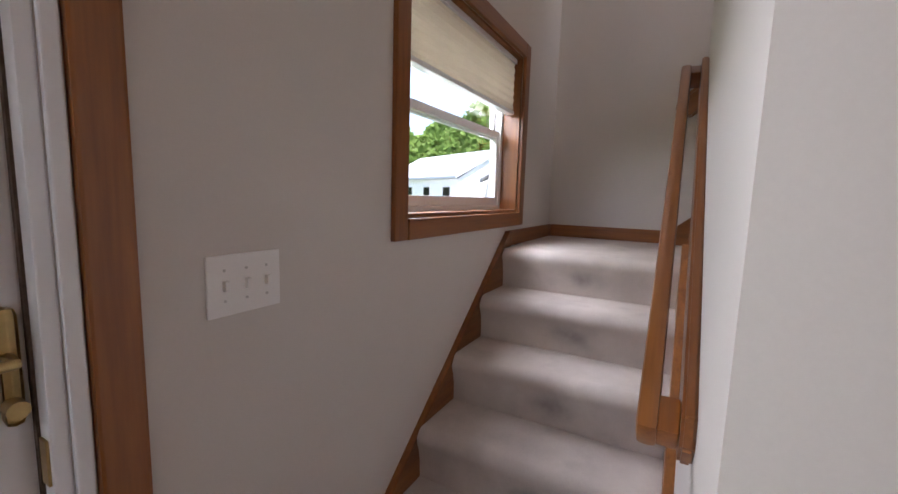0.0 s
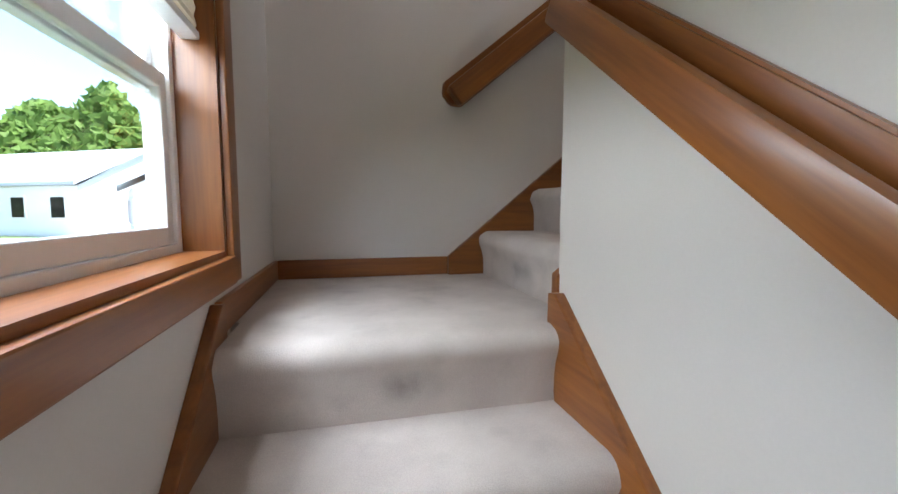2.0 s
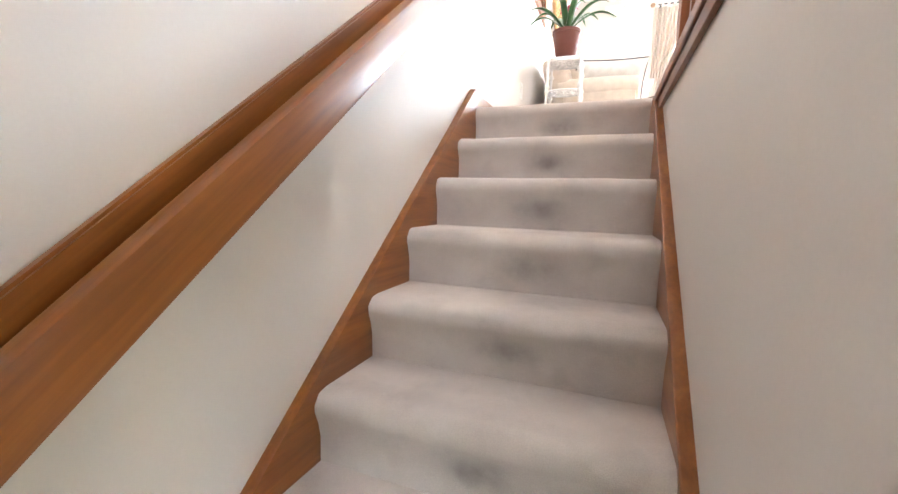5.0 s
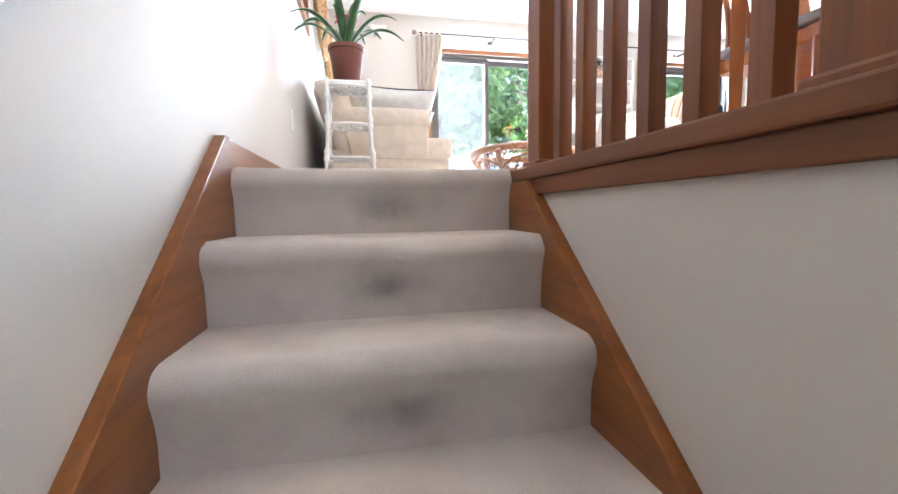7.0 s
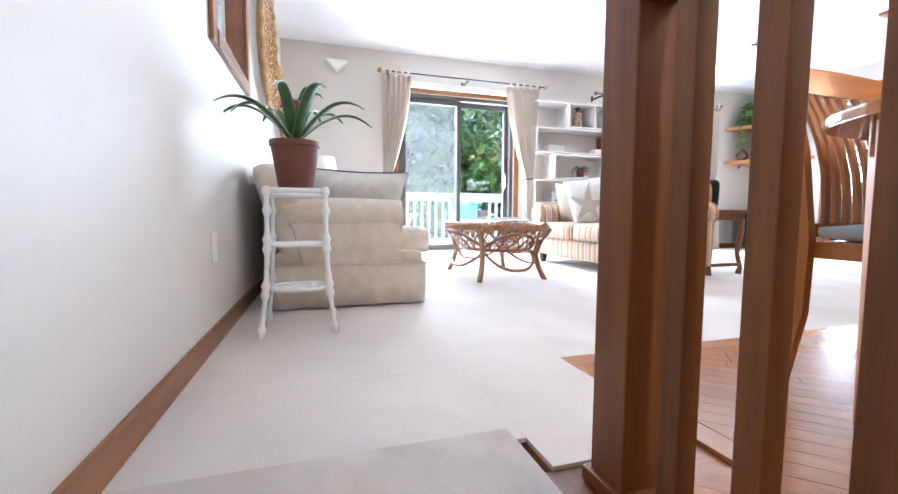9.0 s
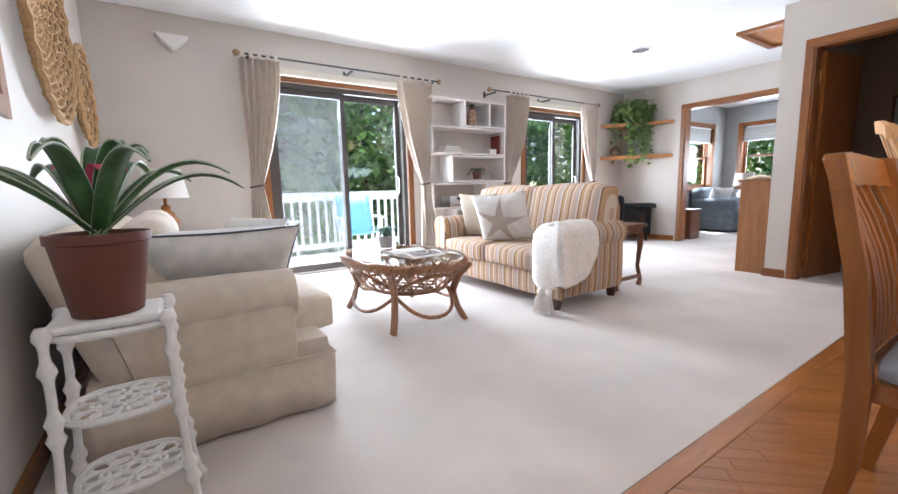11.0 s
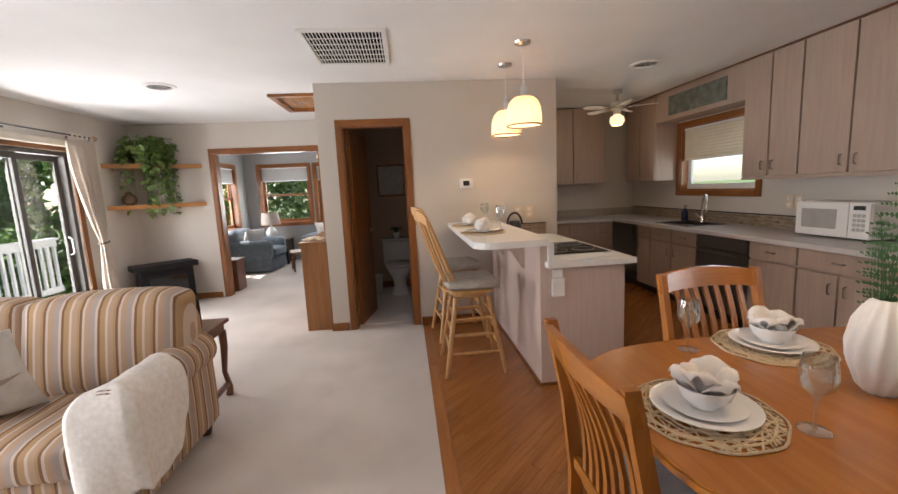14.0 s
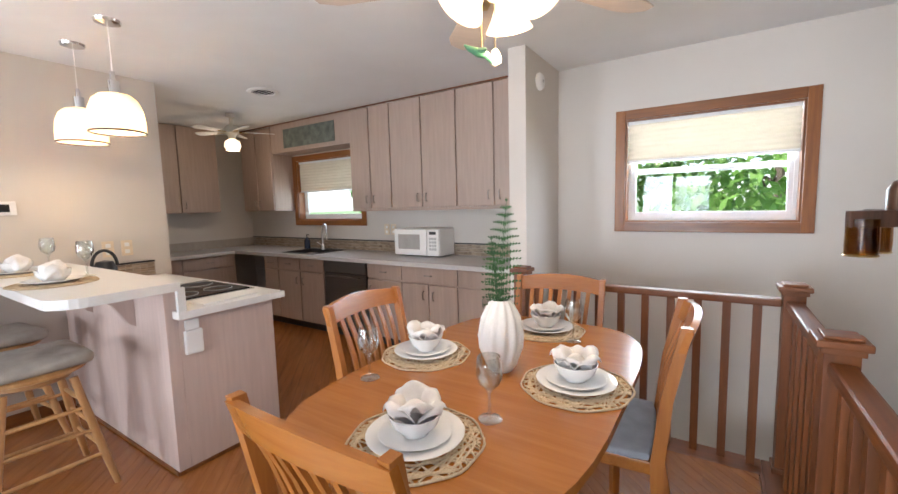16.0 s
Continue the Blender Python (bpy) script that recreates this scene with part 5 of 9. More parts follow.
# small succulent on the coffee table
lv = [((0, 0, 0.085), 0.5 + 1.05 * k, 0.075 + 0.03 * (k % 3), 0.10 - 0.012 * (k % 4), 0.05, 0.022, 0.3, 7) for k in range(9)]
potted("succulent", "small succulent in a grey stone pot on the coffee table", pose(1.80, 2.93, 0.4655), [(0.038, 0), (0.048, 0.004), (0.052, 0.085), (0.046, 0.085), (0.044, 0.07)], M["pot_grey"], lv, M["leaf_grey"], 0.074, 0.046)
bk = thing("open_book", "open picture book with a round ornament on its page", "book", pose(1.80, 2.52, 0.4655, 0, 0, 8))
M["paper"] = material("book_paper", (0.74, 0.71, 0.66), 0.7, vary=0.04, scale=20)
M["print_grey"] = material("printed_grey", (0.30, 0.24, 0.21), 0.7, vary=0.25, scale=60)
M["print_dark"] = material("printed_dark", (0.10, 0.07, 0.06), 0.7, vary=0.25, scale=60)
for s in (-1, 1):
    bm = bmesh.new()
    prof = [(0.0, 0.004)] + [(s * 0.20 * i / 8, 0.006 + 0.018 * math.sin(math.pi * (0.15 + 0.85 * i / 8))) for i in range(1, 9)] + [(s * 0.20, 0.0)] + [(0.0, 0.0)]
    bm_prism(bm, prof, -0.135, 0.135)
    bmesh.ops.transform(bm, matrix=Matrix(((0, 0, 1, 0), (1, 0, 0, 0), (0, 1, 0, 0), (0, 0, 0, 1))), verts=bm.verts[:])
    part("page_block", bm, M["paper"], bk, smooth=True)
bm = bmesh.new()
for i in range(8):
    ya, yb = -0.02 - 0.16 * i / 8, -0.02 - 0.16 * (i + 1) / 8
    za, zb = [0.0068 + 0.018 * math.sin(math.pi * (0.15 + 0.85 * abs(q) / 0.20)) for q in (ya, yb)]
    bm.faces.new([bm.verts.new(v) for v in ((-0.11, ya, za), (0.11, ya, za), (0.11, yb, zb), (-0.11, yb, zb))])
part("printed_plate", bm, M["print_grey"], bk)
for r0, r1, mt in ((0.020, 0.032, "print_dark"), (0.045, 0.054, "paper"), (0.060, 0.068, "print_dark")):
    bm = bmesh.new()
    n = 32
    cs = []
    for k in range(n):
        a = 2 * math.pi * k / n
        for r in (r0, r1):
            x, y = r * math.cos(a), -0.10 + r * math.sin(a)
            cs.append(bm.verts.new((x, y, 0.0085 + 0.018 * math.sin(math.pi * (0.15 + 0.85 * abs(y) / 0.20)))))
    for k in range(n):
        bm.faces.new((cs[2 * k], cs[2 * k + 1], cs[(2 * k + 3) % (2 * n)], cs[(2 * k + 2) % (2 * n)]))
    part("ornament_ring", bm, M[mt], bk)


# white cast-iron plant stand
def plant_stand():
    t = thing("plant_stand", "white cast-iron three-tier plant stand", "plant stand", pose(0.305, 1.36, 0))
    H = 0.62
    hw, hd = 0.115, 0.10
    for sx in (-1, 1):
        for sy in (-1, 1):
            bm = bmesh.new()
            pts, rad = [], []
            for i in range(49):
                u = i / 48
                z = u * H
                fl = 0.034 * (1 - u) ** 3
                pts.append((sx * (hw + fl), sy * (hd + fl), z))
                knob = sum(math.exp(-((z - c) / 0.014) ** 2) for c in (0.03, 0.17, 0.21, 0.36, 0.40, 0.52, 0.60))
                rad.append(0.0095 + 0.010 * min(1, knob))
            bm_tube(bm, pts, rad, seg=9)
            part("leg", bm, M["iron"], t, smooth=True)
    for z, f in ((0.185, 1.0), (0.375, 1.0), (0.585, 1.05)):
        bm = bmesh.new()
        n = 36
        el = lambda a, r: (hw * 1.0 * f * r * math.copysign(abs(math.cos(a)) ** 0.7, math.cos(a)), hd * 1.0 * f * r * math.copysign(abs(math.sin(a)) ** 0.7, math.sin(a)))
        bm_tube(bm, [(*el(2 * math.pi * k / n, 1.0), z) for k in range(n)], 0.009, seg=6, closed=True)
        shelf = part("shelf", bm, M["iron"], t, smooth=True)
        for ri, cnt in ((0.70, 10), (0.38, 6), (0.0, 1)):
            for k in range(cnt):
                bm = bmesh.new()
                a = 2 * math.pi * k / cnt
                cx, cy = el(a, ri)
                rr = 0.024 if ri else 0.028
                bm_tube(bm, [(cx + rr * 1.15 * math.cos(q), cy + rr * math.sin(q), z) for q in [2 * math.pi * j / 10 for j in range(10)]], 0.0058, seg=5, closed=True)
                part("scroll", bm, M["iron"], shelf, smooth=True)
    return t


plant_stand()
tr = thing("saucer_tray", "clear plastic saucer on the plant stand", "tray", pose(0.30, 1.36, 0.594))
bm = bmesh.new()
bm_box(bm, -0.11, 0.11, -0.095, 0.095, 0.0, 0.022, bevel=0.010)
part("tray", bm, M["white"], tr)
bro = []
for k in range(14):
    yaw = k * 2.4 + 0.3
    if k < 10:
        bro.append(((0, 0, 0.185), yaw, 0.36 - 0.012 * k, 0.185 + 0.014 * (k % 4), 0.055 - 0.012 * (k % 3), 0.022, 0.35, 12))
    else:
        bro.append(((0, 0, 0.185), yaw, 0.10 + 0.02 * (k % 3), 0.225, 0.0, 0.024, 0.35, 12))
brom = potted("bromeliad", "bromeliad with striped leaves in a terracotta pot", pose(0.30, 1.352, 0.616), [(0.068, 0), (0.072, 0.003), (0.098, 0.175), (0.104, 0.178), (0.104, 0.20), (0.096, 0.20), (0.092, 0.17)], M["terracotta"], bro, M["leaf"], 0.176, 0.094)
for args in bro:
    base, yaw, ln, ri, dr, wd, fo, nn_ = args
    for off in (-1, 1):
        bm = bmesh.new()
        d = Vector((math.cos(yaw), math.sin(yaw), 0))
        s = Vector((-math.sin(yaw), math.cos(yaw), 0))
        pts = []
        for i in range(nn_ + 1):
            u = i / nn_
            p = Vector(base) + d * (ln * u) + Vector((0, 0, ri * math.sin(u * math.pi * 0.62) - dr * u * u))
            w = wd * (math.sin(math.pi * min(1, 0.18 + 0.82 * u) ** 0.9) ** 0.75 if u < 1 else 0.02)
            w = max(w, 0.0015)
            pts.append(p + s * off * w * 0.93 + Vector((0, 0, fo * w + 0.001)))
        bm_tube(bm, pts, 0.0024, seg=5)
        part("leaf_margin", bm, M["leaf_edge"], brom, smooth=True)
for k in range(5):
    bm = bmesh.new()
    strap_leaf(bm, (0, 0, 0.19), k * 1.26, 0.075, 0.17, 0.0, 0.020, 0.3, 7)
    lf = part("bract", bm, M["pink_leaf"], brom, "pink inner bract", smooth=True)
    lf.modifiers.new("thickness", "SOLIDIFY").thickness = 0.002

# woven wall baskets
M["wicker"] = wood("woven_grass", (0.30, 0.17, 0.065), (0.50, 0.32, 0.15), 0.7, 2, 3.0, coat=0.0)


def wall_basket(y, z, r, label):
    t = thing("wall_basket", label, "wall basket", pose(0.0, y, z, 0, 90, 0), group="woven wall baskets")
    turns = int(r / 0.035)
    for k in range(turns):
        rr = r * (k + 1) / turns
        dz = 0.012 + 0.05 * (rr / r) ** 3
        bm = bmesh.new()
        n = max(24, int(rr * 160))
        bm_tube(bm, [(rr * math.cos(a), rr * math.sin(a), dz + 0.006 * math.sin(a * n * 0.33)) for a in [2 * math.pi * i / n for i in range(n)]], 0.010 if k < turns - 1 else 0.016, seg=6, closed=True)
        part("coil", bm, M["wicker"], t, smooth=True)
    bm = bmesh.new()
    spokes = int(r * 90)
    for i in range(spokes):
        a = 2 * math.pi * i / spokes
        pts = []
        for q in range(9):
            f = q / 8
            b = a + 0.35 * math.sin(f * 9) * 0.25
            pts.append((r * f * math.cos(b), r * f * math.sin(b), 0.014 + 0.05 * f ** 3 + 0.004 * (-1) ** q))
        bm_tube(bm, pts, 0.0065, seg=5)
    part("spokes", bm, M["wicker"], t, smooth=True)
    return t


wall_basket(2.80, 1.73, 0.46, "large round woven grass wall basket")
wall_basket(3.72, 1.56, 0.31, "smaller round woven grass wall basket")

wo = thing("outlet_plate", "white outlet plate low on the living room wall", "outlet", pose(0.0, 1.225, 0.375, 0, 0, -90))
boxes("cover", [(-0.036, 0.036, 0.0, 0.006, -0.058, 0.058)], M["white"], wo, bevel=0.002)
for z0_ in (-0.042, 0.012):
    boxes("socket", [(-0.016, 0.016, 0.006, 0.009, z0_, z0_ + 0.03)], M["white"], wo, bevel=0.001)

# corner sconce, lamp and end table by the sofa
sc_ = thing("wall_sconce", "white triangular plaster wall sconce", "wall lamp")
bm = bmesh.new()
bm_prism(bm, [(0.47, 2.24), (0.595, 2.12), (0.72, 2.24)], 4.34, YN)
bmesh.ops.transform(bm, matrix=Matrix(((1, 0, 0, 0), (0, 0, 1, 0), (0, 1, 0, 0), (0, 0, 0, 1))), verts=bm.verts[:])
bmesh.ops.bevel(bm, geom=bm.edges[:], offset=0.006, segments=2, affect="EDGES")
part("shade", bm, M["white"], sc_)
et = thing("corner_table", "small dark wooden table in the corner", "side table", pose(0.42, 3.98, 0))
boxes("tabletop", [(-0.24, 0.24, -0.22, 0.22, 0.53, 0.555)], M["mid_wood"], et, bevel=0.006)
for sx in (-1, 1):
    for sy in (-1, 1):
        boxes("leg", [(sx * 0.20 - 0.02, sx * 0.20 + 0.02, sy * 0.18 - 0.02, sy * 0.18 + 0.02, 0.0, 0.53)], M["mid_wood"], et, bevel=0.004)
lp = thing("table_lamp", "amber glass table lamp with a white shade", "table lamp", pose(0.42, 3.98, 0.555))
M["amber"] = material("amber_glaze", (0.30, 0.12, 0.03), 0.15, vary=0.25, scale=20, bump=0.02)
bm = bmesh.new()
bm_lathe(bm, [(0.065, 0), (0.07, 0.02), (0.04, 0.045), (0.075, 0.10), (0.085, 0.15), (0.055, 0.21), (0.03, 0.24), (0.035, 0.26), (0.012, 0.28), (0.012, 0.36)], 20)
part("base", bm, M["amber"], lp, smooth=True)
bm = bmesh.new()
bm_lathe(bm, [(0.165, 0.33), (0.125, 0.55), (0.122, 0.55), (0.162, 0.33)], 28, cap=False)
part("shade", bm, M["lampshade"], lp, smooth=True)


# staggered white wall shelf with its things
def staggered_shelf():
    t = thing("staggered_shelf", "white staggered box shelving between the doors", "shelving")
    y0, y1, th = 4.17, YN, 0.018
    tiers = [(3.49, 4.14, 1.645, 1.965, (3.87,)), (3.02, 4.125, 1.315, 1.635, ()), (3.29, 4.126, 0.985, 1.305, ()), (3.01, 3.84, 0.665, 0.975, ()), (3.34, 4.12, 0.335, 0.655, (3.7,)), (3.04, 3.86, 0.0, 0.325, (3.42,))]
    boxes("shelf_board", [(3.01, 3.489, y0, y1, 1.947, 1.965)], M["shelf_white"], t, bevel=0.002)
    for i, (xa, xb, za, zb, divs) in enumerate(tiers):
        boxes("shelf_board", [(xa, xb, y0, y1, za, za + th)], M["shelf_white"], t, bevel=0.002)
        boxes("shelf_board", [(xa, xb, y0, y1, zb - th, zb)], M["shelf_white"], t, bevel=0.002)
        for x in (xa, xb - th, *divs):
            boxes("upright", [(x, x + th, y0 + 0.001, y1, za + th, zb - th)], M["shelf_white"], t, bevel=0.002)
    return t


M["shelf_white"] = material("shelf_white", (0.70, 0.66, 0.63), 0.5, vary=0.03, scale=6, bump=0.04)
staggered_shelf()
vs_ = thing("patterned_vase", "brown patterned pineapple-shaped vase on the top shelf", "vase", pose(3.68, 4.29, 1.6635))
M["vase_brown"] = material("mottled_brown_glaze", (0.16, 0.085, 0.05), 0.35, vary=0.5, scale=40, bump=0.3, second=(0.36, 0.24, 0.17))
bm = bmesh.new()
bm_lathe(bm, [(0.035, 0), (0.06, 0.02), (0.07, 0.07), (0.068, 0.14), (0.045, 0.185), (0.03, 0.20), (0.035, 0.215)], 20)
part("body", bm, M["vase_brown"], vs_, smooth=True)
for k in range(7):
    bm = bmesh.new()
    strap_leaf(bm, (0, 0, 0.21), k * 0.9, 0.05, 0.07, 0.02, 0.012, 0.2, 6)
    part("leaf_tip", bm, M["print_dark"], vs_, smooth=True).modifiers.new("thickness", "SOLIDIFY").thickness = 0.003
for i, (w, h, c) in enumerate(((0.26, 0.03, (0.45, 0.40, 0.33)), (0.25, 0.025, (0.62, 0.57, 0.50)), (0.23, 0.03, (0.40, 0.36, 0.31)))):
    b_ = thing("book", "pale cloth-bound book lying in a stack", "book", pose(3.34, 4.30, 1.3335 + (0.0, 0.0305, 0.056)[i], 0, 0, 3 * i - 2), group="stacked books")
    boxes("cover", [(-w / 2, w / 2, -0.08, 0.08, 0, 0.003), (-w / 2, w / 2, -0.08, 0.08, h - 0.003, h), (-w / 2, w / 2, 0.077, 0.08, 0.003, h - 0.003)], material("book_cloth_%d" % i, c, 0.8, scale=30), b_)
    boxes("page_block", [(-w / 2 + 0.004, w / 2 - 0.004, -0.076, 0.077, 0.003, h - 0.003)], M["paper"], b_)
b_ = thing("book", "narrow dark red book standing on the shelf", "book", pose(4.085, 4.32, 1.3335))
boxes("cover", [(-0.014, 0.014, -0.08, 0.08, 0, 0.24)], material("book_red", (0.18, 0.03, 0.02), 0.7, scale=30), b_, bevel=0.002)
b_ = thing("small_box", "small white keepsake box on the shelf", "box", pose(3.98, 4.28, 1.3335))
boxes("lid", [(-0.055, 0.055, -0.05, 0.05, 0.048, 0.065)], M["white"], b_, bevel=0.003)
boxes("body", [(-0.052, 0.052, -0.047, 0.047, 0, 0.048)], M["paper"], b_, bevel=0.003)
lv = [((0, 0, 0.09), 0.4 + 0.62 * k, 0.13 + 0.03 * (k % 3), 0.09 + 0.02 * (k % 2), 0.13, 0.010, 0.2, 8) for k in range(12)]
potted("shelf_plant", "small green plant in a terracotta pot on the shelf", pose(3.74, 4.27, 1.0115), [(0.042, 0), (0.046, 0.003), (0.060, 0.085), (0.066, 0.088), (0.066, 0.105), (0.058, 0.105), (0.056, 0.09)], M["terracotta"], lv, M["leaf"], 0.094, 0.055)
sa = thing("plant_saucer", "cream saucer under the shelf plant", "saucer", pose(3.74, 4.27, 1.0035))
bm = bmesh.new()
bm_lathe(bm, [(0.05, 0), (0.085, 0.002), (0.095, 0.014), (0.09, 0.014), (0.08, 0.007), (0.0, 0.007)], 24)
part("dish", bm, M["white"], sa, smooth=True)
cd = thing("stereo", "silver tabletop stereo with a dark display", "stereo", pose(3.42, 4.30, 0.6835))
bm = bmesh.new()
bm_box(bm, -0.16, 0.16, -0.11, 0.11, 0.0, 0.045, bevel=0.006)
part("lower_unit", bm, M["steel"], cd)
bm = bmesh.new()
bm_box(bm, -0.155, 0.155, -0.11, 0.11, 0.047, 0.135, bevel=0.010)
part("body", bm, M["silver_plastic"], cd)
boxes("display", [(-0.06, 0.07, -0.113, -0.109, 0.085, 0.118)], M["black"], cd, bevel=0.001)
boxes("disc_slot", [(-0.12, 0.12, -0.113, -0.109, 0.020, 0.028)], M["black"], cd)

# floating corner shelves with the trailing plant
M["shelf_oak"] = wood("shelf_oak", (0.34, 0.14, 0.04), (0.48, 0.22, 0.07), 0.4, 0)
for z in (1.32, 1.84):
    cs_ = thing("corner_shelf", "triangular oak corner shelf", "shelf", group="floating corner shelves")
    bm = bmesh.new()
    bm_prism(bm, [(6.48, YN), (7.09, 3.56), (XE, YN)], z, z + 0.055)
    bmesh.ops.bevel(bm, geom=bm.edges[:], offset=0.004, segments=2, affect="EDGES")
    part("board", bm, M["shelf_oak"], cs_)
gb = thing("glass_ball", "round smoked glass ball vase", "vase", pose(6.66, 4.30, 1.375))
bm = bmesh.new()
bm_lathe(bm, [(0.04, 0), (0.075, 0.03), (0.085, 0.07), (0.07, 0.115), (0.035, 0.14), (0.028, 0.165), (0.024, 0.165)], 22)
part("body", bm, M["smoke"], gb, smooth=True)
po = thing("trailing_pothos", "trailing pothos plant spilling over both corner shelves", "potted plant", pose(6.84, 4.12, 1.895))
bm = bmesh.new()
bm_lathe(bm, [(0.08, 0), (0.085, 0.004), (0.115, 0.16), (0.105, 0.16), (0.10, 0.14)], 20)
part("pot", bm, M["pot_grey"], po, smooth=True)
rng = random.Random(7)
stems, leafs = bmesh.new(), bmesh.new()


def heart(bm, p, yaw, tilt, size):
    m = Matrix.Translation(p) @ Matrix.Rotation(yaw, 4, "Z") @ Matrix.Rotation(tilt, 4, "Y")
    pts = [(0, 0, 0), (0.15, 0.42, 0.06), (0.5, 0.5, 0.05), (0.85, 0.28, 0), (1.15, 0, -0.08), (0.85, -0.28, 0), (0.5, -0.5, 0.05), (0.15, -0.42, 0.06)]
    vs = [bm.verts.new(m @ Vector((x * size, y * size, z * size))) for x, y, z in pts]
    mid = bm.verts.new(m @ Vector((0.5 * size, 0, -0.06 * size)))
    for k in range(8):
        bm.faces.new((vs[k], vs[(k + 1) % 8], mid))


for k in range(78):
    a = rng.uniform(-2.9, 0.6) if k % 3 else rng.uniform(0, 6.28)
    out = Vector((math.cos(a), math.sin(a), 0))
    ln = rng.choice((0.15, 0.3, 0.45, 0.6, 0.75, 0.85)) if k > 14 else 0.12
    pts = [Vector((0, 0, 0.15)) + out * 0.06]
    up = rng.uniform(0.05, 0.22)
    reach = rng.uniform(0.16, 0.26)
    for i in range(1, 12):
        u = i / 11
        p = out * (0.06 + reach * min(1, u * 2.2)) + Vector((0, 0, 0.15 + up * math.sin(min(1, u * 2.2) * math.pi * 0.7) - ln * max(0, u - 0.25) * 1.35))
        p += Vector((noise.noise((k, u * 4, 0)), noise.noise((k, u * 4, 7)), 0)) * 0.05
        p.x, p.y = min(p.x, 0.20), min(p.y, 0.28)
        pts.append(p)
    bm_tube(stems, pts, 0.0025, seg=4)
    for p in pts[1:]:
        for _ in range(2 if ln < 0.4 else 1):
            heart(leafs, p + Vector((rng.uniform(-.03, .03), rng.uniform(-.03, .03), rng.uniform(-.02, .03))), rng.uniform(0, 6.28), rng.uniform(0.2, 1.2), rng.uniform(0.045, 0.08))
part("stem_tangle", stems, M["leaf"], po, smooth=True)
tagged(part("leaves", leafs, M["leaf_pothos"], po, smooth=True), kind="stuff")

# black electric stove across the corner
st = thing("electric_stove", "black electric stove heater on short legs", "electric stove", pose(6.70, 4.02, 0, 0, 0, -48))
bm = bmesh.new()
bm_box(bm, -0.30, 0.30, -0.13, 0.16, 0.10, 0.53, bevel=0.012)
part("body", bm, M["stove_black"], st)
boxes("top_plate", [(-0.36, 0.36, -0.17, 0.19, 0.53, 0.60)], M["stove_black"], st, bevel=0.012)
boxes("door_frame", [(-0.25, -0.21, -0.150, -0.131, 0.16, 0.47), (0.21, 0.25, -0.150, -0.131, 0.16, 0.47), (-0.21, 0.21, -0.150, -0.131, 0.43, 0.47), (-0.21, 0.21, -0.150, -0.131, 0.16, 0.20)], M["stove_black"], st, bevel=0.003)
boxes("viewing_glass", [(-0.21, 0.21, -0.142, -0.136, 0.20, 0.43)], M["dark_glass"], st)
for sx in (-0.24, 0.24):
    for sy in (-0.09, 0.12):
        bm = bmesh.new()
        bm_lathe(bm, [(0.022, 0), (0.014, 0.04), (0.026, 0.10)], 10, (sx, sy, 0))
        part("leg", bm, M["stove_black"], st, smooth=True)


# carved end table behind the loveseat
def end_table():
    t = thing("end_table", "dark carved wooden end table beside the loveseat", "end table", pose(3.735, 2.35, 0))
    boxes("tabletop", [(-0.22, 0.21, -0.26, 0.26, 0.53, 0.56)], M["mid_wood"], t, bevel=0.008)
    boxes("apron", [(-0.20, 0.19, -0.23, 0.23, 0.47, 0.53)], M["mid_wood"], t, bevel=0.004)
    for sx in (-0.17, 0.17):
        for sy in (-0.22, 0.22):
            bm = bmesh.new()
            bm_tube(bm, [(sx, sy, 0.0), (sx * 1.05, sy * 1.03, 0.06), (sx * 0.92, sy * 0.96, 0.18), (sx * 1.02, sy, 0.36), (sx, sy, 0.48)], [0.026, 0.020, 0.018, 0.026, 0.028], seg=8)
            part("leg", bm, M["mid_wood"], t, smooth=True)
    for sy in (-0.22, 0.22):
        boxes("stretcher", [(-0.17, 0.17, sy - 0.015, sy + 0.015, 0.07, 0.10)], M["mid_wood"], t, bevel=0.004)
    return t


end_table()
bm = bmesh.new()
soft_box(bm, -0.035, 0.035, -0.10, 0.10, 0.0, 0.25, 0.03, 0.01, 3, 6)
bg = thing("dark_bag", "dark folded bag leaning on the end table", "bag", pose(3.60, 2.22, 0.5605, 0, 4, 0))
part("body", bm, M["stove_black"], bg, smooth=True)


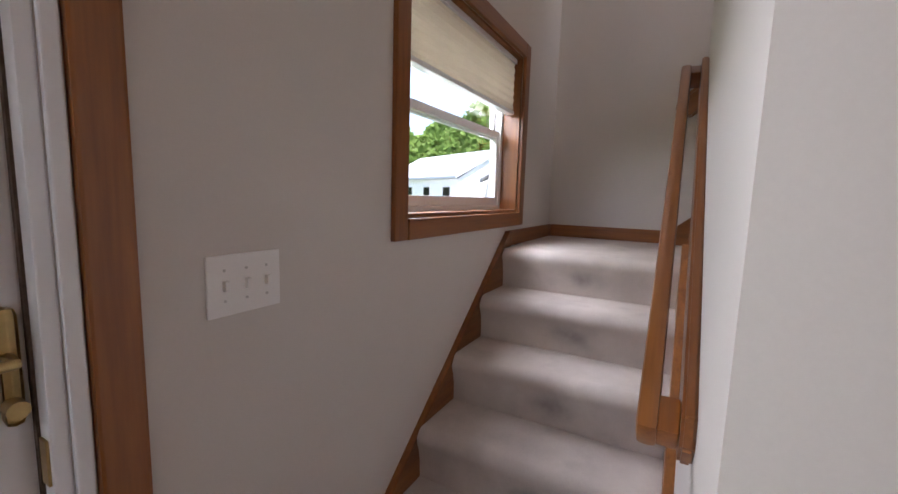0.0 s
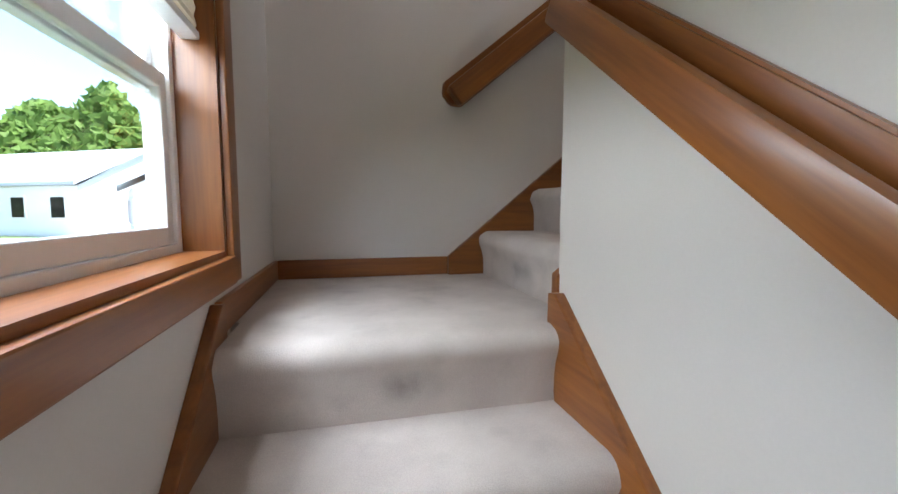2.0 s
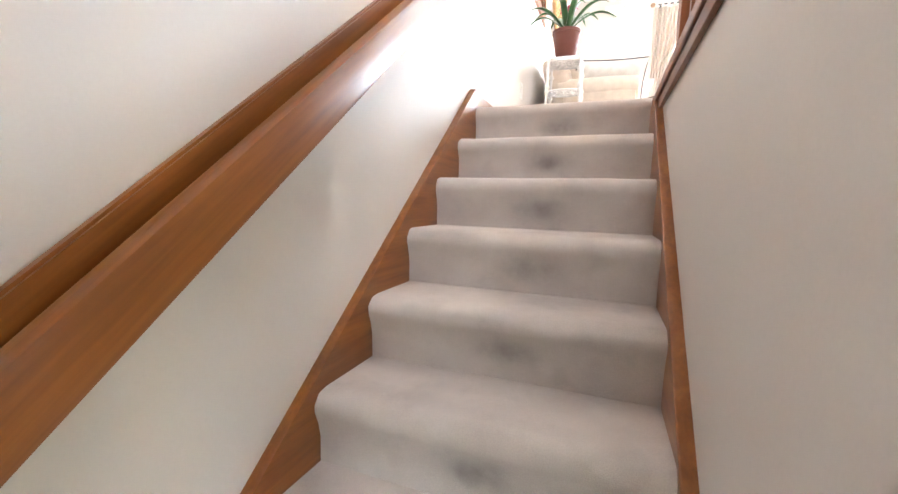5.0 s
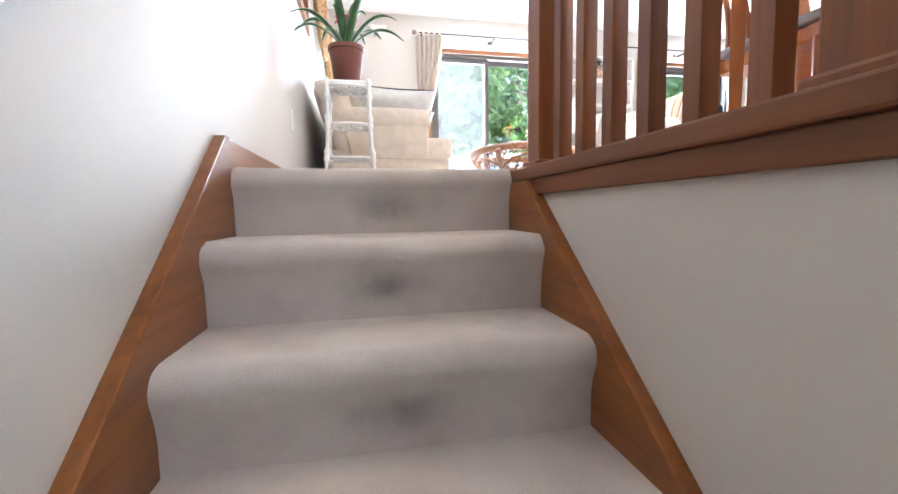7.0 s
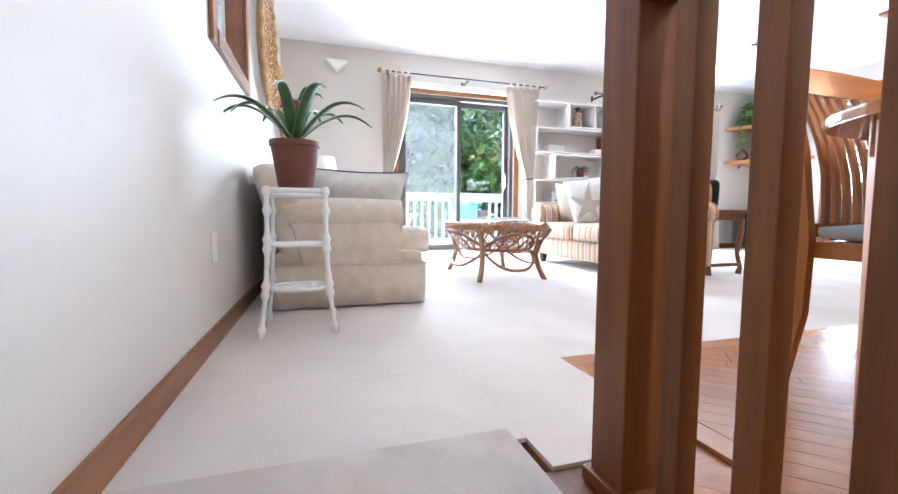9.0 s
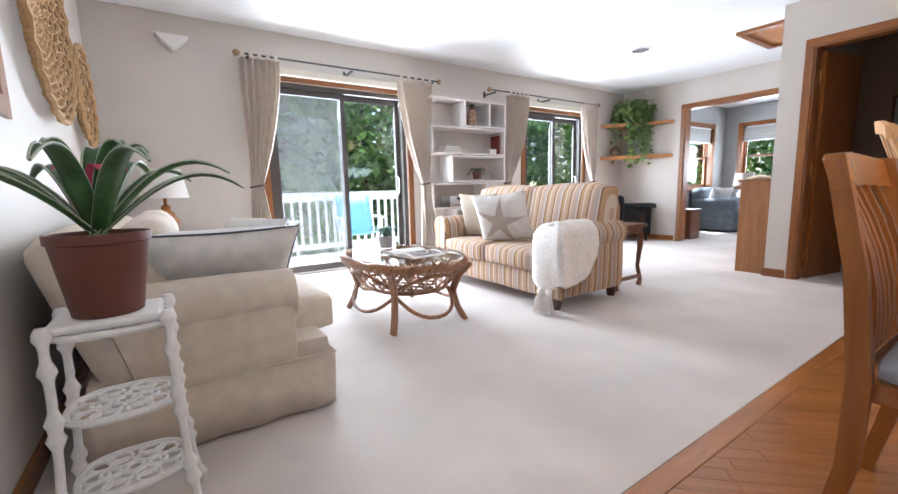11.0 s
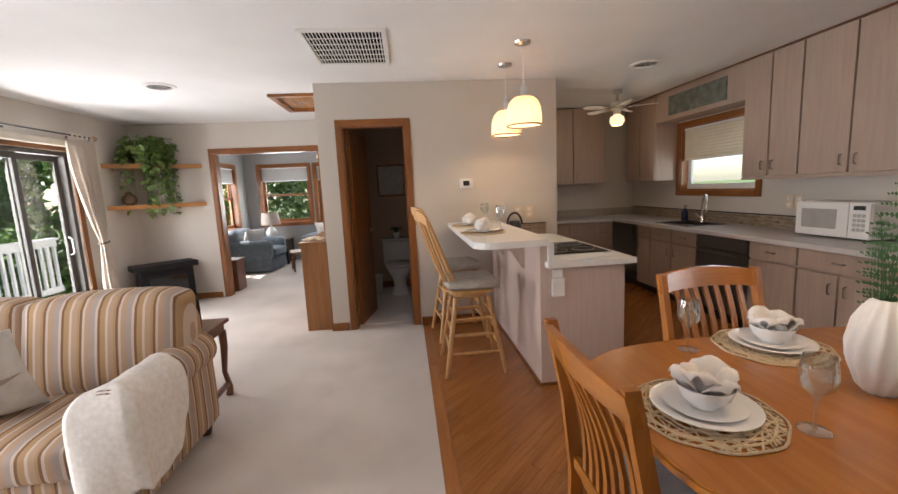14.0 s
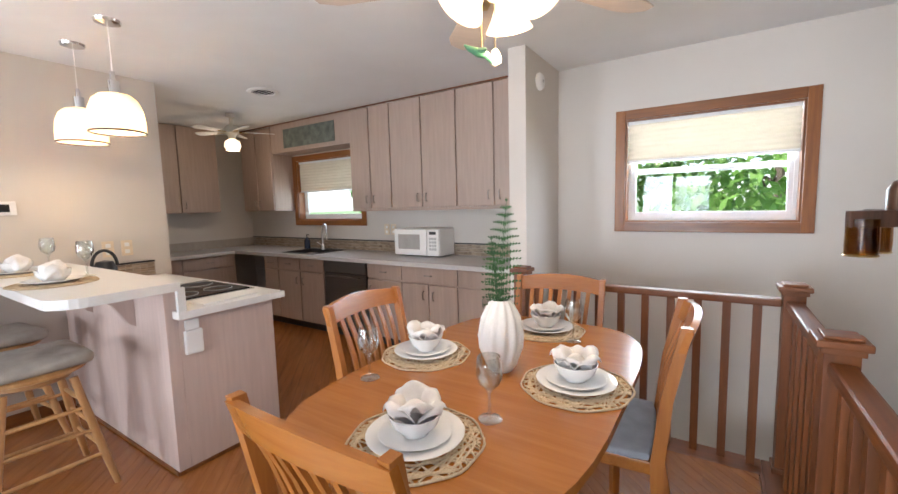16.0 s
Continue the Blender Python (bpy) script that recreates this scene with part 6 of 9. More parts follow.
# ---- dining table and settings ----
def dining_table():
    t = thing("dining_table", "honey maple boat-shaped dining table", "dining table", pose(1.965, -0.535, 0))
    out = []
    A, B = 0.425, 0.765
    for s in range(40):
        a = 2 * math.pi * s / 40
        c, q = math.cos(a), math.sin(a)
        out.append(((A + 0.05) * math.copysign(abs(c) ** 0.42, c) * (1 - 0.05 * abs(q) ** 3), B * math.copysign(abs(q) ** 0.55, q)))
    bm = bmesh.new()
    bm_prism(bm, out, 0.722, 0.75)
    es = [e for e in bm.edges if abs(e.verts[0].co.z - e.verts[1].co.z) < 1e-5]
    bmesh.ops.bevel(bm, geom=es, offset=0.006, segments=2, affect="EDGES")
    part("tabletop", bm, M["honey"], t)
    boxes("apron", [(-0.33, 0.33, -0.60, -0.575, 0.64, 0.722), (-0.33, 0.33, 0.575, 0.60, 0.64, 0.722), (-0.355, -0.33, -0.60, 0.60, 0.64, 0.722), (0.33, 0.355, -0.60, 0.60, 0.64, 0.722)], M["honey"], t, bevel=0.003)
    for sx in (-1, 1):
        for sy in (-1, 1):
            bm = bmesh.new()
            bm_tube(bm, [(sx * 0.33, sy * 0.58, 0.0), (sx * 0.33, sy * 0.58, 0.722)], [0.022, 0.036], seg=4)
            part("leg", bm, M["honey_z"], t)
    return t


dining_table()
M["seat_blue"] = cloth("grey_seat_fabric", (0.34, 0.36, 0.39), (0.42, 0.44, 0.47))


def dining_chair(m):
    """A slat-back chair with a curved crest rail; local: faces +y, back at -y."""
    t = thing("dining_chair", "honey maple slat-back dining chair with grey seat pad", "dining chair", m, group="chairs round the dining table")
    w = 0.225
    prof = [(-0.245, 0.0, 0.030), (-0.205, 0.22, 0.034), (-0.20, 0.44, 0.038), (-0.225, 0.69, 0.034), (-0.280, 0.958, 0.030)]
    for s in (-1, 1):
        bm = bmesh.new()
        prev = None
        for y, z, d in prof:
            f = 1.0 + 0.06 * z
            ring = [bm.verts.new((s * w * f + ox, y + oy, z)) for ox, oy in ((-0.014, -d * 0.6), (0.014, -d * 0.6), (0.014, d * 0.6), (-0.014, d * 0.6))]
            if prev:
                for k in range(4):
                    bm.faces.new((prev[k], prev[(k + 1) % 4], ring[(k + 1) % 4], ring[k]))
            else:
                bm.faces.new(ring)
            prev = ring
        bm.faces.new(prev)
        part("back_post", bm, M["honey_z"], t)
    # crest rail, bowed back, higher in the middle
    bm = bmesh.new()
    n = 14
    prev = None
    for i in range(n + 1):
        u = -1 + 2 * i / n
        x = u * (w * 1.07 + 0.012)
        bow = 0.035 * (1 - u * u)
        zb, zt = 0.872 + 0.012 * (1 - u * u), 0.945 + 0.026 * (1 - u * u)
        yb, yt = -0.265 - bow, -0.288 - bow
        ring = [bm.verts.new(p) for p in ((x, yb - 0.012, zb), (x, yb + 0.012, zb), (x, yt + 0.012, zt), (x, yt - 0.012, zt))]
        if prev:
            for k in range(4):
                bm.faces.new((prev[k], prev[(k + 1) % 4], ring[(k + 1) % 4], ring[k]))
        else:
            bm.faces.new(ring)
        prev = ring
    bm.faces.new(prev)
    part("crest_rail", bm, M["honey"], t)
    for i in range(7):
        u = -0.72 + 1.44 * i / 6
        bow = 0.035 * (1 - u * u)
        bm = bmesh.new()
        prev = None
        for j in range(6):
            f = j / 5
            z = 0.47 + 0.412 * f
            y = -0.205 - 0.062 * f * f - bow * f - 0.015 * math.sin(math.pi * f) * -1
            x = u * w * (0.86 + 0.14 * f)
            ring = [bm.verts.new(p) for p in ((x - 0.011, y - 0.006, z), (x + 0.011, y - 0.006, z), (x + 0.011, y + 0.006, z), (x - 0.011, y + 0.006, z))]
            if prev:
                for k in range(4):
                    bm.faces.new((prev[k], prev[(k + 1) % 4], ring[(k + 1) % 4], ring[k]))
            else:
                bm.faces.new(ring)
            prev = ring
        bm.faces.new(prev)
        part("back_slat", bm, M["honey_z"], t)
    boxes("lower_back_rail", [(-w + 0.012, w - 0.012, -0.216, -0.194, 0.445, 0.485)], M["honey"], t, bevel=0.003)
    boxes("seat_frame", [(-w + 0.014, w - 0.014, -0.19, 0.215, 0.385, 0.435)], M["honey"], t, bevel=0.005)
    bm = bmesh.new()
    soft_box(bm, -w + 0.005, w - 0.005, -0.18, 0.225, 0.435, 0.48, 0.02, 0.008, 2, 6)
    part("seat", bm, M["seat_blue"], t, smooth=True)
    for s in (-1, 1):
        bm = bmesh.new()
        bm_tube(bm, [(s * 0.20, 0.19, 0.0), (s * 0.20, 0.19, 0.39)], [0.017, 0.027], seg=4)
        part("front_leg", bm, M["honey_z"], t)
    return t


ch = dining_chair(pose(1.965, 0.065, 0, 0, 0, 180))
copy_thing(ch, pose(2.42, -0.60, 0, 0, 0, 92))
copy_thing(ch, pose(2.00, -1.185, 0, 0, 0, 3))
copy_thing(ch, pose(1.635, -0.92, 0, 0, 0, -85))

M["china"] = material("white_china", (0.80, 0.79, 0.77), 0.15, vary=0.02, scale=20, bump=0.01)
M["napkin"] = cloth("white_napkin", (0.74, 0.70, 0.67), (0.82, 0.79, 0.76), scale=20, bump=0.4)
M["straw"] = wood("woven_straw", (0.50, 0.37, 0.22), (0.68, 0.54, 0.36), 0.8, 2, 3.0, coat=0.0)
M["clear"] = glass("drinking_glass", 0.0, 1.5, 0.85, 0.12)


def placemat(x, y, z, r=0.185):
    t = thing("placemat", "round woven openwork straw placemat", "placemat", pose(x, y, z, 0, 0, 37 * x), group="placemats")
    rg = random.Random(int(x * 1000) + int(y * 100))
    bm = bmesh.new()
    for k in range(58):
        a, b = rg.uniform(0, 6.28), rg.uniform(1.2, 2.6)
        p, q = Vector((math.cos(a), math.sin(a), 0)) * r * 0.96, Vector((math.cos(a + b), math.sin(a + b), 0)) * r * 0.96
        bm_tube(bm, [p + Vector((0, 0, 0.003)), p.lerp(q, 0.5) * (1.0 + 0.1 * rg.random()) + Vector((0, 0, 0.0045)), q + Vector((0, 0, 0.003))], 0.0026, seg=5)
    part("weave", bm, M["straw"], t, smooth=True)
    for rr in (r * 0.62, r * 0.86, r):
        bm = bmesh.new()
        n = 44
        bm_tube(bm, [(rr * (1 + 0.018 * math.sin(9 * a)) * math.cos(a), rr * (1 + 0.018 * math.sin(9 * a)) * math.sin(a), 0.0035) for a in [2 * math.pi * i / n for i in range(n)]], 0.0038, seg=5, closed=True)
        part("hoop", bm, M["straw"], t, smooth=True)
    return t


def place_setting(x, y, z, turn):
    placemat(x, y, z)
    for nm, lab, pr, dz in (("dinner_plate", "white china dinner plate on a straw placemat", [(0.0, 0.0), (0.075, 0.0), (0.085, 0.004), (0.132, 0.018), (0.135, 0.020), (0.132, 0.022), (0.085, 0.009), (0.0, 0.007)], 0.0075),
                            ("salad_plate", "white china salad plate stacked on a dinner plate", [(0.0, 0.0), (0.055, 0.0), (0.062, 0.004), (0.100, 0.014), (0.102, 0.016), (0.099, 0.017), (0.062, 0.008), (0.0, 0.006)], 0.0155),
                            ("soup_bowl", "white china bowl holding a folded napkin", [(0.0, 0.0), (0.035, 0.0), (0.038, 0.006), (0.062, 0.030), (0.074, 0.062), (0.072, 0.063), (0.058, 0.032), (0.034, 0.010), (0.0, 0.009)], 0.0225)):
        o = thing(nm, lab, nm.split("_")[1], pose(x, y, z + dz), group=nm + "s")
        bm = bmesh.new()
        bm_lathe(bm, pr, 40, cap=False)
        part("dish", bm, M["china"], o, smooth=True)
    nk = thing("napkin", "white cloth napkin folded into a flower", "napkin", pose(x, y, z + 0.045, 0, 0, turn), group="napkins")
    for k in range(6):
        bm = bmesh.new()
        yaw = k * 1.05
        d, s = Vector((math.cos(yaw), math.sin(yaw), 0)), Vector((-math.sin(yaw), math.cos(yaw), 0))
        prev = None
        ln, hi = 0.068 + 0.012 * (k % 2), 0.075 + 0.02 * ((k * 7) % 3) / 2
        for i in range(7):
            u = i / 6
            wd = 0.052 * math.sin(math.pi * (0.22 + 0.70 * u)) + 0.004
            row = []
            for j in range(5):
                v = -1 + j / 2
                p = d * (0.008 + ln * u) + s * (wd * v) + Vector((0, 0, hi * math.sin(u * 2.0) * (1 - 0.22 * v * v) + 0.012 * noise.noise((k * 3.1 + u * 3, v * 2, turn))))
                row.append(bm.verts.new(p))
            if prev:
                for j in range(4):
                    bm.faces.new((prev[j], prev[j + 1], row[j + 1], row[j]))
            prev = row
        o = part("petal", bm, M["napkin"], nk, smooth=True)
        o.modifiers.new("thickness", "SOLIDIFY").thickness = 0.003
    bm = bmesh.new()
    bmesh.ops.create_uvsphere(bm, u_segments=10, v_segments=7, radius=0.034, matrix=Matrix.Translation((0, 0, 0.036)))
    part("heart", bm, M["napkin"], nk, smooth=True)


def wine_glass(x, y, z):
    t = thing("wine_glass", "clear stemmed wine glass", "wine glass", pose(x, y, z), group="wine glasses")
    bm = bmesh.new()
    bm_lathe(bm, [(0.0, 0.0), (0.036, 0.001), (0.034, 0.004), (0.006, 0.010), (0.0045, 0.03), (0.0045, 0.080), (0.012, 0.092), (0.034, 0.115), (0.040, 0.140), (0.037, 0.175), (0.033, 0.195), (0.0315, 0.195), (0.0355, 0.172), (0.0385, 0.140), (0.032, 0.116), (0.010, 0.095), (0.0, 0.093)], 28, cap=False)
    o = part("bowl_and_stem", bm, M["clear"], t, smooth=True)
    o.visible_shadow = False
    return t


for x, y, tr_ in ((1.936, 0.01, 10), (2.297, -0.535, 60), (1.658, -0.54, 100), (1.967, -1.10, 140)):
    place_setting(x, y, 0.7505, tr_)
for x, y in ((2.337, -0.232), (1.812, -0.19), (1.80, -1.0)):
    wine_glass(x, y, 0.7505)
# fluted vase with fern fronds
vz = thing("fluted_vase", "tall white fluted ceramic vase on the dining table", "vase", pose(1.945, -0.545, 0.7505))
bm = bmesh.new()
prof = [(0.040, 0.0), (0.055, 0.02), (0.080, 0.09), (0.084, 0.14), (0.072, 0.21), (0.050, 0.255), (0.036, 0.275), (0.033, 0.275), (0.044, 0.25)]
prev = None
for r, z in prof:
    ring = []
    for k in range(72):
        a = 2 * math.pi * k / 72 + 0.9 * (z - 0.1)
        f = 1 + (0.055 * math.cos(12 * 2 * math.pi * k / 72) if 0.01 < z < 0.27 else 0)
        ring.append(bm.verts.new((r * f * math.cos(a), r * f * math.sin(a), z)))
    if prev:
        for k in range(72):
            bm.faces.new((prev[k], prev[(k + 1) % 72], ring[(k + 1) % 72], ring[k]))
    else:
        bm.faces.new(ring[::-1])
    prev = ring
part("body", bm, M["matte_white"], vz, smooth=True)
fe = thing("fern_frond", "green fern fronds standing in the white vase", "fern", pose(1.945, -0.545, 1.0))


def frond(bm, base, lean, height, size):
    pts = []
    for i in range(19):
        u = i / 18
        p = Vector(base) + Vector((lean[0] * u * u, lean[1] * u * u, height * u))
        pts.append(p)
    bm_tube(bm, pts, [0.0028 * (1 - 0.7 * i / 18) for i in range(19)], seg=5)
    for i in range(3, 19):
        u = i / 18
        ln = size * math.sin(math.pi * (0.12 + 0.88 * u)) ** 0.8 * 0.9 + 0.006
        for s in (-1, 1):
            d = Vector((s * 0.80, s * 0.55, 0.38)).normalized()
            p = pts[i]
            m = d.cross(Vector((0, 0, 1))).normalized()
            for q in range(6):
                f0 = q / 6
                c = p + d * ln * f0 + Vector((0, 0, -0.25 * ln * f0 * f0))
                wd = 0.010 * (1 - f0) + 0.002
                tip = d * ln / 6
                vs = [bm.verts.new(v) for v in (c, c + Vector((0, 0, wd)) + tip * 0.6, c + tip * 1.05, c - Vector((0, 0, wd)) + tip * 0.6)]
                bm.faces.new(vs)


bm = bmesh.new()
frond(bm, (0, 0, -0.12), (-0.03, 0.0, ), 0.52, 0.085)
tagged(part("frond", bm, M["leaf"], fe), "")
bm = bmesh.new()
frond(bm, (0.005, 0.01, -0.10), (0.015, 0.02), 0.36, 0.045)
part("frond", bm, M["leaf"], fe)


# ---- bar and peninsula ----
pen = thing("peninsula", "pink-beige panelled kitchen peninsula with raised bar", "kitchen peninsula")
boxes("body", [(3.60, XB - 0.002, -0.68, -0.14, 0.0, 0.84)], M["penin"], pen, bevel=0.003)
boxes("knee_wall", [(3.60, XB - 0.002, -0.14, -0.08, 0.0, 1.005)], M["penin"], pen, bevel=0.003)
bm = bmesh.new()
out = [(XB - 0.002, -0.115), (3.51, -0.115), (3.44, -0.095)] + [(3.42 + 0.12 * (1 - math.cos(a)), 0.26 + 0.12 * math.sin(a)) for a in [math.pi / 2 * i / 6 for i in range(7)]] + [(XB - 0.002, 0.38)]
bm_prism(bm, out, 1.008, 1.05)
part("bar_top", bm, M["laminate"], pen)
bm = bmesh.new()
bm_prism(bm, [(3.53, -0.115), (XB - 0.002, -0.115), (XB - 0.002, -0.725), (3.53, -0.725)], 0.842, 0.880)
part("worktop", bm, M["laminate"], pen)
boxes("end_riser", [(3.53, 3.555, -0.155, -0.116, 0.880, 1.007)], M["laminate"], pen, bevel=0.003)
boxes("base_trim", [(3.594, 3.600, -0.68, -0.08, 0.0, 0.02), (3.60, XB - 0.016, -0.080, -0.072, 0.0, 0.02)], M["trim"], pen)
for x in (3.98, 4.62):
    bm = bmesh.new()
    bm_prism(bm, [(-0.079, 1.006), (0.20, 1.006), (0.16, 0.975), (0.02, 0.90), (-0.05, 0.78), (-0.079, 0.76)], x - 0.02, x + 0.02)
    bmesh.ops.transform(bm, matrix=Matrix(((0, 0, 1, 0), (1, 0, 0, 0), (0, 1, 0, 0), (0, 0, 0, 1))), verts=bm.verts[:])
    part("bracket", bm, M["penin"], pen)
ck = thing("cooktop", "black glass cooktop with chrome trim in the peninsula worktop", "cooktop", pose(4.08, -0.42, 0.8802))
boxes("trim_ring", [(-0.30, 0.30, -0.26, 0.26, 0.0, 0.008)], M["chrome"], ck, bevel=0.002)
boxes("glass_plate", [(-0.28, 0.28, -0.24, 0.24, 0.008, 0.014)], M["dark_glass"], ck, bevel=0.002)
for ox, oy, r in ((-0.14, -0.11, 0.08), (0.14, -0.11, 0.10), (-0.14, 0.12, 0.10), (0.14, 0.12, 0.08)):
    bm = bmesh.new()
    bm_tube(bm, [(ox + r * math.cos(a), oy + r * math.sin(a), 0.0165) for a in [2 * math.pi * i / 28 for i in range(28)]], 0.0025, seg=5, closed=True)
    part("burner_ring", bm, M["steel"], ck)
cb = thing("cutting_board", "white cutting board beside the cooktop", "cutting board", pose(3.66, -0.42, 0.8802, 0, 0, 6))
boxes("board", [(-0.07, 0.07, -0.17, 0.17, 0, 0.012)], M["white"], cb, bevel=0.004)
ol = thing("outlet", "white outlet box on the peninsula end", "outlet", pose(3.60, -0.20, 0.70))
bm = bmesh.new()
bm_box(bm, -0.028, 0.0, -0.045, 0.045, -0.065, 0.065, bevel=0.010)
part("box", bm, M["white"], ol)
bm = bmesh.new()
bm_box(bm, -0.012, 0.0, -0.035, 0.035, 0.066, 0.12, bevel=0.004)
part("cover", bm, M["white"], ol)

for x in (4.02, 4.68):
    placemat(x, 0.22, 1.0505, 0.17)
    for nm, pr, dz in (("dinner_plate", [(0.0, 0.0), (0.075, 0.0), (0.12, 0.014), (0.118, 0.017), (0.075, 0.006), (0.0, 0.005)], 0.0075), ("soup_bowl", [(0.0, 0.0), (0.04, 0.0), (0.066, 0.03), (0.070, 0.058), (0.066, 0.058), (0.05, 0.02), (0.0, 0.01)], 0.0145)):
        o = thing(nm, "white china on the breakfast bar", nm.split("_")[1], pose(x, 0.22, 1.0505 + dz), group="bar settings")
        bm = bmesh.new()
        bm_lathe(bm, pr, 32, cap=False)
        part("dish", bm, M["china"], o, smooth=True)
    nk = thing("napkin", "loosely folded white napkin on a bar plate", "napkin", pose(x, 0.22, 1.095, 0, 0, 40 * x), group="bar settings")
    bm = bmesh.new()
    soft_box(bm, -0.075, 0.075, -0.04, 0.04, -0.01, 0.05, 0.02, 0.01, x, 9)
    for v in bm.verts:
        v.co += Vector((0, 0, 0.03 * noise.noise(v.co * 22 + Vector((x, 0, 0)))))
    part("cloth", bm, M["napkin"], nk, smooth=True)
    wine_glass(x + 0.14, 0.05, 1.0505)


def bar_stool(m):
    """A spindle-back swivel stool with a tufted cushion; local: faces -y."""
    t = thing("bar_stool", "pale beech spindle-back bar stool with grey tufted cushion", "bar stool", m, group="stools at the breakfast bar")
    feet = [(sx * 0.225, sy * 0.225) for sx in (-1, 1) for sy in (-1, 1)]
    for fx, fy in feet:
        bm = bmesh.new()
        bm_tube(bm, [(fx, fy, 0.0), (fx * 0.85, fy * 0.85, 0.18), (fx * 0.55, fy * 0.55, 0.58)], [0.015, 0.019, 0.018], seg=10)
        part("leg", bm, M["stool_wood"], t, smooth=True)
    for z, f in ((0.17, 0.875), (0.30, 0.77), (0.42, 0.68)):
        for (ax, ay), (bx, by) in ((feet[0], feet[1]), (feet[2], feet[3]), (feet[0], feet[2]), (feet[1], feet[3])):
            k = f if (ax == bx) else f * 0.97
            dz = 0.0 if ax == bx else 0.03
            bm = bmesh.new()
            bm_tube(bm, [(ax * k, ay * k, z + dz), ((ax + bx) / 2 * k, (ay + by) / 2 * k, z + dz), (bx * k, by * k, z + dz)], [0.009, 0.012, 0.009], seg=8)
            part("rung", bm, M["stool_wood"], t, smooth=True)
    bm = bmesh.new()
    bm_lathe(bm, [(0.13, 0.575), (0.15, 0.585), (0.15, 0.605), (0.12, 0.61)], 24)
    part("swivel_plate", bm, M["stool_wood"], t, smooth=True)
    bm = bmesh.new()
    bm_lathe(bm, [(0.0, 0.612), (0.18, 0.612), (0.208, 0.622), (0.212, 0.638), (0.20, 0.648), (0.0, 0.642)], 32, cap=False)
    part("seat", bm, M["stool_wood"], t, smooth=True)
    for k in range(8):
        a = math.pi / 2 + (-0.95 + 1.9 * k / 7)
        bx, by = 0.185 * math.cos(a), 0.185 * math.sin(a)
        tx, ty = 0.235 * math.cos(a) * 0.95, 0.185 + 0.20 - 0.05 * abs(math.cos(a)) * 2
        bm = bmesh.new()
        edge = k in (0, 7)
        bm_tube(bm, [(bx, by, 0.64), ((bx + tx) / 2, (by + ty) / 2 - 0.01, 0.88), (tx, ty, 1.19 - 0.03 * abs(math.cos(a)))], 0.013 if edge else 0.0075, seg=8)
        part("spindle", bm, M["stool_wood"], t, smooth=True)
    bm = bmesh.new()
    prev = None
    for i in range(15):
        u = -1 + 2 * i / 14
        a = math.pi / 2 + u * 1.0
        x, y = 0.235 * math.cos(a), 0.385 - 0.10 * abs(math.cos(a))
        zt = 1.245 - 0.05 * u * u
        ring = [bm.verts.new(p) for p in ((x, y - 0.011, zt - 0.075), (x, y + 0.011, zt - 0.075), (x, y + 0.022, zt), (x, y + 0.002, zt))]
        if prev:
            for k in range(4):
                bm.faces.new((prev[k], prev[(k + 1) % 4], ring[(k + 1) % 4], ring[k]))
        else:
            bm.faces.new(ring)
        prev = ring
    bm.faces.new(prev)
    part("crest", bm, M["stool_wood"], t)
    bm = bmesh.new()
    soft_box(bm, -0.20, 0.20, -0.20, 0.19, 0.648, 0.715, 0.03, 0.010, 6, 12)
    for v in bm.verts:
        if v.co.z > 0.67:
            for qx in (-0.09, 0.09):
                for qy in (-0.09, 0.09):
                    v.co.z -= 0.018 * math.exp(-((v.co.x - qx) ** 2 + (v.co.y - qy) ** 2) / 0.0012)
    part("seat_cushion", bm, M["cush"], t, "grey tufted tie-on cushion", smooth=True)
    return t


M["cush"] = cloth("grey_taupe_cushion", (0.36, 0.33, 0.29), (0.42, 0.39, 0.35))
stl = bar_stool(pose(4.065, 0.335, 0))
copy_thing(stl, pose(4.80, 0.345, 0, 0, 0, 6))


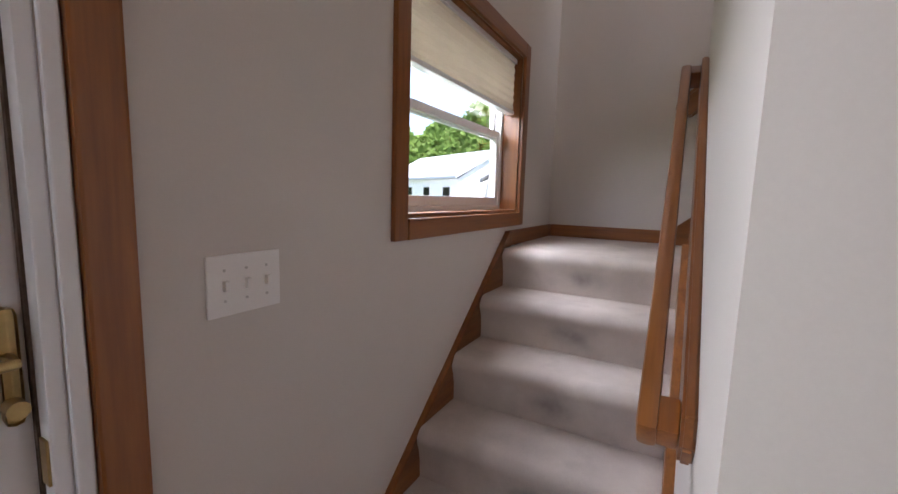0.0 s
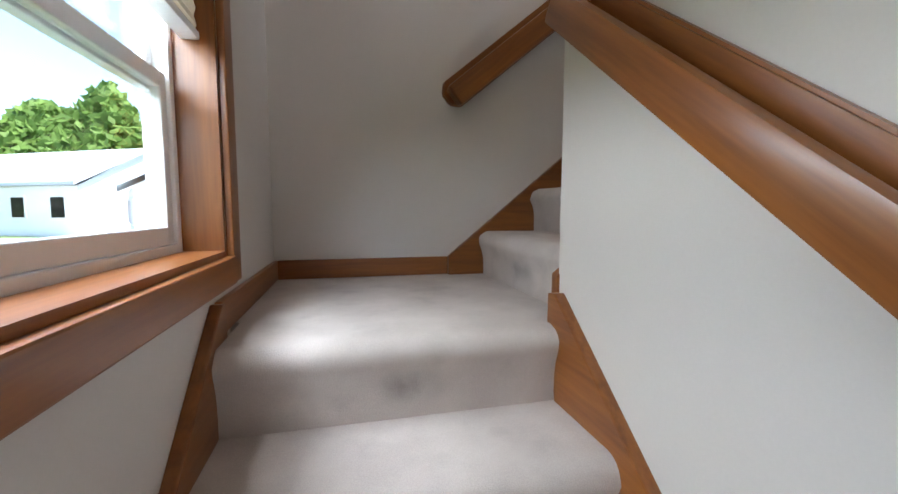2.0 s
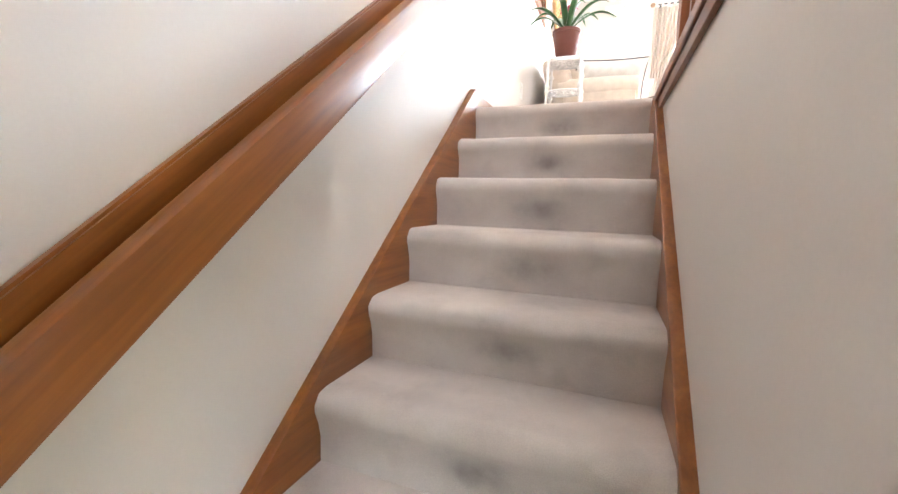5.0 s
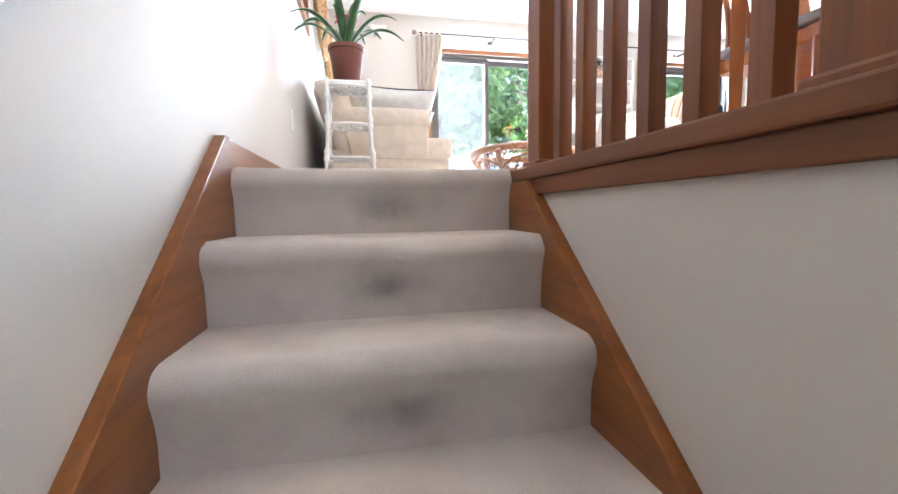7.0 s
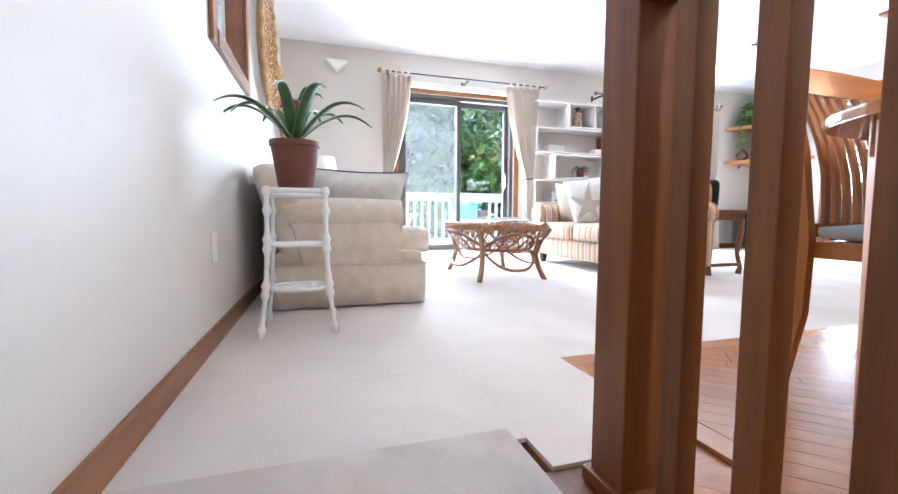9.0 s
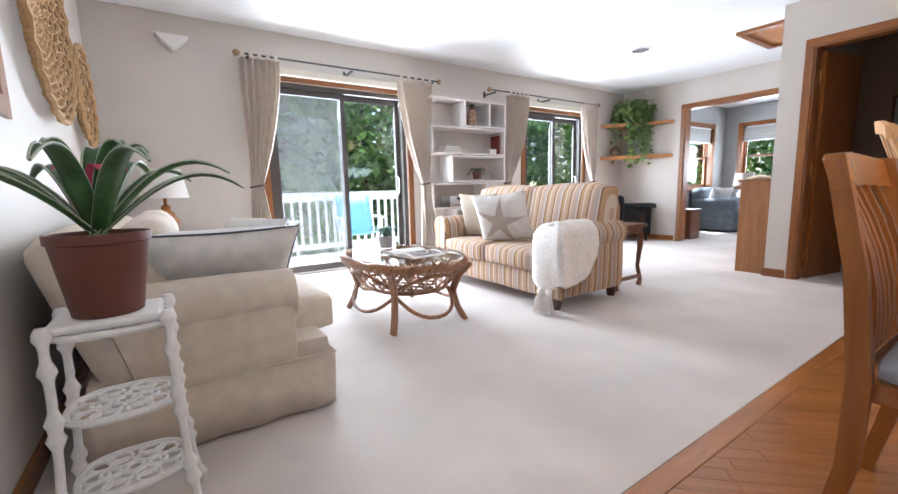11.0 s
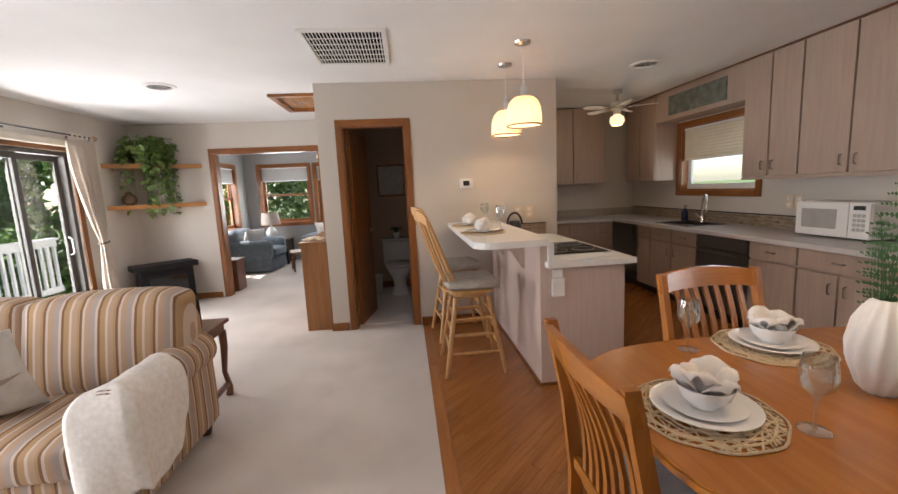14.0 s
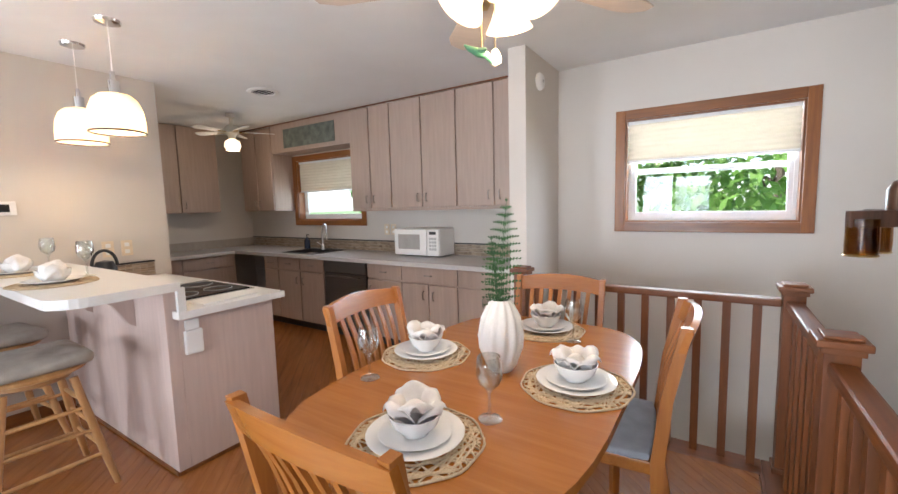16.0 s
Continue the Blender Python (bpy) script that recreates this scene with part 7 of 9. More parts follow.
# pendants over the bar
M["pend_glass"] = translucent("lit_frosted_glass", (0.94, 0.82, 0.66), 0.6, 0.4)
M["bulb"] = glow("warm_bulb", (1.0, 0.78, 0.5), 5.0)
M["fan_glass"] = glow("lit_fan_shade", (1.0, 0.75, 0.46), 0.55)
for x, y, drop in ((4.10, -0.14, 0.615), (4.65, -0.14, 0.615)):
    t = thing("pendant_lamp", "lit bell-shaped glass pendant with a chrome cap", "pendant lamp", pose(x, y, ZC), group="pendants over the bar")
    bm = bmesh.new()
    bm_lathe(bm, [(0.0, 0.0), (0.065, 0.0), (0.060, -0.014), (0.02, -0.026), (0.0, -0.026)], 24, cap=False)
    part("canopy", bm, M["chrome"], t, smooth=True)
    bm = bmesh.new()
    bm_tube(bm, [(0, 0, -0.02), (0, 0, -0.285)], 0.0025, seg=6)
    part("cord", bm, M["white"], t)
    bm = bmesh.new()
    bm_lathe(bm, [(0.0, -0.265), (0.012, -0.270), (0.012, -0.315), (0.028, -0.320), (0.028, -0.400), (0.0, -0.405)], 18, cap=False)
    part("socket_cap", bm, M["chrome"], t, smooth=True)
    bm = bmesh.new()
    bm_lathe(bm, [(0.029, -0.385), (0.075, -0.397), (0.105, -0.425), (0.124, -0.475), (0.132, -0.545), (0.131, -0.600), (0.128, -0.600), (0.129, -0.545), (0.121, -0.478), (0.102, -0.429), (0.073, -0.402), (0.029, -0.391)], 32, cap=False)
    part("shade", bm, M["pend_glass"], t, "glowing cream glass shade", smooth=True)
    bm = bmesh.new()
    bm_tube(bm, [(0.130 * math.cos(a), 0.130 * math.sin(a), -0.601) for a in [2 * math.pi * i / 36 for i in range(36)]], 0.0055, seg=6, closed=True)
    part("rim_band", bm, M["bronze_frame"], t, smooth=True)
    bm = bmesh.new()
    bmesh.ops.create_uvsphere(bm, u_segments=14, v_segments=10, radius=0.032, matrix=Matrix.Translation((0, 0, -0.495)))
    part("bulb", bm, M["bulb"], t, smooth=True)
    la = bpy.data.lights.new("pendant_light", "POINT")
    la.energy, la.color, la.shadow_soft_size = 2.0, (1.0, 0.72, 0.44), 0.034
    o = new("pendant_light", la)
    o.location = (x, y, ZC - 0.555)


def ceiling_fan(x, y, label, blade_mat, drop, scale, lamp, fobs):
    t = thing("ceiling_fan", label, "ceiling fan", pose(x, y, ZC, 0, 0, 24))
    s = scale
    bm = bmesh.new()
    bm_lathe(bm, [(0.0, 0.0), (0.07 * s, 0.0), (0.065 * s, -0.035), (0.018, -0.05), (0.018, -drop), (0.07 * s, -drop - 0.01), (0.10 * s, -drop - 0.04), (0.10 * s, -drop - 0.085), (0.06 * s, -drop - 0.11), (0.05 * s, -drop - 0.15), (0.0, -drop - 0.15)], 28, cap=False)
    part("motor", bm, M["fan_white"], t, smooth=True)
    for k in range(5):
        a = 2 * math.pi * k / 5
        bm = bmesh.new()
        out = [(0.16 * s, -0.05 * s), (0.50 * s, -0.068 * s), (0.56 * s, -0.05 * s), (0.58 * s, 0.0), (0.56 * s, 0.05 * s), (0.50 * s, 0.068 * s), (0.16 * s, 0.05 * s)]
        bm_prism(bm, out, -0.003, 0.003, Matrix.Translation((0, 0, -drop - 0.075)) @ Matrix.Rotation(a, 4, "Z") @ Matrix.Rotation(radians(11), 4, "X"))
        bl_ = part("blade", bm, blade_mat, t)
        bm = bmesh.new()
        bm_box(bm, 0.08 * s, 0.22 * s, -0.016, 0.016, -0.010, -0.004, bevel=0.002, m=Matrix.Translation((0, 0, -drop - 0.075)) @ Matrix.Rotation(a, 4, "Z"))
        part("blade_arm", bm, M["brass"], bl_)
    if fobs == "one":
        bm = bmesh.new()
        bm_lathe(bm, [(0.03, -drop - 0.15), (0.075, -drop - 0.18), (0.085, -drop - 0.23), (0.06, -drop - 0.275), (0.0, -drop - 0.28)], 22, cap=False)
        part("light_shade", bm, M["fan_glass"], t, "glowing glass shade", smooth=True)
    else:
        for k in range(3):
            a = 2 * math.pi * k / 3 + 0.4
            cx, cy = 0.085 * math.cos(a), 0.085 * math.sin(a)
            bm = bmesh.new()
            bm_lathe(bm, [(0.026, 0.0), (0.040, -0.022), (0.057, -0.068), (0.084, -0.112), (0.080, -0.112), (0.053, -0.068), (0.036, -0.024)], 22, cap=False)
            bmesh.ops.transform(bm, matrix=Matrix.Translation((cx, cy, -drop - 0.11)) @ Matrix.Rotation(a, 4, "Z") @ Matrix.Rotation(radians(-34), 4, "Y"), verts=bm.verts[:])
            part("light_shade", bm, M["fan_glass"], t, "glowing tulip glass shade", smooth=True)
    return t, drop


M["fan_white"] = material("fan_cream", (0.70, 0.66, 0.58), 0.4, vary=0.04, scale=10)
M["blade_pale"] = material("pale_blade", (0.52, 0.44, 0.37), 0.5, vary=0.08, scale=8, stretch=(1, 10, 1))
f1, d1 = ceiling_fan(1.875, -0.45, "cream ceiling fan with three lit tulip shades", M["blade_pale"], 0.225, 1.18, 1, "two")
f2, d2 = ceiling_fan(5.75, -1.75, "small white kitchen ceiling fan with a lit globe", M["white"], 0.12, 0.75, 1, "one")
for (x, y, z, e) in ((1.875, -0.45, ZC - 0.565, 5.0), (5.75, -1.75, ZC - 0.46, 1.5)):
    la = bpy.data.lights.new("fan_light", "POINT")
    la.energy, la.color, la.shadow_soft_size = e, (1.0, 0.74, 0.47), 0.06
    o = new("fan_light", la)
    o.location = (x, y, z)
M["jade"] = material("jade_green_resin", (0.10, 0.26, 0.14), 0.3, vary=0.25, scale=30)
M["ivory"] = material("ivory_resin", (0.72, 0.60, 0.44), 0.4, vary=0.08, scale=30)
bm = bmesh.new()
bm_tube(bm, [(0.07, 0.02, -0.365), (0.07, 0.02, -0.545)], 0.0018, seg=5)
bm_tube(bm, [(0.03, -0.06, -0.365), (0.03, -0.06, -0.525)], 0.0018, seg=5)
part("pull_chain", bm, M["brass"], f1)
bm = bmesh.new()
bm_tube(bm, [(0.035, 0.0, -0.590), (0.055, 0.01, -0.565), (0.08, 0.03, -0.560), (0.11, 0.045, -0.550), (0.125, 0.05, -0.540)], [0.003, 0.012, 0.016, 0.009, 0.003], seg=8)
bm_tube(bm, [(0.085, 0.03, -0.555), (0.06, 0.06, -0.565), (0.05, 0.08, -0.570)], [0.008, 0.010, 0.002], seg=6)
part("bird_pull", bm, M["jade"], f1, "green bird-shaped chain pull", smooth=True)
bm = bmesh.new()
bm_lathe(bm, [(0.0, -0.520), (0.012, -0.525), (0.022, -0.550), (0.020, -0.570), (0.0, -0.580)], 14, (0.03, -0.06, 0), cap=False)
part("ivory_pull", bm, M["ivory"], f1, "ivory drop-shaped chain pull", smooth=True)


# ---- kitchen cabinets ----
def pull(parent, x, y, z, vertical, face="y"):
    bm = bmesh.new()
    h = 0.038
    a, b = ((0, 0, -h), (0, 0, h)) if vertical else ((-h, 0, 0), (h, 0, 0))
    pts = [Vector(a), Vector(a) * 0.85 + Vector((0, 0.022, 0)), Vector(b) * 0.85 + Vector((0, 0.022, 0)), Vector(b)]
    if face == "x":
        pts = [Vector((-p.y, p.x, p.z)) for p in pts]
    bm_tube(bm, [p + Vector((x, y, z)) for p in pts], 0.005, seg=6)
    part("handle", bm, M["pewter"], parent, "pewter bar pull", smooth=True)


M["pewter"] = material("pewter", (0.30, 0.27, 0.24), 0.4, 1.0, vary=0.1)


def cabinet_y(x0, x1, z0, z1, yf, depth, doors, label, drawers=0, group="kitchen cabinets", handles="low"):
    """A cabinet that faces +y, with slab doors and drawers proud of the carcase."""
    t = thing("kitchen_cabinet", label, "cabinet", group=group)
    boxes("body", [(x0 + 0.001, x1 - 0.001, yf - depth, yf - 0.02, z0, z1)], M["cab"], t)
    g = 0.008
    zt = z1 - g
    if drawers:
        zd = z1 - 0.155
        n = drawers
        w = (x1 - x0) / n
        for i in range(n):
            d = boxes("drawer_front", [(x0 + w * i + g, x0 + w * (i + 1) - g, yf - 0.02, yf, zd + g, z1 - g)], M["cab"], t, bevel=0.004)
            pull(d, x0 + w * (i + 0.5), yf, (zd + z1) / 2, False)
        zt = zd - g
    if doors:
        w = (x1 - x0) / doors
        for i in range(doors):
            a, b = x0 + w * i + g, x0 + w * (i + 1) - g
            d = boxes("door", [(a, b, yf - 0.02, yf, z0 + g, zt)], M["cab"], t, bevel=0.004)
            hx = (b - 0.045 if i % 2 == 0 else a + 0.045) if doors > 1 else b - 0.045
            pull(d, hx, yf, z0 + 0.10 if handles == "low" else zt - 0.10, True)
    return t


UF = -2.40
for x0, x1, n in ((2.505, 3.275, 2), (3.275, 4.06, 2), (4.06, 4.63, 2)):
    cabinet_y(x0, x1, 1.37, ZC - 0.012, UF, 0.318, n, "tall taupe laminate wall cabinet with slab doors", group="kitchen wall cabinets")
cabinet_y(6.03, 6.70, 1.37, ZC - 0.012, UF, 0.318, 2, "taupe corner wall cabinet", group="kitchen wall cabinets")
sf = thing("soffit_panel", "taupe soffit over the sink window with a dark print", "soffit", kind="structure")
boxes("board", [(4.63, 6.03, -2.70, UF - 0.02, 2.09, ZC - 0.005)], M["cab"], sf)
boxes("framed_print", [(4.87, 5.775, UF - 0.02, UF - 0.008, 2.137, 2.362)], M["print_slate"], sf, bevel=0.002)
boxes("crown", [(2.54, 6.72, UF - 0.001, UF + 0.006, ZC - 0.014, ZC - 0.001)], M["mid_wood"], sf)
boxes("light_rail", [(2.505, 4.63, UF - 0.03, UF - 0.004, 1.345, 1.369)], M["cab"], sf)
BF = -2.115
for x0, x1, n, dr in ((2.505, 3.112, 2, 1), (3.112, 3.732, 2, 1), (3.732, 4.177, 1, 1), (4.817, 5.62, 2, 2), (5.62, 5.90, 1, 1)):
    cabinet_y(x0, x1, 0.10, 0.838, BF, 0.58, n, "taupe laminate base cabinet with drawer", dr, "kitchen base cabinets", "high")
dw = thing("dishwasher", "dark stainless dishwasher under the worktop", "dishwasher")
boxes("body", [(4.187, 4.807, -2.69, BF - 0.02, 0.10, 0.838)], M["black"], dw)
boxes("door", [(4.19, 4.804, BF - 0.02, BF + 0.004, 0.12, 0.70)], M["slate_steel"], dw, bevel=0.004)
boxes("control_panel", [(4.19, 4.804, BF - 0.02, BF + 0.008, 0.71, 0.832)], M["slate_steel"], dw, bevel=0.004)
bm = bmesh.new()
bm_tube(bm, [(4.26, BF + 0.006, 0.675), (4.26, BF + 0.035, 0.675), (4.735, BF + 0.035, 0.675), (4.735, BF + 0.006, 0.675)], 0.008, seg=7)
part("handle", bm, M["slate_steel"], dw, smooth=True)
tagged(boxes("toe_kick", [(2.54, 6.45, -2.69, BF - 0.09, 0.0, 0.10), (6.51, 7.04, BF - 0.09, -0.80, 0.0, 0.10)], M["black"]), "dark recessed toe kick", "toe kick", kind="structure")
# east run
for y0, y1, n in ((-1.62, -0.80, 2), (-2.10, -1.62, 1)):
    t = thing("kitchen_cabinet", "taupe wall cabinet on the end wall", "cabinet", group="kitchen wall cabinets")
    boxes("body", [(6.75, 7.045, y0 + 0.001, y1 - 0.001, 1.37, ZC - 0.012)], M["cab"], t)
    w = (y1 - y0) / n
    for i in range(n):
        d = boxes("door", [(6.73, 6.75, y0 + w * i + 0.008, y0 + w * (i + 1) - 0.008, 1.378, ZC - 0.02)], M["cab"], t, bevel=0.004)
        pull(d, 6.73, y0 + w * i + (w - 0.05 if i == 0 else 0.05), 1.47, True, "x")
for y0, y1, n in ((-1.45, -0.80, 1), (-2.09, -1.45, 1)):
    t = thing("kitchen_cabinet", "taupe base cabinet on the end wall", "cabinet", group="kitchen base cabinets")
    boxes("body", [(6.49, 7.045, y0 + 0.001, y1 - 0.001, 0.10, 0.838)], M["cab"], t)
    d = boxes("drawer_front", [(6.47, 6.49, y0 + 0.008, y1 - 0.008, 0.69, 0.83)], M["cab"], t, bevel=0.004)
    pull(d, 6.47, (y0 + y1) / 2, 0.76, False, "x")
    d = boxes("door", [(6.47, 6.49, y0 + 0.008, y1 - 0.008, 0.108, 0.675)], M["cab"], t, bevel=0.004)
    pull(d, 6.47, y1 - 0.06, 0.60, True, "x")
wk = thing("kitchen_worktop", "pale laminate L-shaped kitchen worktop", "worktop")
M["worktop"] = material("grey_laminate", (0.56, 0.54, 0.53), 0.25, vary=0.06, scale=60, bump=0.02)
boxes("long_run", [(2.54, 5.04, -2.715, -2.07, 0.84, 0.878), (5.60, 7.045, -2.715, -2.07, 0.84, 0.878), (5.04, 5.60, -2.715, -2.60, 0.84, 0.878), (5.04, 5.60, -2.17, -2.07, 0.84, 0.878)], M["worktop"], wk)
boxes("short_run", [(6.43, 7.045, -2.07, -0.80, 0.84, 0.878)], M["worktop"], wk)
snk = thing("kitchen_sink", "dark composite sink under the kitchen window", "sink", pose(5.32, -2.385, 0.878))
boxes("rim", [(-0.285, 0.285, -0.22, -0.19, 0, 0.008), (-0.285, 0.285, 0.19, 0.22, 0, 0.008), (-0.285, -0.255, -0.19, 0.19, 0, 0.008), (0.255, 0.285, -0.19, 0.19, 0, 0.008)], M["black"], snk, bevel=0.003)
boxes("basin", [(-0.27, 0.27, -0.20, 0.20, -0.18, -0.17), (-0.27, -0.26, -0.20, 0.20, -0.17, 0.0), (0.26, 0.27, -0.20, 0.20, -0.17, 0.0), (-0.26, 0.26, -0.20, -0.19, -0.17, 0.0), (-0.26, 0.26, 0.19, 0.20, -0.17, 0.0)], M["black"], snk)
fa = thing("faucet", "chrome gooseneck kitchen faucet", "faucet", pose(5.32, -2.55, 0.886))
bm = bmesh.new()
bm_tube(bm, [(0, 0, 0), (0, 0, 0.20)] + [(-0.16 * 0.5 * (1 - math.cos(a)) * 1.2, 0.05 * (1 - math.cos(a)), 0.20 + 0.11 * math.sin(a)) for a in [math.pi * i / 8 for i in range(1, 9)]] + [(-0.19, 0.10, 0.13)], 0.013, seg=10)
part("spout", bm, M["chrome"], fa, smooth=True)
bm = bmesh.new()
bm_lathe(bm, [(0.03, 0), (0.028, 0.03), (0.02, 0.07)], 16)
bm_tube(bm, [(0.02, 0.0, 0.05), (0.09, 0.02, 0.09)], 0.007, seg=7)
part("lever", bm, M["chrome"], fa, smooth=True)
so_ = thing("soap_bottle", "dark blue soap bottle with pump by the sink", "bottle", pose(5.62, -2.55, 0.8785))
bm = bmesh.new()
bm_lathe(bm, [(0.036, 0), (0.038, 0.01), (0.036, 0.11), (0.014, 0.135), (0.014, 0.15)], 18)
part("body", bm, material("navy_plastic", (0.02, 0.03, 0.06), 0.25), so_, smooth=True)
bm = bmesh.new()
bm_tube(bm, [(0, 0, 0.15), (0, 0, 0.185), (-0.04, 0, 0.18)], 0.006, seg=7)
part("pump", bm, M["black"], so_, smooth=True)
mw = thing("microwave", "white countertop microwave oven", "microwave", pose(3.79, -2.595, 0.8785, 0, 0, 0))
bm = bmesh.new()
bm_box(bm, -0.28, 0.28, -0.115, 0.15, 0.012, 0.28, bevel=0.010)
part("body", bm, M["white"], mw)
d = boxes("door", [(-0.13, 0.275, 0.150, 0.168, 0.018, 0.274)], M["white"], mw, bevel=0.005)
boxes("door_window", [(-0.05, 0.225, 0.1675, 0.170, 0.075, 0.225)], material("microwave_screen", (0.40, 0.38, 0.36), 0.2), d, bevel=0.001)
cp = boxes("control_panel", [(-0.275, -0.135, 0.150, 0.166, 0.018, 0.274)], M["white"], mw, bevel=0.005)
boxes("display", [(-0.245, -0.165, 0.1655, 0.168, 0.225, 0.255)], M["black"], cp)
for i in range(4):
    for j in range(3):
        boxes("button", [(-0.248 + 0.030 * j, -0.224 + 0.030 * j, 0.1655, 0.168, 0.07 + 0.034 * i, 0.094 + 0.034 * i)], M["silver_plastic"], cp)
kg = thing("coffee_maker", "black single-cup coffee maker on the end worktop", "coffee maker", pose(6.72, -1.15, 0.8785, 0, 0, 20))
bm = bmesh.new()
bm_box(bm, -0.13, 0.13, -0.10, 0.10, 0, 0.03, bevel=0.010)
bm_box(bm, -0.01, 0.13, -0.10, 0.10, 0.03, 0.30, bevel=0.02)
bm_box(bm, -0.12, 0.0, -0.09, 0.09, 0.20, 0.30, bevel=0.03)
part("body", bm, M["black"], kg, smooth=True)
kt = thing("kettle", "black kettle with loop handle on the bar end", "kettle", pose(4.98, -0.28, 0.8805))
bm = bmesh.new()
bm_lathe(bm, [(0.075, 0), (0.08, 0.02), (0.07, 0.12), (0.05, 0.165), (0.0, 0.175)], 20, cap=False)
part("body", bm, M["black"], kt, smooth=True)
bm = bmesh.new()
bm_tube(bm, [(0.0, 0.075 * math.cos(a), 0.13 + 0.115 * math.sin(a)) for a in [math.pi * q / 14 for q in range(15)]], 0.011, seg=8)
part("handle", bm, M["black"], kt, smooth=True)
# mosaic splashback: small stone tiles in rows under a dark pencil line
M["mosaic"] = wood("mosaic_stone", (0.16, 0.10, 0.06), (0.46, 0.38, 0.29), 0.4, 0, 3.0)
M["grout"] = material("grout", (0.40, 0.35, 0.30), 0.9)
sb = thing("splashback", "mixed brown mosaic tile splashback band", "splashback", kind="structure")
boxes("grout_bed", [(2.54, 7.045, -2.7195, -2.716, 0.879, 0.99), (7.046, 7.0495, -2.716, -0.80, 0.879, 0.99)], M["grout"], sb)
boxes("pencil_liner", [(2.54, 7.045, -2.7195, -2.706, 0.992, 1.004)], M["black"], sb, bevel=0.002)
tb = bmesh.new()
bm_box(tb, -0.023, 0.023, 0.0, 0.004, -0.0155, 0.0155)
tile0 = part("tile", tb, M["mosaic"], sb, at=pose(2.58, -2.716, 0.898))
for r in range(3):
    for k in range(88):
        x = 2.58 + 0.0505 * k + (0.025 if r % 2 else 0)
        if (r or k) and x < 7.02:
            o = new("tile", tile0.data)
            o.parent, o.matrix_basis = sb, pose(x, -2.716, 0.898 + 0.036 * r)
boxes("grout_bed", [(XB - 0.0045, XB - 0.001, -0.66, -0.145, 0.882, 0.99)], M["grout"], sb)
boxes("pencil_liner", [(XB - 0.014, XB - 0.001, -0.66, -0.145, 0.992, 1.004)], M["black"], sb, bevel=0.002)
for r in range(3):
    for k in range(10):
        o = new("tile", tile0.data)
        o.parent, o.matrix_basis = sb, pose(XB - 0.0045, -0.175 - 0.0505 * k, 0.900 + 0.036 * r, 0, 0, 90)
for x, z, n in ((4.42, 1.13, 2), ):
    for i in range(n):
        t = thing("outlet_plate", "ivory outlet plate on the kitchen wall", "outlet", pose(x - 0.10 * i, -2.72, z))
        boxes("cover", [(-0.037, 0.037, 0.0, 0.006, -0.06, 0.06)], M["ivory"], t, bevel=0.002)
        for z0_ in (-0.042, 0.012):
            boxes("socket", [(-0.016, 0.016, 0.006, 0.009, z0_, z0_ + 0.03)], M["white"], t, bevel=0.001)
for y in (-0.36, -0.48):
    t = thing("outlet_plate", "ivory outlet plate above the bar", "outlet", pose(XB, y, 1.12, 0, 0, 90))
    boxes("cover", [(-0.037, 0.037, 0.0, 0.006, -0.06, 0.06)], M["ivory"], t, bevel=0.002)
    for z0_ in (-0.042, 0.012):
        boxes("socket", [(-0.016, 0.016, 0.006, 0.009, z0_, z0_ + 0.03)], M["white"], t, bevel=0.001)
th_ = thing("thermostat", "white thermostat with a dark display", "thermostat", pose(XB, 0.17, 1.44, 0, 0, 90))
bm = bmesh.new()
bm_box(bm, -0.065, 0.065, 0.0, 0.024, -0.045, 0.045, bevel=0.005)
part("body", bm, M["white"], th_)
boxes("display", [(-0.032, 0.032, 0.024, 0.0255, -0.024, 0.026)], M["dark_glass"], th_)
sd = thing("smoke_detector", "round white smoke detector on the partition", "smoke detector", pose(2.375, -2.10, 2.255, 0, -90, 0))
bm = bmesh.new()
bm_lathe(bm, [(0.0, 0.0), (0.06, 0.0), (0.062, 0.012), (0.05, 0.03), (0.03, 0.035), (0.0, 0.035)], 28, cap=False)
part("body", bm, M["white"], sd, smooth=True)
bm = bmesh.new()
bm_lathe(bm, [(0.012, 0.0352), (0.012, 0.038), (0.0, 0.038)], 12, cap=False)
part("button", bm, M["silver_plastic"], sd)

t = thing("outlet_plate", "white outlet plate low on the wall under the bar", "outlet", pose(XB, 0.11, 0.33, 0, 0, 90))
boxes("cover", [(-0.036, 0.036, 0.0, 0.006, -0.058, 0.058)], M["white"], t, bevel=0.002)
for z0_ in (-0.042, 0.012):
    boxes("socket", [(-0.016, 0.016, 0.006, 0.009, z0_, z0_ + 0.03)], M["ivory"], t, bevel=0.001)
tpr = thing("toilet_roll", "white paper roll on a chrome holder in the half bath", "toilet paper", pose(5.90, 1.40, 0.62))
bm = bmesh.new()
bm_tube(bm, [(-0.05, 0, 0), (0.05, 0, 0)], 0.052, seg=20)
part("paper", bm, M["white"], tpr, smooth=True)
bm = bmesh.new()
bm_tube(bm, [(-0.07, 0.08, 0), (-0.07, 0, 0), (0.07, 0, 0), (0.07, 0.08, 0)], 0.007, seg=8)
part("holder", bm, M["chrome"], tpr, smooth=True)

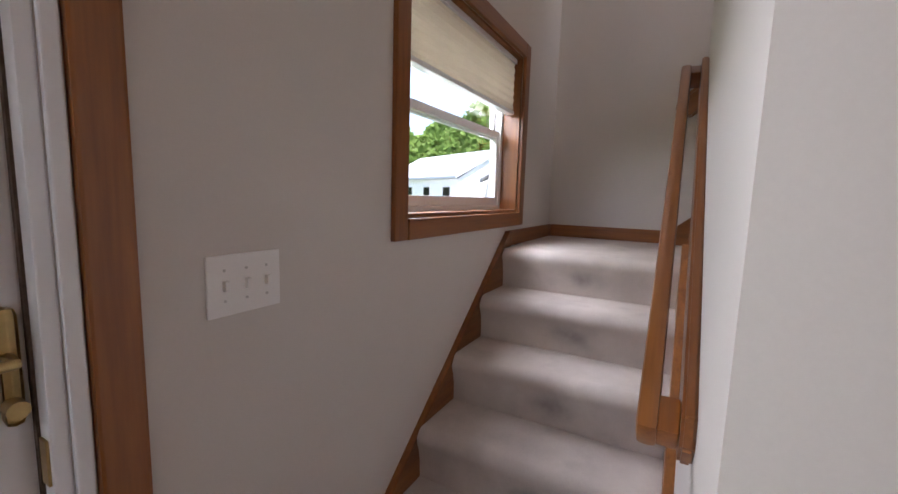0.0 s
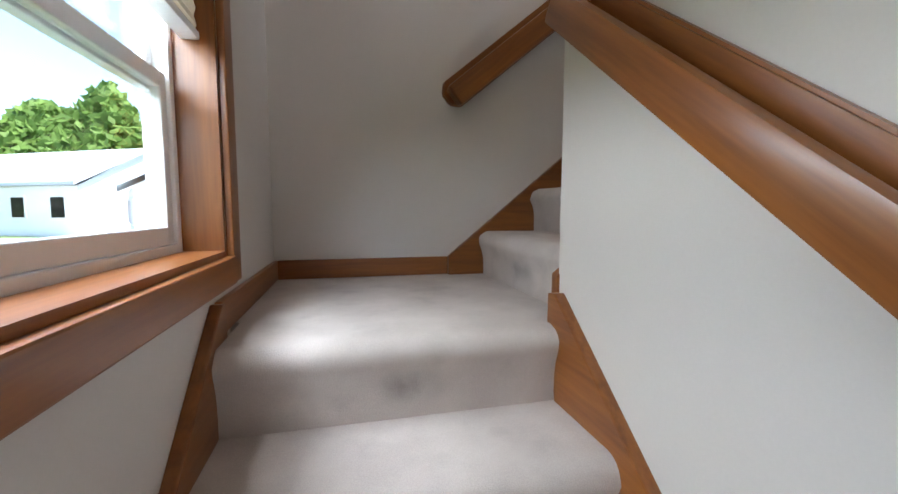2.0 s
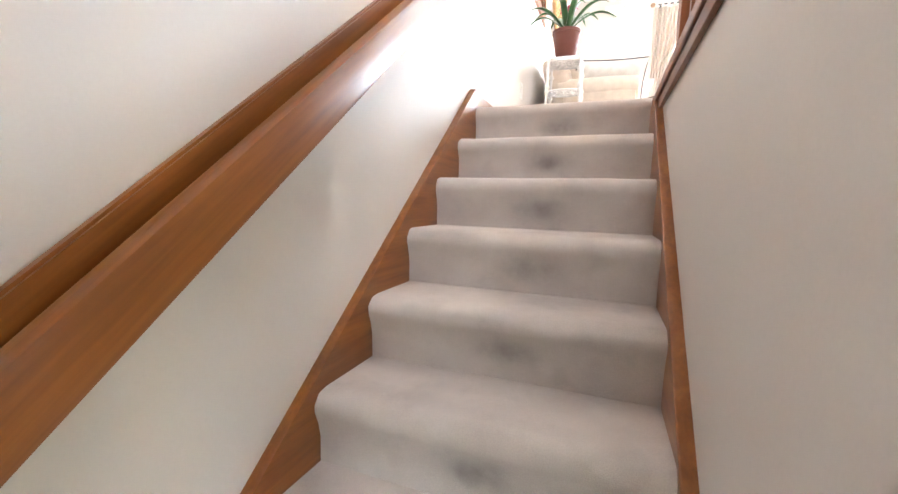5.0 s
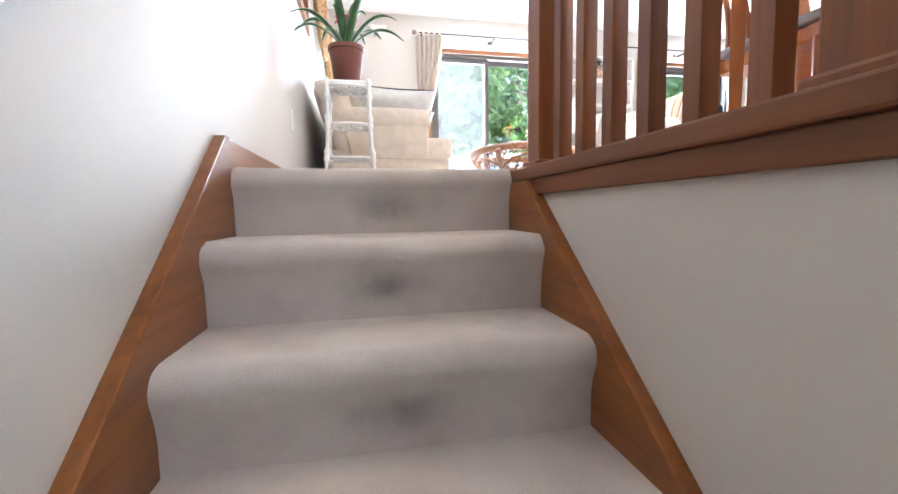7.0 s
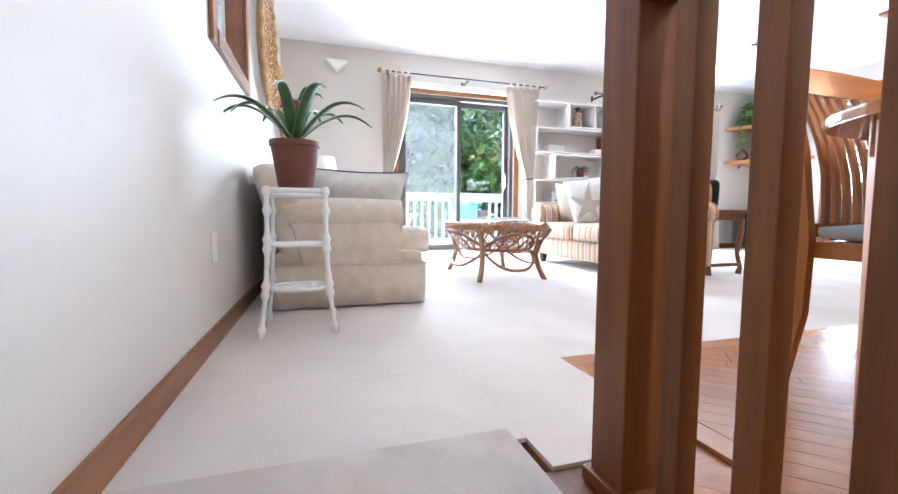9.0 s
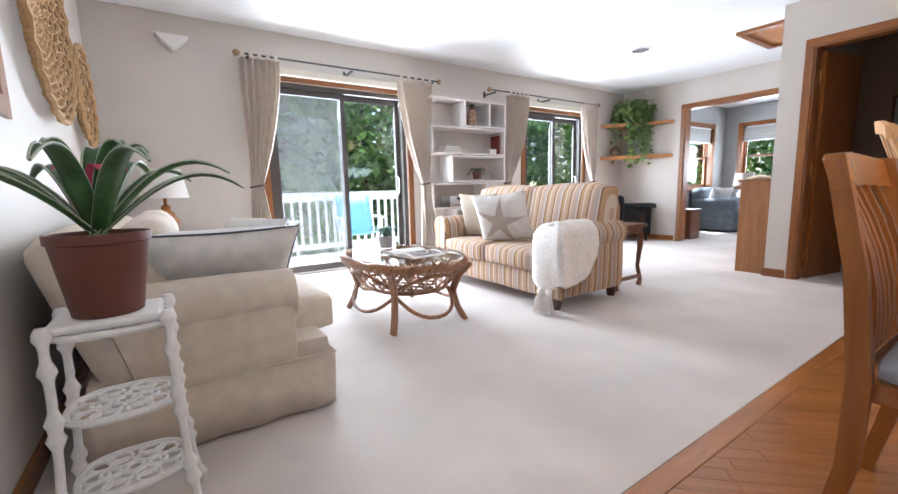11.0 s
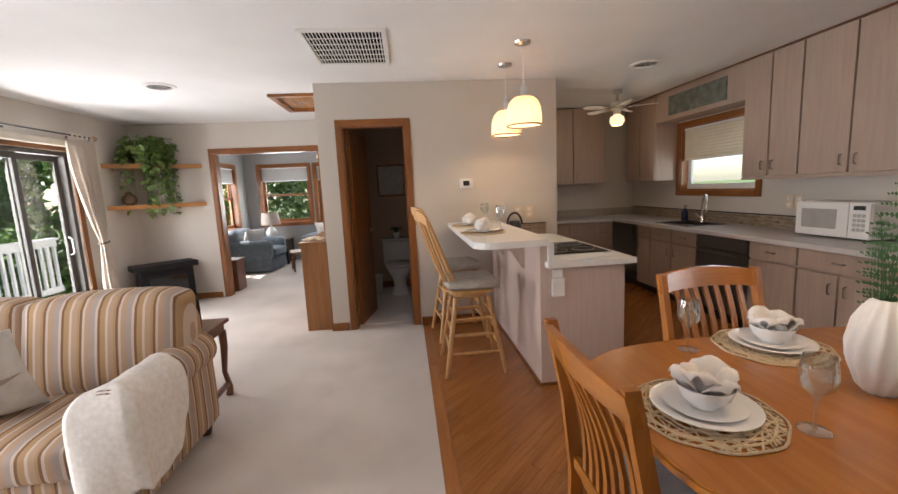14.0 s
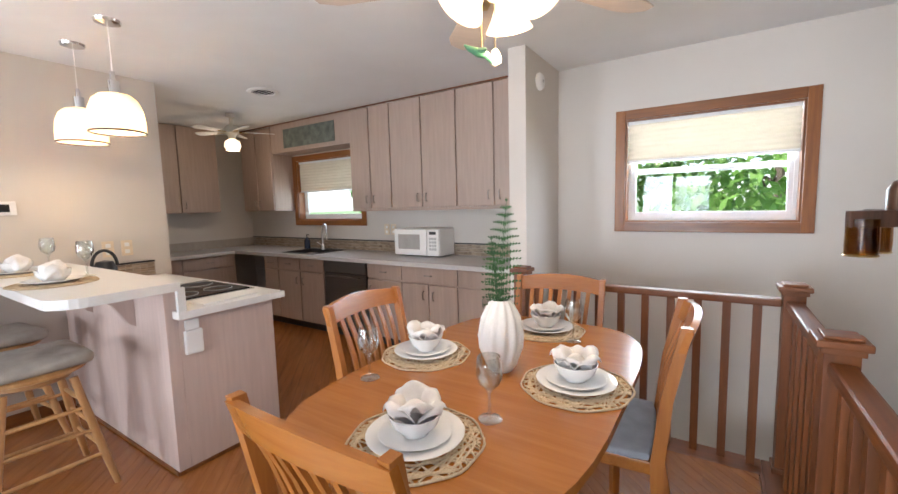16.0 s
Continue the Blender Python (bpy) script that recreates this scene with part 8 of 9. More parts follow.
# ceiling vents, attic hatch
# near-black for sheets that paint the shade of open ducts behind the slats
M["duct_shade"] = material("duct_shade_black", (0.008, 0.008, 0.009), 1.0, vary=0.2, spec=0.0)
rv = thing("return_grille", "large white louvred return-air grille in the ceiling", "ceiling vent")
x0, x1, y0, y1 = 3.82, 4.555, 0.848, 1.425
boxes("frame", [(x0, x1, y0, y0 + 0.035, ZC - 0.012, ZC), (x0, x1, y1 - 0.035, y1, ZC - 0.012, ZC), (x0, x0 + 0.035, y0 + 0.035, y1 - 0.035, ZC - 0.012, ZC), (x1 - 0.035, x1, y0 + 0.035, y1 - 0.035, ZC - 0.012, ZC)], M["white"], rv, bevel=0.003)
boxes("backing", [(x0 + 0.035, x1 - 0.035, y0 + 0.035, y1 - 0.035, ZC - 0.004, ZC - 0.001)], M["duct_shade"], rv)
for i in range(22):
    y = y0 + 0.048 + i * (y1 - y0 - 0.096) / 21
    boxes("slat", [(x0 + 0.035, x1 - 0.035, y - 0.0035, y + 0.0035, ZC - 0.0085, ZC - 0.0075)], M["white"], rv)
for j in range(5):
    x = x0 + 0.035 + (j + 1) * (x1 - x0 - 0.07) / 6
    boxes("crossbar", [(x - 0.006, x + 0.006, y0 + 0.035, y1 - 0.035, ZC - 0.0115, ZC - 0.0090)], M["white"], rv)
for x, y in ((5.12, 2.95), (4.70, -1.46)):
    t = thing("ceiling_register", "oval white ceiling register", "ceiling vent", pose(x, y, ZC), group="ceiling registers")
    bm = bmesh.new()
    bm_lathe(bm, [(0.135, -0.001), (0.13, -0.010), (0.10, -0.014), (0.098, -0.004)], 30, cap=False)
    part("frame", bm, M["white"], t, smooth=True)
    bm = bmesh.new()
    bm_lathe(bm, [(0.0, -0.003), (0.098, -0.003)], 24, cap=False)
    part("backing", bm, M["duct_shade"], t)
    for i in range(5):
        y_ = -0.07 + 0.035 * i
        w_ = math.sqrt(0.096 ** 2 - y_ ** 2)
        boxes("slat", [(-w_, w_, y_ - 0.004, y_ + 0.004, -0.008, -0.0065)], M["white"], t)
ah = thing("attic_hatch", "oak-framed attic hatch in the ceiling", "attic hatch")
x0, x1, y0, y1 = 5.51, 6.36, 1.65, 2.135
for r in ((x0, x1, y0, y0 + 0.06), (x0, x1, y1 - 0.06, y1), (x0, x0 + 0.06, y0 + 0.06, y1 - 0.06), (x1 - 0.06, x1, y0 + 0.06, y1 - 0.06)):
    boxes("frame", [(*r, ZC - 0.03, ZC)], M["trim"], ah, bevel=0.004)
boxes("panel", [(x0 + 0.06, x1 - 0.06, y0 + 0.06, y1 - 0.06, ZC - 0.008, ZC - 0.001)], M["honey"], ah)

# chandelier in the stairwell
cl = thing("stairwell_chandelier", "hanging bronze lantern with smoked amber glass cups", "chandelier", pose(0.72, -1.22, 0))
M["amber_glass"] = glass("amber_cup_glass")
M["amber_glass"].node_tree.nodes["Transparent BSDF"].inputs[0].default_value = (0.62, 0.45, 0.20, 1)
bm = bmesh.new()
bm_tube(bm, [(0, 0, 1.42), (0, 0, ZC)], 0.008, seg=7)
bm_lathe(bm, [(0.06, ZC - 0.002), (0.055, ZC - 0.02), (0.01, ZC - 0.035)], 20)
part("stem", bm, M["bronze_frame"], cl, smooth=True)
bm = bmesh.new()
bm_lathe(bm, [(0.0, 1.44), (0.03, 1.43), (0.045, 1.40), (0.045, 1.33), (0.0, 1.32)], 18, cap=False)
part("hub", bm, M["dark_wood"], cl, smooth=True)
for k in range(4):
    a = k * math.pi / 2 + 0.35
    cx, cy = 0.115 * math.cos(a), 0.115 * math.sin(a)
    boxes("arm", [(0.02, 0.16, -0.018, 0.018, 1.27, 1.33)], M["dark_wood"], cl, bevel=0.004, at=pose(0, 0, 0, 0, 0, math.degrees(a)))
    bm = bmesh.new()
    bm_lathe(bm, [(0.045, 1.30), (0.047, 1.20), (0.045, 1.17), (0.042, 1.17), (0.043, 1.20), (0.042, 1.30)], 20, (cx, cy, 0), cap=False)
    c_ = part("glass_cup", bm, M["amber_glass"], cl, "smoked amber glass cup", smooth=True)
    c_.visible_shadow = False
    bm = bmesh.new()
    bm_tube(bm, [(cx + 0.046 * math.cos(q), cy + 0.046 * math.sin(q), 1.17) for q in [2 * math.pi * i / 20 for i in range(20)]], 0.0035, seg=5, closed=True)
    part("cup_ring", bm, M["brass"], c_, smooth=True)


# ---- half bath ----
tl = thing("toilet", "white two-piece toilet in the half bath", "toilet", pose(6.56, 0.93, 0.003))
bm = bmesh.new()
bm_lathe(bm, [(0.0, 0.0), (0.12, 0.0), (0.115, 0.03), (0.085, 0.12), (0.10, 0.22), (0.165, 0.33), (0.185, 0.385), (0.15, 0.39), (0.0, 0.39)], 28, cap=False)
bmesh.ops.transform(bm, matrix=Matrix.Diagonal((1.28, 1, 1, 1)), verts=bm.verts[:])
part("bowl", bm, M["china"], tl, smooth=True)
bm = bmesh.new()
bm_lathe(bm, [(0.0, 0.391), (0.18, 0.391), (0.188, 0.40), (0.186, 0.425), (0.17, 0.432), (0.0, 0.434)], 28, cap=False)
bmesh.ops.transform(bm, matrix=Matrix.Diagonal((1.28, 1, 1, 1)), verts=bm.verts[:])
part("seat_lid", bm, M["china"], tl, smooth=True)
bm = bmesh.new()
bm_box(bm, 0.21, 0.40, -0.22, 0.22, 0.38, 0.70, bevel=0.02)
part("tank", bm, M["china"], tl, smooth=True)
bm = bmesh.new()
bm_box(bm, 0.20, 0.41, -0.23, 0.23, 0.702, 0.735, bevel=0.010)
part("tank_lid", bm, M["china"], tl, smooth=True)
lv = [((0, 0, 0.07), 0.5 * k, 0.06 + 0.03 * (k % 3), 0.09, 0.03, 0.012, 0.2, 6) for k in range(16)]
potted("tank_plant", "small dark green plant on the toilet tank", pose(6.86, 0.95, 0.739), [(0.035, 0), (0.05, 0.075), (0.046, 0.075), (0.044, 0.06)], M["white"], lv, M["leaf"], 0.066, 0.044)
wb = thing("waste_bin", "small white wicker waste bin", "waste bin", pose(6.62, 1.27, 0.003))
bm = bmesh.new()
bm_lathe(bm, [(0.0, 0.0), (0.085, 0.0), (0.105, 0.25), (0.108, 0.255), (0.10, 0.255), (0.08, 0.01)], 22, cap=False)
part("body", bm, M["matte_white"], wb, smooth=True)
pf = thing("framed_picture", "oak-framed pale print on the bath wall", "picture", pose(6.98, 0.98, 1.55, 0, 0, -90))
boxes("frame", [(-0.20, 0.20, -0.018, 0.0, 0.20, 0.225), (-0.20, 0.20, -0.018, 0.0, -0.225, -0.20), (-0.20, -0.175, -0.018, 0.0, -0.20, 0.20), (0.175, 0.20, -0.018, 0.0, -0.20, 0.20)], M["trim"], pf, bevel=0.003)
boxes("print", [(-0.175, 0.175, -0.008, 0.0, -0.20, 0.20)], M["pillow"], pf)

# ---- passage cabinet ----
M["cab_oak"] = wood("flat_sawn_oak", (0.23, 0.095, 0.030), (0.34, 0.150, 0.050), 0.45, 2)
pc = thing("passage_cabinet", "plain oak cabinet against the passage wall", "cabinet")
boxes("body", [(5.20, 6.40, 1.617, 1.87, 0.0, 0.90)], M["cab_oak"], pc, bevel=0.003)
boxes("top", [(5.18, 6.42, 1.617, 1.89, 0.90, 0.925)], M["cab_oak"], pc, bevel=0.004)
sfi = thing("starfish", "dried cream starfish on the passage cabinet", "starfish", pose(5.38, 1.77, 0.926, 0, 0, 20))
bm = bmesh.new()
for k in range(5):
    a = 2 * math.pi * k / 5
    bm_tube(bm, [(0, 0, 0.018), (0.05 * math.cos(a), 0.05 * math.sin(a), 0.016), (0.10 * math.cos(a), 0.10 * math.sin(a), 0.010), (0.125 * math.cos(a), 0.125 * math.sin(a), 0.012)], [0.026, 0.020, 0.010, 0.003], seg=8)
part("body", bm, M["ivory"], sfi, smooth=True)

# ---- sunroom beyond the cased opening ----
M["wall_grey"] = material("sunroom_paint", (0.36, 0.36, 0.35), 0.8, vary=0.03, scale=2, bump=0.05)
SX0, SX1, SY0, SY1 = XE + 0.13, 10.3, 0.6, 4.18
NW_ = (8.8, 9.75, 0.80, 2.0)
EW = (2.87, 3.87, 0.83, 2.03)
EW2 = (1.60, 2.70, 0.83, 2.03)
slab_with_holes("wall_sunroom_north", "y", SY1, SY1 + 0.15, XE + 0.13, SX1 + 0.15, -0.3, ZC + 0.1, [NW_], M["wall_grey"], "grey sunroom wall with a window")
slab_with_holes("wall_sunroom_east", "x", SX1, SX1 + 0.15, SY0, SY1, -0.3, ZC + 0.1, [EW, EW2], M["wall_grey"], "grey sunroom wall with two windows")
slab_with_holes("wall_sunroom_south", "y", SY0 - 0.15, SY0, XE + 0.13, SX1 + 0.15, -0.3, ZC + 0.1, [], M["wall_grey"], "grey sunroom side wall")
slab_with_holes("wall_sunroom_west", "x", XE + 0.02, XE + 0.13, SY0, 1.48, -0.3, ZC + 0.1, [], M["wall_grey"], "grey sunroom inner wall")
tagged(boxes("sunroom_floor", [(XE + 0.13, SX1, SY0, SY1, -0.12, -0.001)], M["carpet"]), "cream carpet of the sunroom", "carpet", kind="structure")
tagged(boxes("sunroom_ceiling", [(XE + 0.13, SX1 + 0.15, SY0 - 0.15, SY1 + 0.15, ZC, ZC + 0.12)], M["ceiling"]), "white sunroom ceiling", "ceiling", kind="structure")
window_unit("sunroom window in oak casing with a grey shade", pose((NW_[0] + NW_[1]) / 2, SY1, NW_[2]), NW_[1] - NW_[0], 1.2, 0.26, style="wood", shade_mat=M["grey_shade"])
for h in (EW, EW2):
    window_unit("sunroom window in oak casing with a grey shade", pose(SX1, (h[0] + h[1]) / 2, h[2], 0, 0, -90), h[1] - h[0], 1.2, 0.26, style="wood", shade_mat=M["grey_shade"])
M["slate_cloth"] = cloth("slate_blue_cloth", (0.13, 0.16, 0.19), (0.18, 0.21, 0.24))


def armchair(m, label):
    t = thing("armchair", label, "armchair", m, group="sunroom armchairs")
    bm = bmesh.new()
    soft_box(bm, -0.40, 0.40, -0.40, 0.38, 0.02, 0.28, 0.03, 0.0, 1, 6)
    part("base", bm, M["slate_cloth"], t, smooth=True)
    bm = bmesh.new()
    soft_box(bm, -0.27, 0.27, -0.22, 0.44, 0.28, 0.44, 0.04, 0.015, 2, 8)
    part("seat_cushion", bm, M["slate_cloth"], t, smooth=True)
    bm = bmesh.new()
    soft_box(bm, -0.38, 0.38, -0.46, -0.20, 0.25, 0.80, 0.09, 0.02, 3, 8)
    part("back", bm, M["slate_cloth"], t, smooth=True)
    for s in (-1, 1):
        bm = bmesh.new()
        soft_box(bm, s * 0.345 - 0.08, s * 0.345 + 0.08, -0.40, 0.40, 0.25, 0.60, 0.06, 0.01, 4, 8)
        part("arm", bm, M["slate_cloth"], t, smooth=True)
    return t


armchair(pose(9.26, 3.70, 0, 0, 0, 176), "slate-blue upholstered armchair beside the window")
armchair(pose(9.80, 2.45, 0, 0, 0, 75), "slate-blue armchair facing the room")
throw_pillow("throw_pillow", "pale grey pillow on a sunroom armchair", pose(9.20, 3.80, 0.45, -24, 0, 150), 0.42, 0.40, 0.15, M["pillow"])
throw_pillow("throw_pillow", "white pillow on a sunroom armchair", pose(9.88, 2.47, 0.45, -22, 0, 75), 0.42, 0.42, 0.14, M["white_knit"])
tb_ = thing("side_table", "dark square side table in the sunroom", "side table", pose(9.985, 3.55, 0))
boxes("tabletop", [(-0.28, 0.28, -0.28, 0.28, 0.50, 0.53)], M["dark_wood"], tb_, bevel=0.005)
boxes("shelf", [(-0.25, 0.25, -0.25, 0.25, 0.16, 0.18)], M["dark_wood"], tb_)
for sx in (-0.25, 0.25):
    for sy in (-0.25, 0.25):
        boxes("leg", [(sx - 0.02, sx + 0.02, sy - 0.02, sy + 0.02, 0.0, 0.50)], M["dark_wood"], tb_, bevel=0.003)
ld = thing("table_lamp", "glass table lamp with a grey drum shade", "table lamp", pose(9.90, 3.62, 0.5305))
bm = bmesh.new()
bm_lathe(bm, [(0.07, 0), (0.075, 0.015), (0.11, 0.08), (0.12, 0.14), (0.07, 0.22), (0.02, 0.26), (0.015, 0.34)], 22)
part("base", bm, M["china"], ld, smooth=True)
bm = bmesh.new()
bm_lathe(bm, [(0.19, 0.30), (0.16, 0.55), (0.157, 0.55), (0.187, 0.30)], 26, cap=False)
part("shade", bm, M["tan_print"], ld, smooth=True)
ot = thing("footstool", "small wooden footstool in the sunroom", "stool", pose(8.95, 2.86, 0, 0, 0, 20))
boxes("top", [(-0.22, 0.22, -0.16, 0.16, 0.34, 0.37)], M["mid_wood"], ot, bevel=0.006)
for sx in (-0.17, 0.17):
    for sy in (-0.11, 0.11):
        bm = bmesh.new()
        bm_tube(bm, [(sx * 1.1, sy * 1.1, 0.0), (sx, sy, 0.34)], 0.016, seg=8)
        part("leg", bm, M["mid_wood"], ot, smooth=True)
pl = thing("dark_plinth", "dark wooden plinth beside the opening", "plinth", pose(7.50, 3.52, 0))
boxes("body", [(-0.12, 0.18, -0.14, 0.14, 0, 0.46)], M["mid_wood"], pl, bevel=0.004)
boxes("cap", [(-0.14, 0.20, -0.16, 0.16, 0.46, 0.485)], M["mid_wood"], pl, bevel=0.004)
sfan = copy_thing(f2, pose(9.0, 2.3, ZC, 0, 0, 50))

# ---- outdoors ----
M["grass"] = material("lawn_grass", (0.06, 0.11, 0.03), 0.95, vary=0.3, scale=1.2, bump=0.6, fine=40, second=(0.11, 0.16, 0.05))
bm = bmesh.new()
bm_prism(bm, [(-400, -400), (400, -400), (400, 400), (-400, 400)], -3.2, -2.85)
tagged(part("ground", bm, M["grass"]), "wide green lawn round the house", "ground", kind="structure")
M["deck"] = material("sunbleached_deck_board", (0.62, 0.60, 0.57), 0.7, vary=0.10, scale=6, bump=0.15, stretch=(1, 12, 1))
M["rail_white"] = material("white_deck_paint", (0.78, 0.78, 0.77), 0.5, vary=0.03, scale=6, bump=0.03)
dk = thing("deck", "sun-bleached wooden deck outside the sliding doors", "deck", kind="structure")
dbm = bmesh.new()
bm_box(dbm, -1.5, 8.4, -0.068, 0.068, -0.03, 0.0, bevel=0.003)
b0 = part("deck_board", dbm, M["deck"], dk, at=pose(0, 4.70, -0.09))
for k in range(1, 15):
    o = new("deck_board", b0.data)
    o.parent, o.matrix_basis = dk, pose(0, 4.70 + 0.142 * k, -0.09)
boxes("joist", [(-1.5, 8.4, 6.64, 6.70, -0.32, -0.121), (-1.5, 8.4, 4.64, 4.70, -0.32, -0.121)], M["deck"], dk)
for x in (-1.4, 1.8, 5.0, 8.3):
    boxes("post", [(x - 0.06, x + 0.06, 6.58, 6.70, -2.85, -0.32)], M["rail_white"], dk)
dr = thing("deck_railing", "white painted deck railing with square balusters", "railing")
boxes("top_rail", [(-1.5, 8.4, 6.56, 6.68, 0.86, 0.90)], M["rail_white"], dr, bevel=0.004)
boxes("sub_rail", [(-1.5, 8.4, 6.60, 6.64, 0.76, 0.859)], M["rail_white"], dr, bevel=0.003)
boxes("bottom_rail", [(-1.5, 8.4, 6.60, 6.64, 0.0, 0.09)], M["rail_white"], dr, bevel=0.003)
bb = bmesh.new()
bm_box(bb, -0.019, 0.019, -0.019, 0.019, 0.09, 0.76)
bl0 = part("baluster", bb, M["rail_white"], dr, at=pose(-1.4, 6.62, 0))
for k in range(1, 76):
    o = new("baluster", bl0.data)
    o.parent, o.matrix_basis = dr, pose(-1.4 + 0.13 * k, 6.62, 0)
M["sling"] = material("blue_sling_mesh", (0.16, 0.42, 0.62), 0.7, vary=0.06, scale=30, bump=0.2)


def deck_chair(m):
    t = thing("deck_chair", "white-framed folding deck chair with blue sling", "deck chair", m, group="deck chairs")
    for s in (-1, 1):
        bm = bmesh.new()
        bm_tube(bm, [(s * 0.27, 0.28, 0.0), (s * 0.27, 0.20, 0.40), (s * 0.27, -0.20, 0.36), (s * 0.27, -0.42, 0.95)], 0.016, seg=7)
        part("side_frame", bm, M["rail_white"], t, smooth=True)
        bm = bmesh.new()
        bm_tube(bm, [(s * 0.28, -0.32, 0.0), (s * 0.28, 0.10, 0.60)], 0.014, seg=7)
        part("rear_leg", bm, M["rail_white"], t, smooth=True)
        boxes("armrest", [(s * 0.29 - 0.03, s * 0.29 + 0.03, -0.28, 0.24, 0.60, 0.625)], M["rail_white"], t, bevel=0.006)
        bm = bmesh.new()
        bm_tube(bm, [(s * 0.28, 0.20, 0.38), (s * 0.28, 0.20, 0.60)], 0.012, seg=7)
        part("arm_post", bm, M["rail_white"], t, smooth=True)
    bm = bmesh.new()
    g = []
    for (y, z) in ((0.20, 0.41), (0.0, 0.37), (-0.19, 0.37), (-0.26, 0.55), (-0.34, 0.75), (-0.41, 0.94)):
        g.append([bm.verts.new((x, y + 0.02 * (1 - (x / 0.26) ** 2), z - 0.02 * (1 - (x / 0.26) ** 2))) for x in (-0.26, -0.13, 0, 0.13, 0.26)])
    for a, b in zip(g, g[1:]):
        for i in range(4):
            bm.faces.new((a[i], a[i + 1], b[i + 1], b[i]))
    sl = part("sling", bm, M["sling"], t, "sky-blue mesh sling", smooth=True)
    sl.modifiers.new("thickness", "SOLIDIFY").thickness = 0.004
    return t


dch = deck_chair(pose(1.45, 5.75, -0.09, 0, 0, 200))
copy_thing(dch, pose(2.75, 5.85, -0.09, 0, 0, 172))
copy_thing(dch, pose(3.95, 5.90, -0.09, 0, 0, 160))


def leaf_material(name, a, b):
    m = translucent(name, a, 0.55, 0.5)
    nt = m.node_tree
    ge = nt.nodes.new("ShaderNodeNewGeometry")
    rp = nt.nodes.new("ShaderNodeValToRGB")
    rp.color_ramp.elements[0].color, rp.color_ramp.elements[1].color = (*a, 1), (*b, 1)
    nt.links.new(ge.outputs["Random Per Island"], rp.inputs[0])
    nt.links.new(rp.outputs[0], nt.nodes["Principled BSDF"].inputs["Base Color"])
    nt.links.new(rp.outputs[0], nt.nodes["Translucent BSDF"].inputs[0])
    return m


M["foliage"] = leaf_material("broadleaf_foliage", (0.065, 0.14, 0.030), (0.24, 0.38, 0.10))
M["foliage_dark"] = leaf_material("pine_foliage", (0.04, 0.10, 0.028), (0.15, 0.28, 0.08))
# leaf colours of the south trees, raised to stand in for brighter sun
M["foliage_sun"] = leaf_material("painted_sun_foliage", (0.10, 0.19, 0.035), (0.25, 0.40, 0.10))
M["bark"] = material("tree_bark", (0.09, 0.065, 0.045), 0.95, vary=0.3, scale=14, bump=0.8)


def tree(x, y, height, spread, count, seed, mat, leaf=0.17, base=-2.85):
    rg = np.random.RandomState(seed)
    t = thing("tree", "leafy tree beyond the house", "tree", pose(x, y, base), group="trees round the house")
    bm = bmesh.new()
    bm_tube(bm, [(0, 0, 0), (0.08, 0.05, height * 0.3), (-0.05, 0.1, height * 0.6), (0, 0, height * 0.92)], [0.20, 0.15, 0.09, 0.02], seg=9)
    cent = []
    for k in range(22):
        z = height * (0.16 + 0.80 * k / 21)
        a = k * 2.4 + seed
        r = spread * (0.35 + 0.65 * math.sin(math.pi * (0.18 + 0.74 * k / 21))) * rg.uniform(0.45, 1.0)
        c = (r * math.cos(a), r * math.sin(a), z + rg.uniform(-0.2, 0.4))
        cent.append((c, rg.uniform(0.5, 1.0) * spread * 0.46))
        bm_tube(bm, [(0, 0, max(0.3, z - 0.7)), (c[0] * 0.5, c[1] * 0.5, z - 0.25), c], [0.05, 0.03, 0.01], seg=5)
    part("trunk", bm, M["bark"], t, smooth=True)
    idx = rg.randint(0, len(cent), count)
    cs = np.array([c for c, _ in cent])[idx]
    rs = np.array([r for _, r in cent])[idx][:, None]
    d = rg.normal(size=(count, 3))
    d /= np.linalg.norm(d, axis=1)[:, None]
    p = cs + d * rs * rg.uniform(0.35, 1.0, (count, 1)) ** 0.6
    u = rg.normal(size=(count, 3))
    u /= np.linalg.norm(u, axis=1)[:, None]
    v = np.cross(u, rg.normal(size=(count, 3)))
    v /= np.linalg.norm(v, axis=1)[:, None]
    s = leaf * rg.uniform(0.6, 1.25, (count, 1))
    verts = np.stack([p - u * s, p + v * s * 0.45, p + u * s, p - v * s * 0.45], 1).reshape(-1, 3)
    faces = np.arange(count * 4).reshape(-1, 4)
    me = bpy.data.meshes.new("crown")
    me.from_pydata(verts.tolist(), [], faces.tolist())
    me.materials.append(mat)
    o = new("crown", me)
    o.parent = t
    o["kind"] = "stuff"
    return t


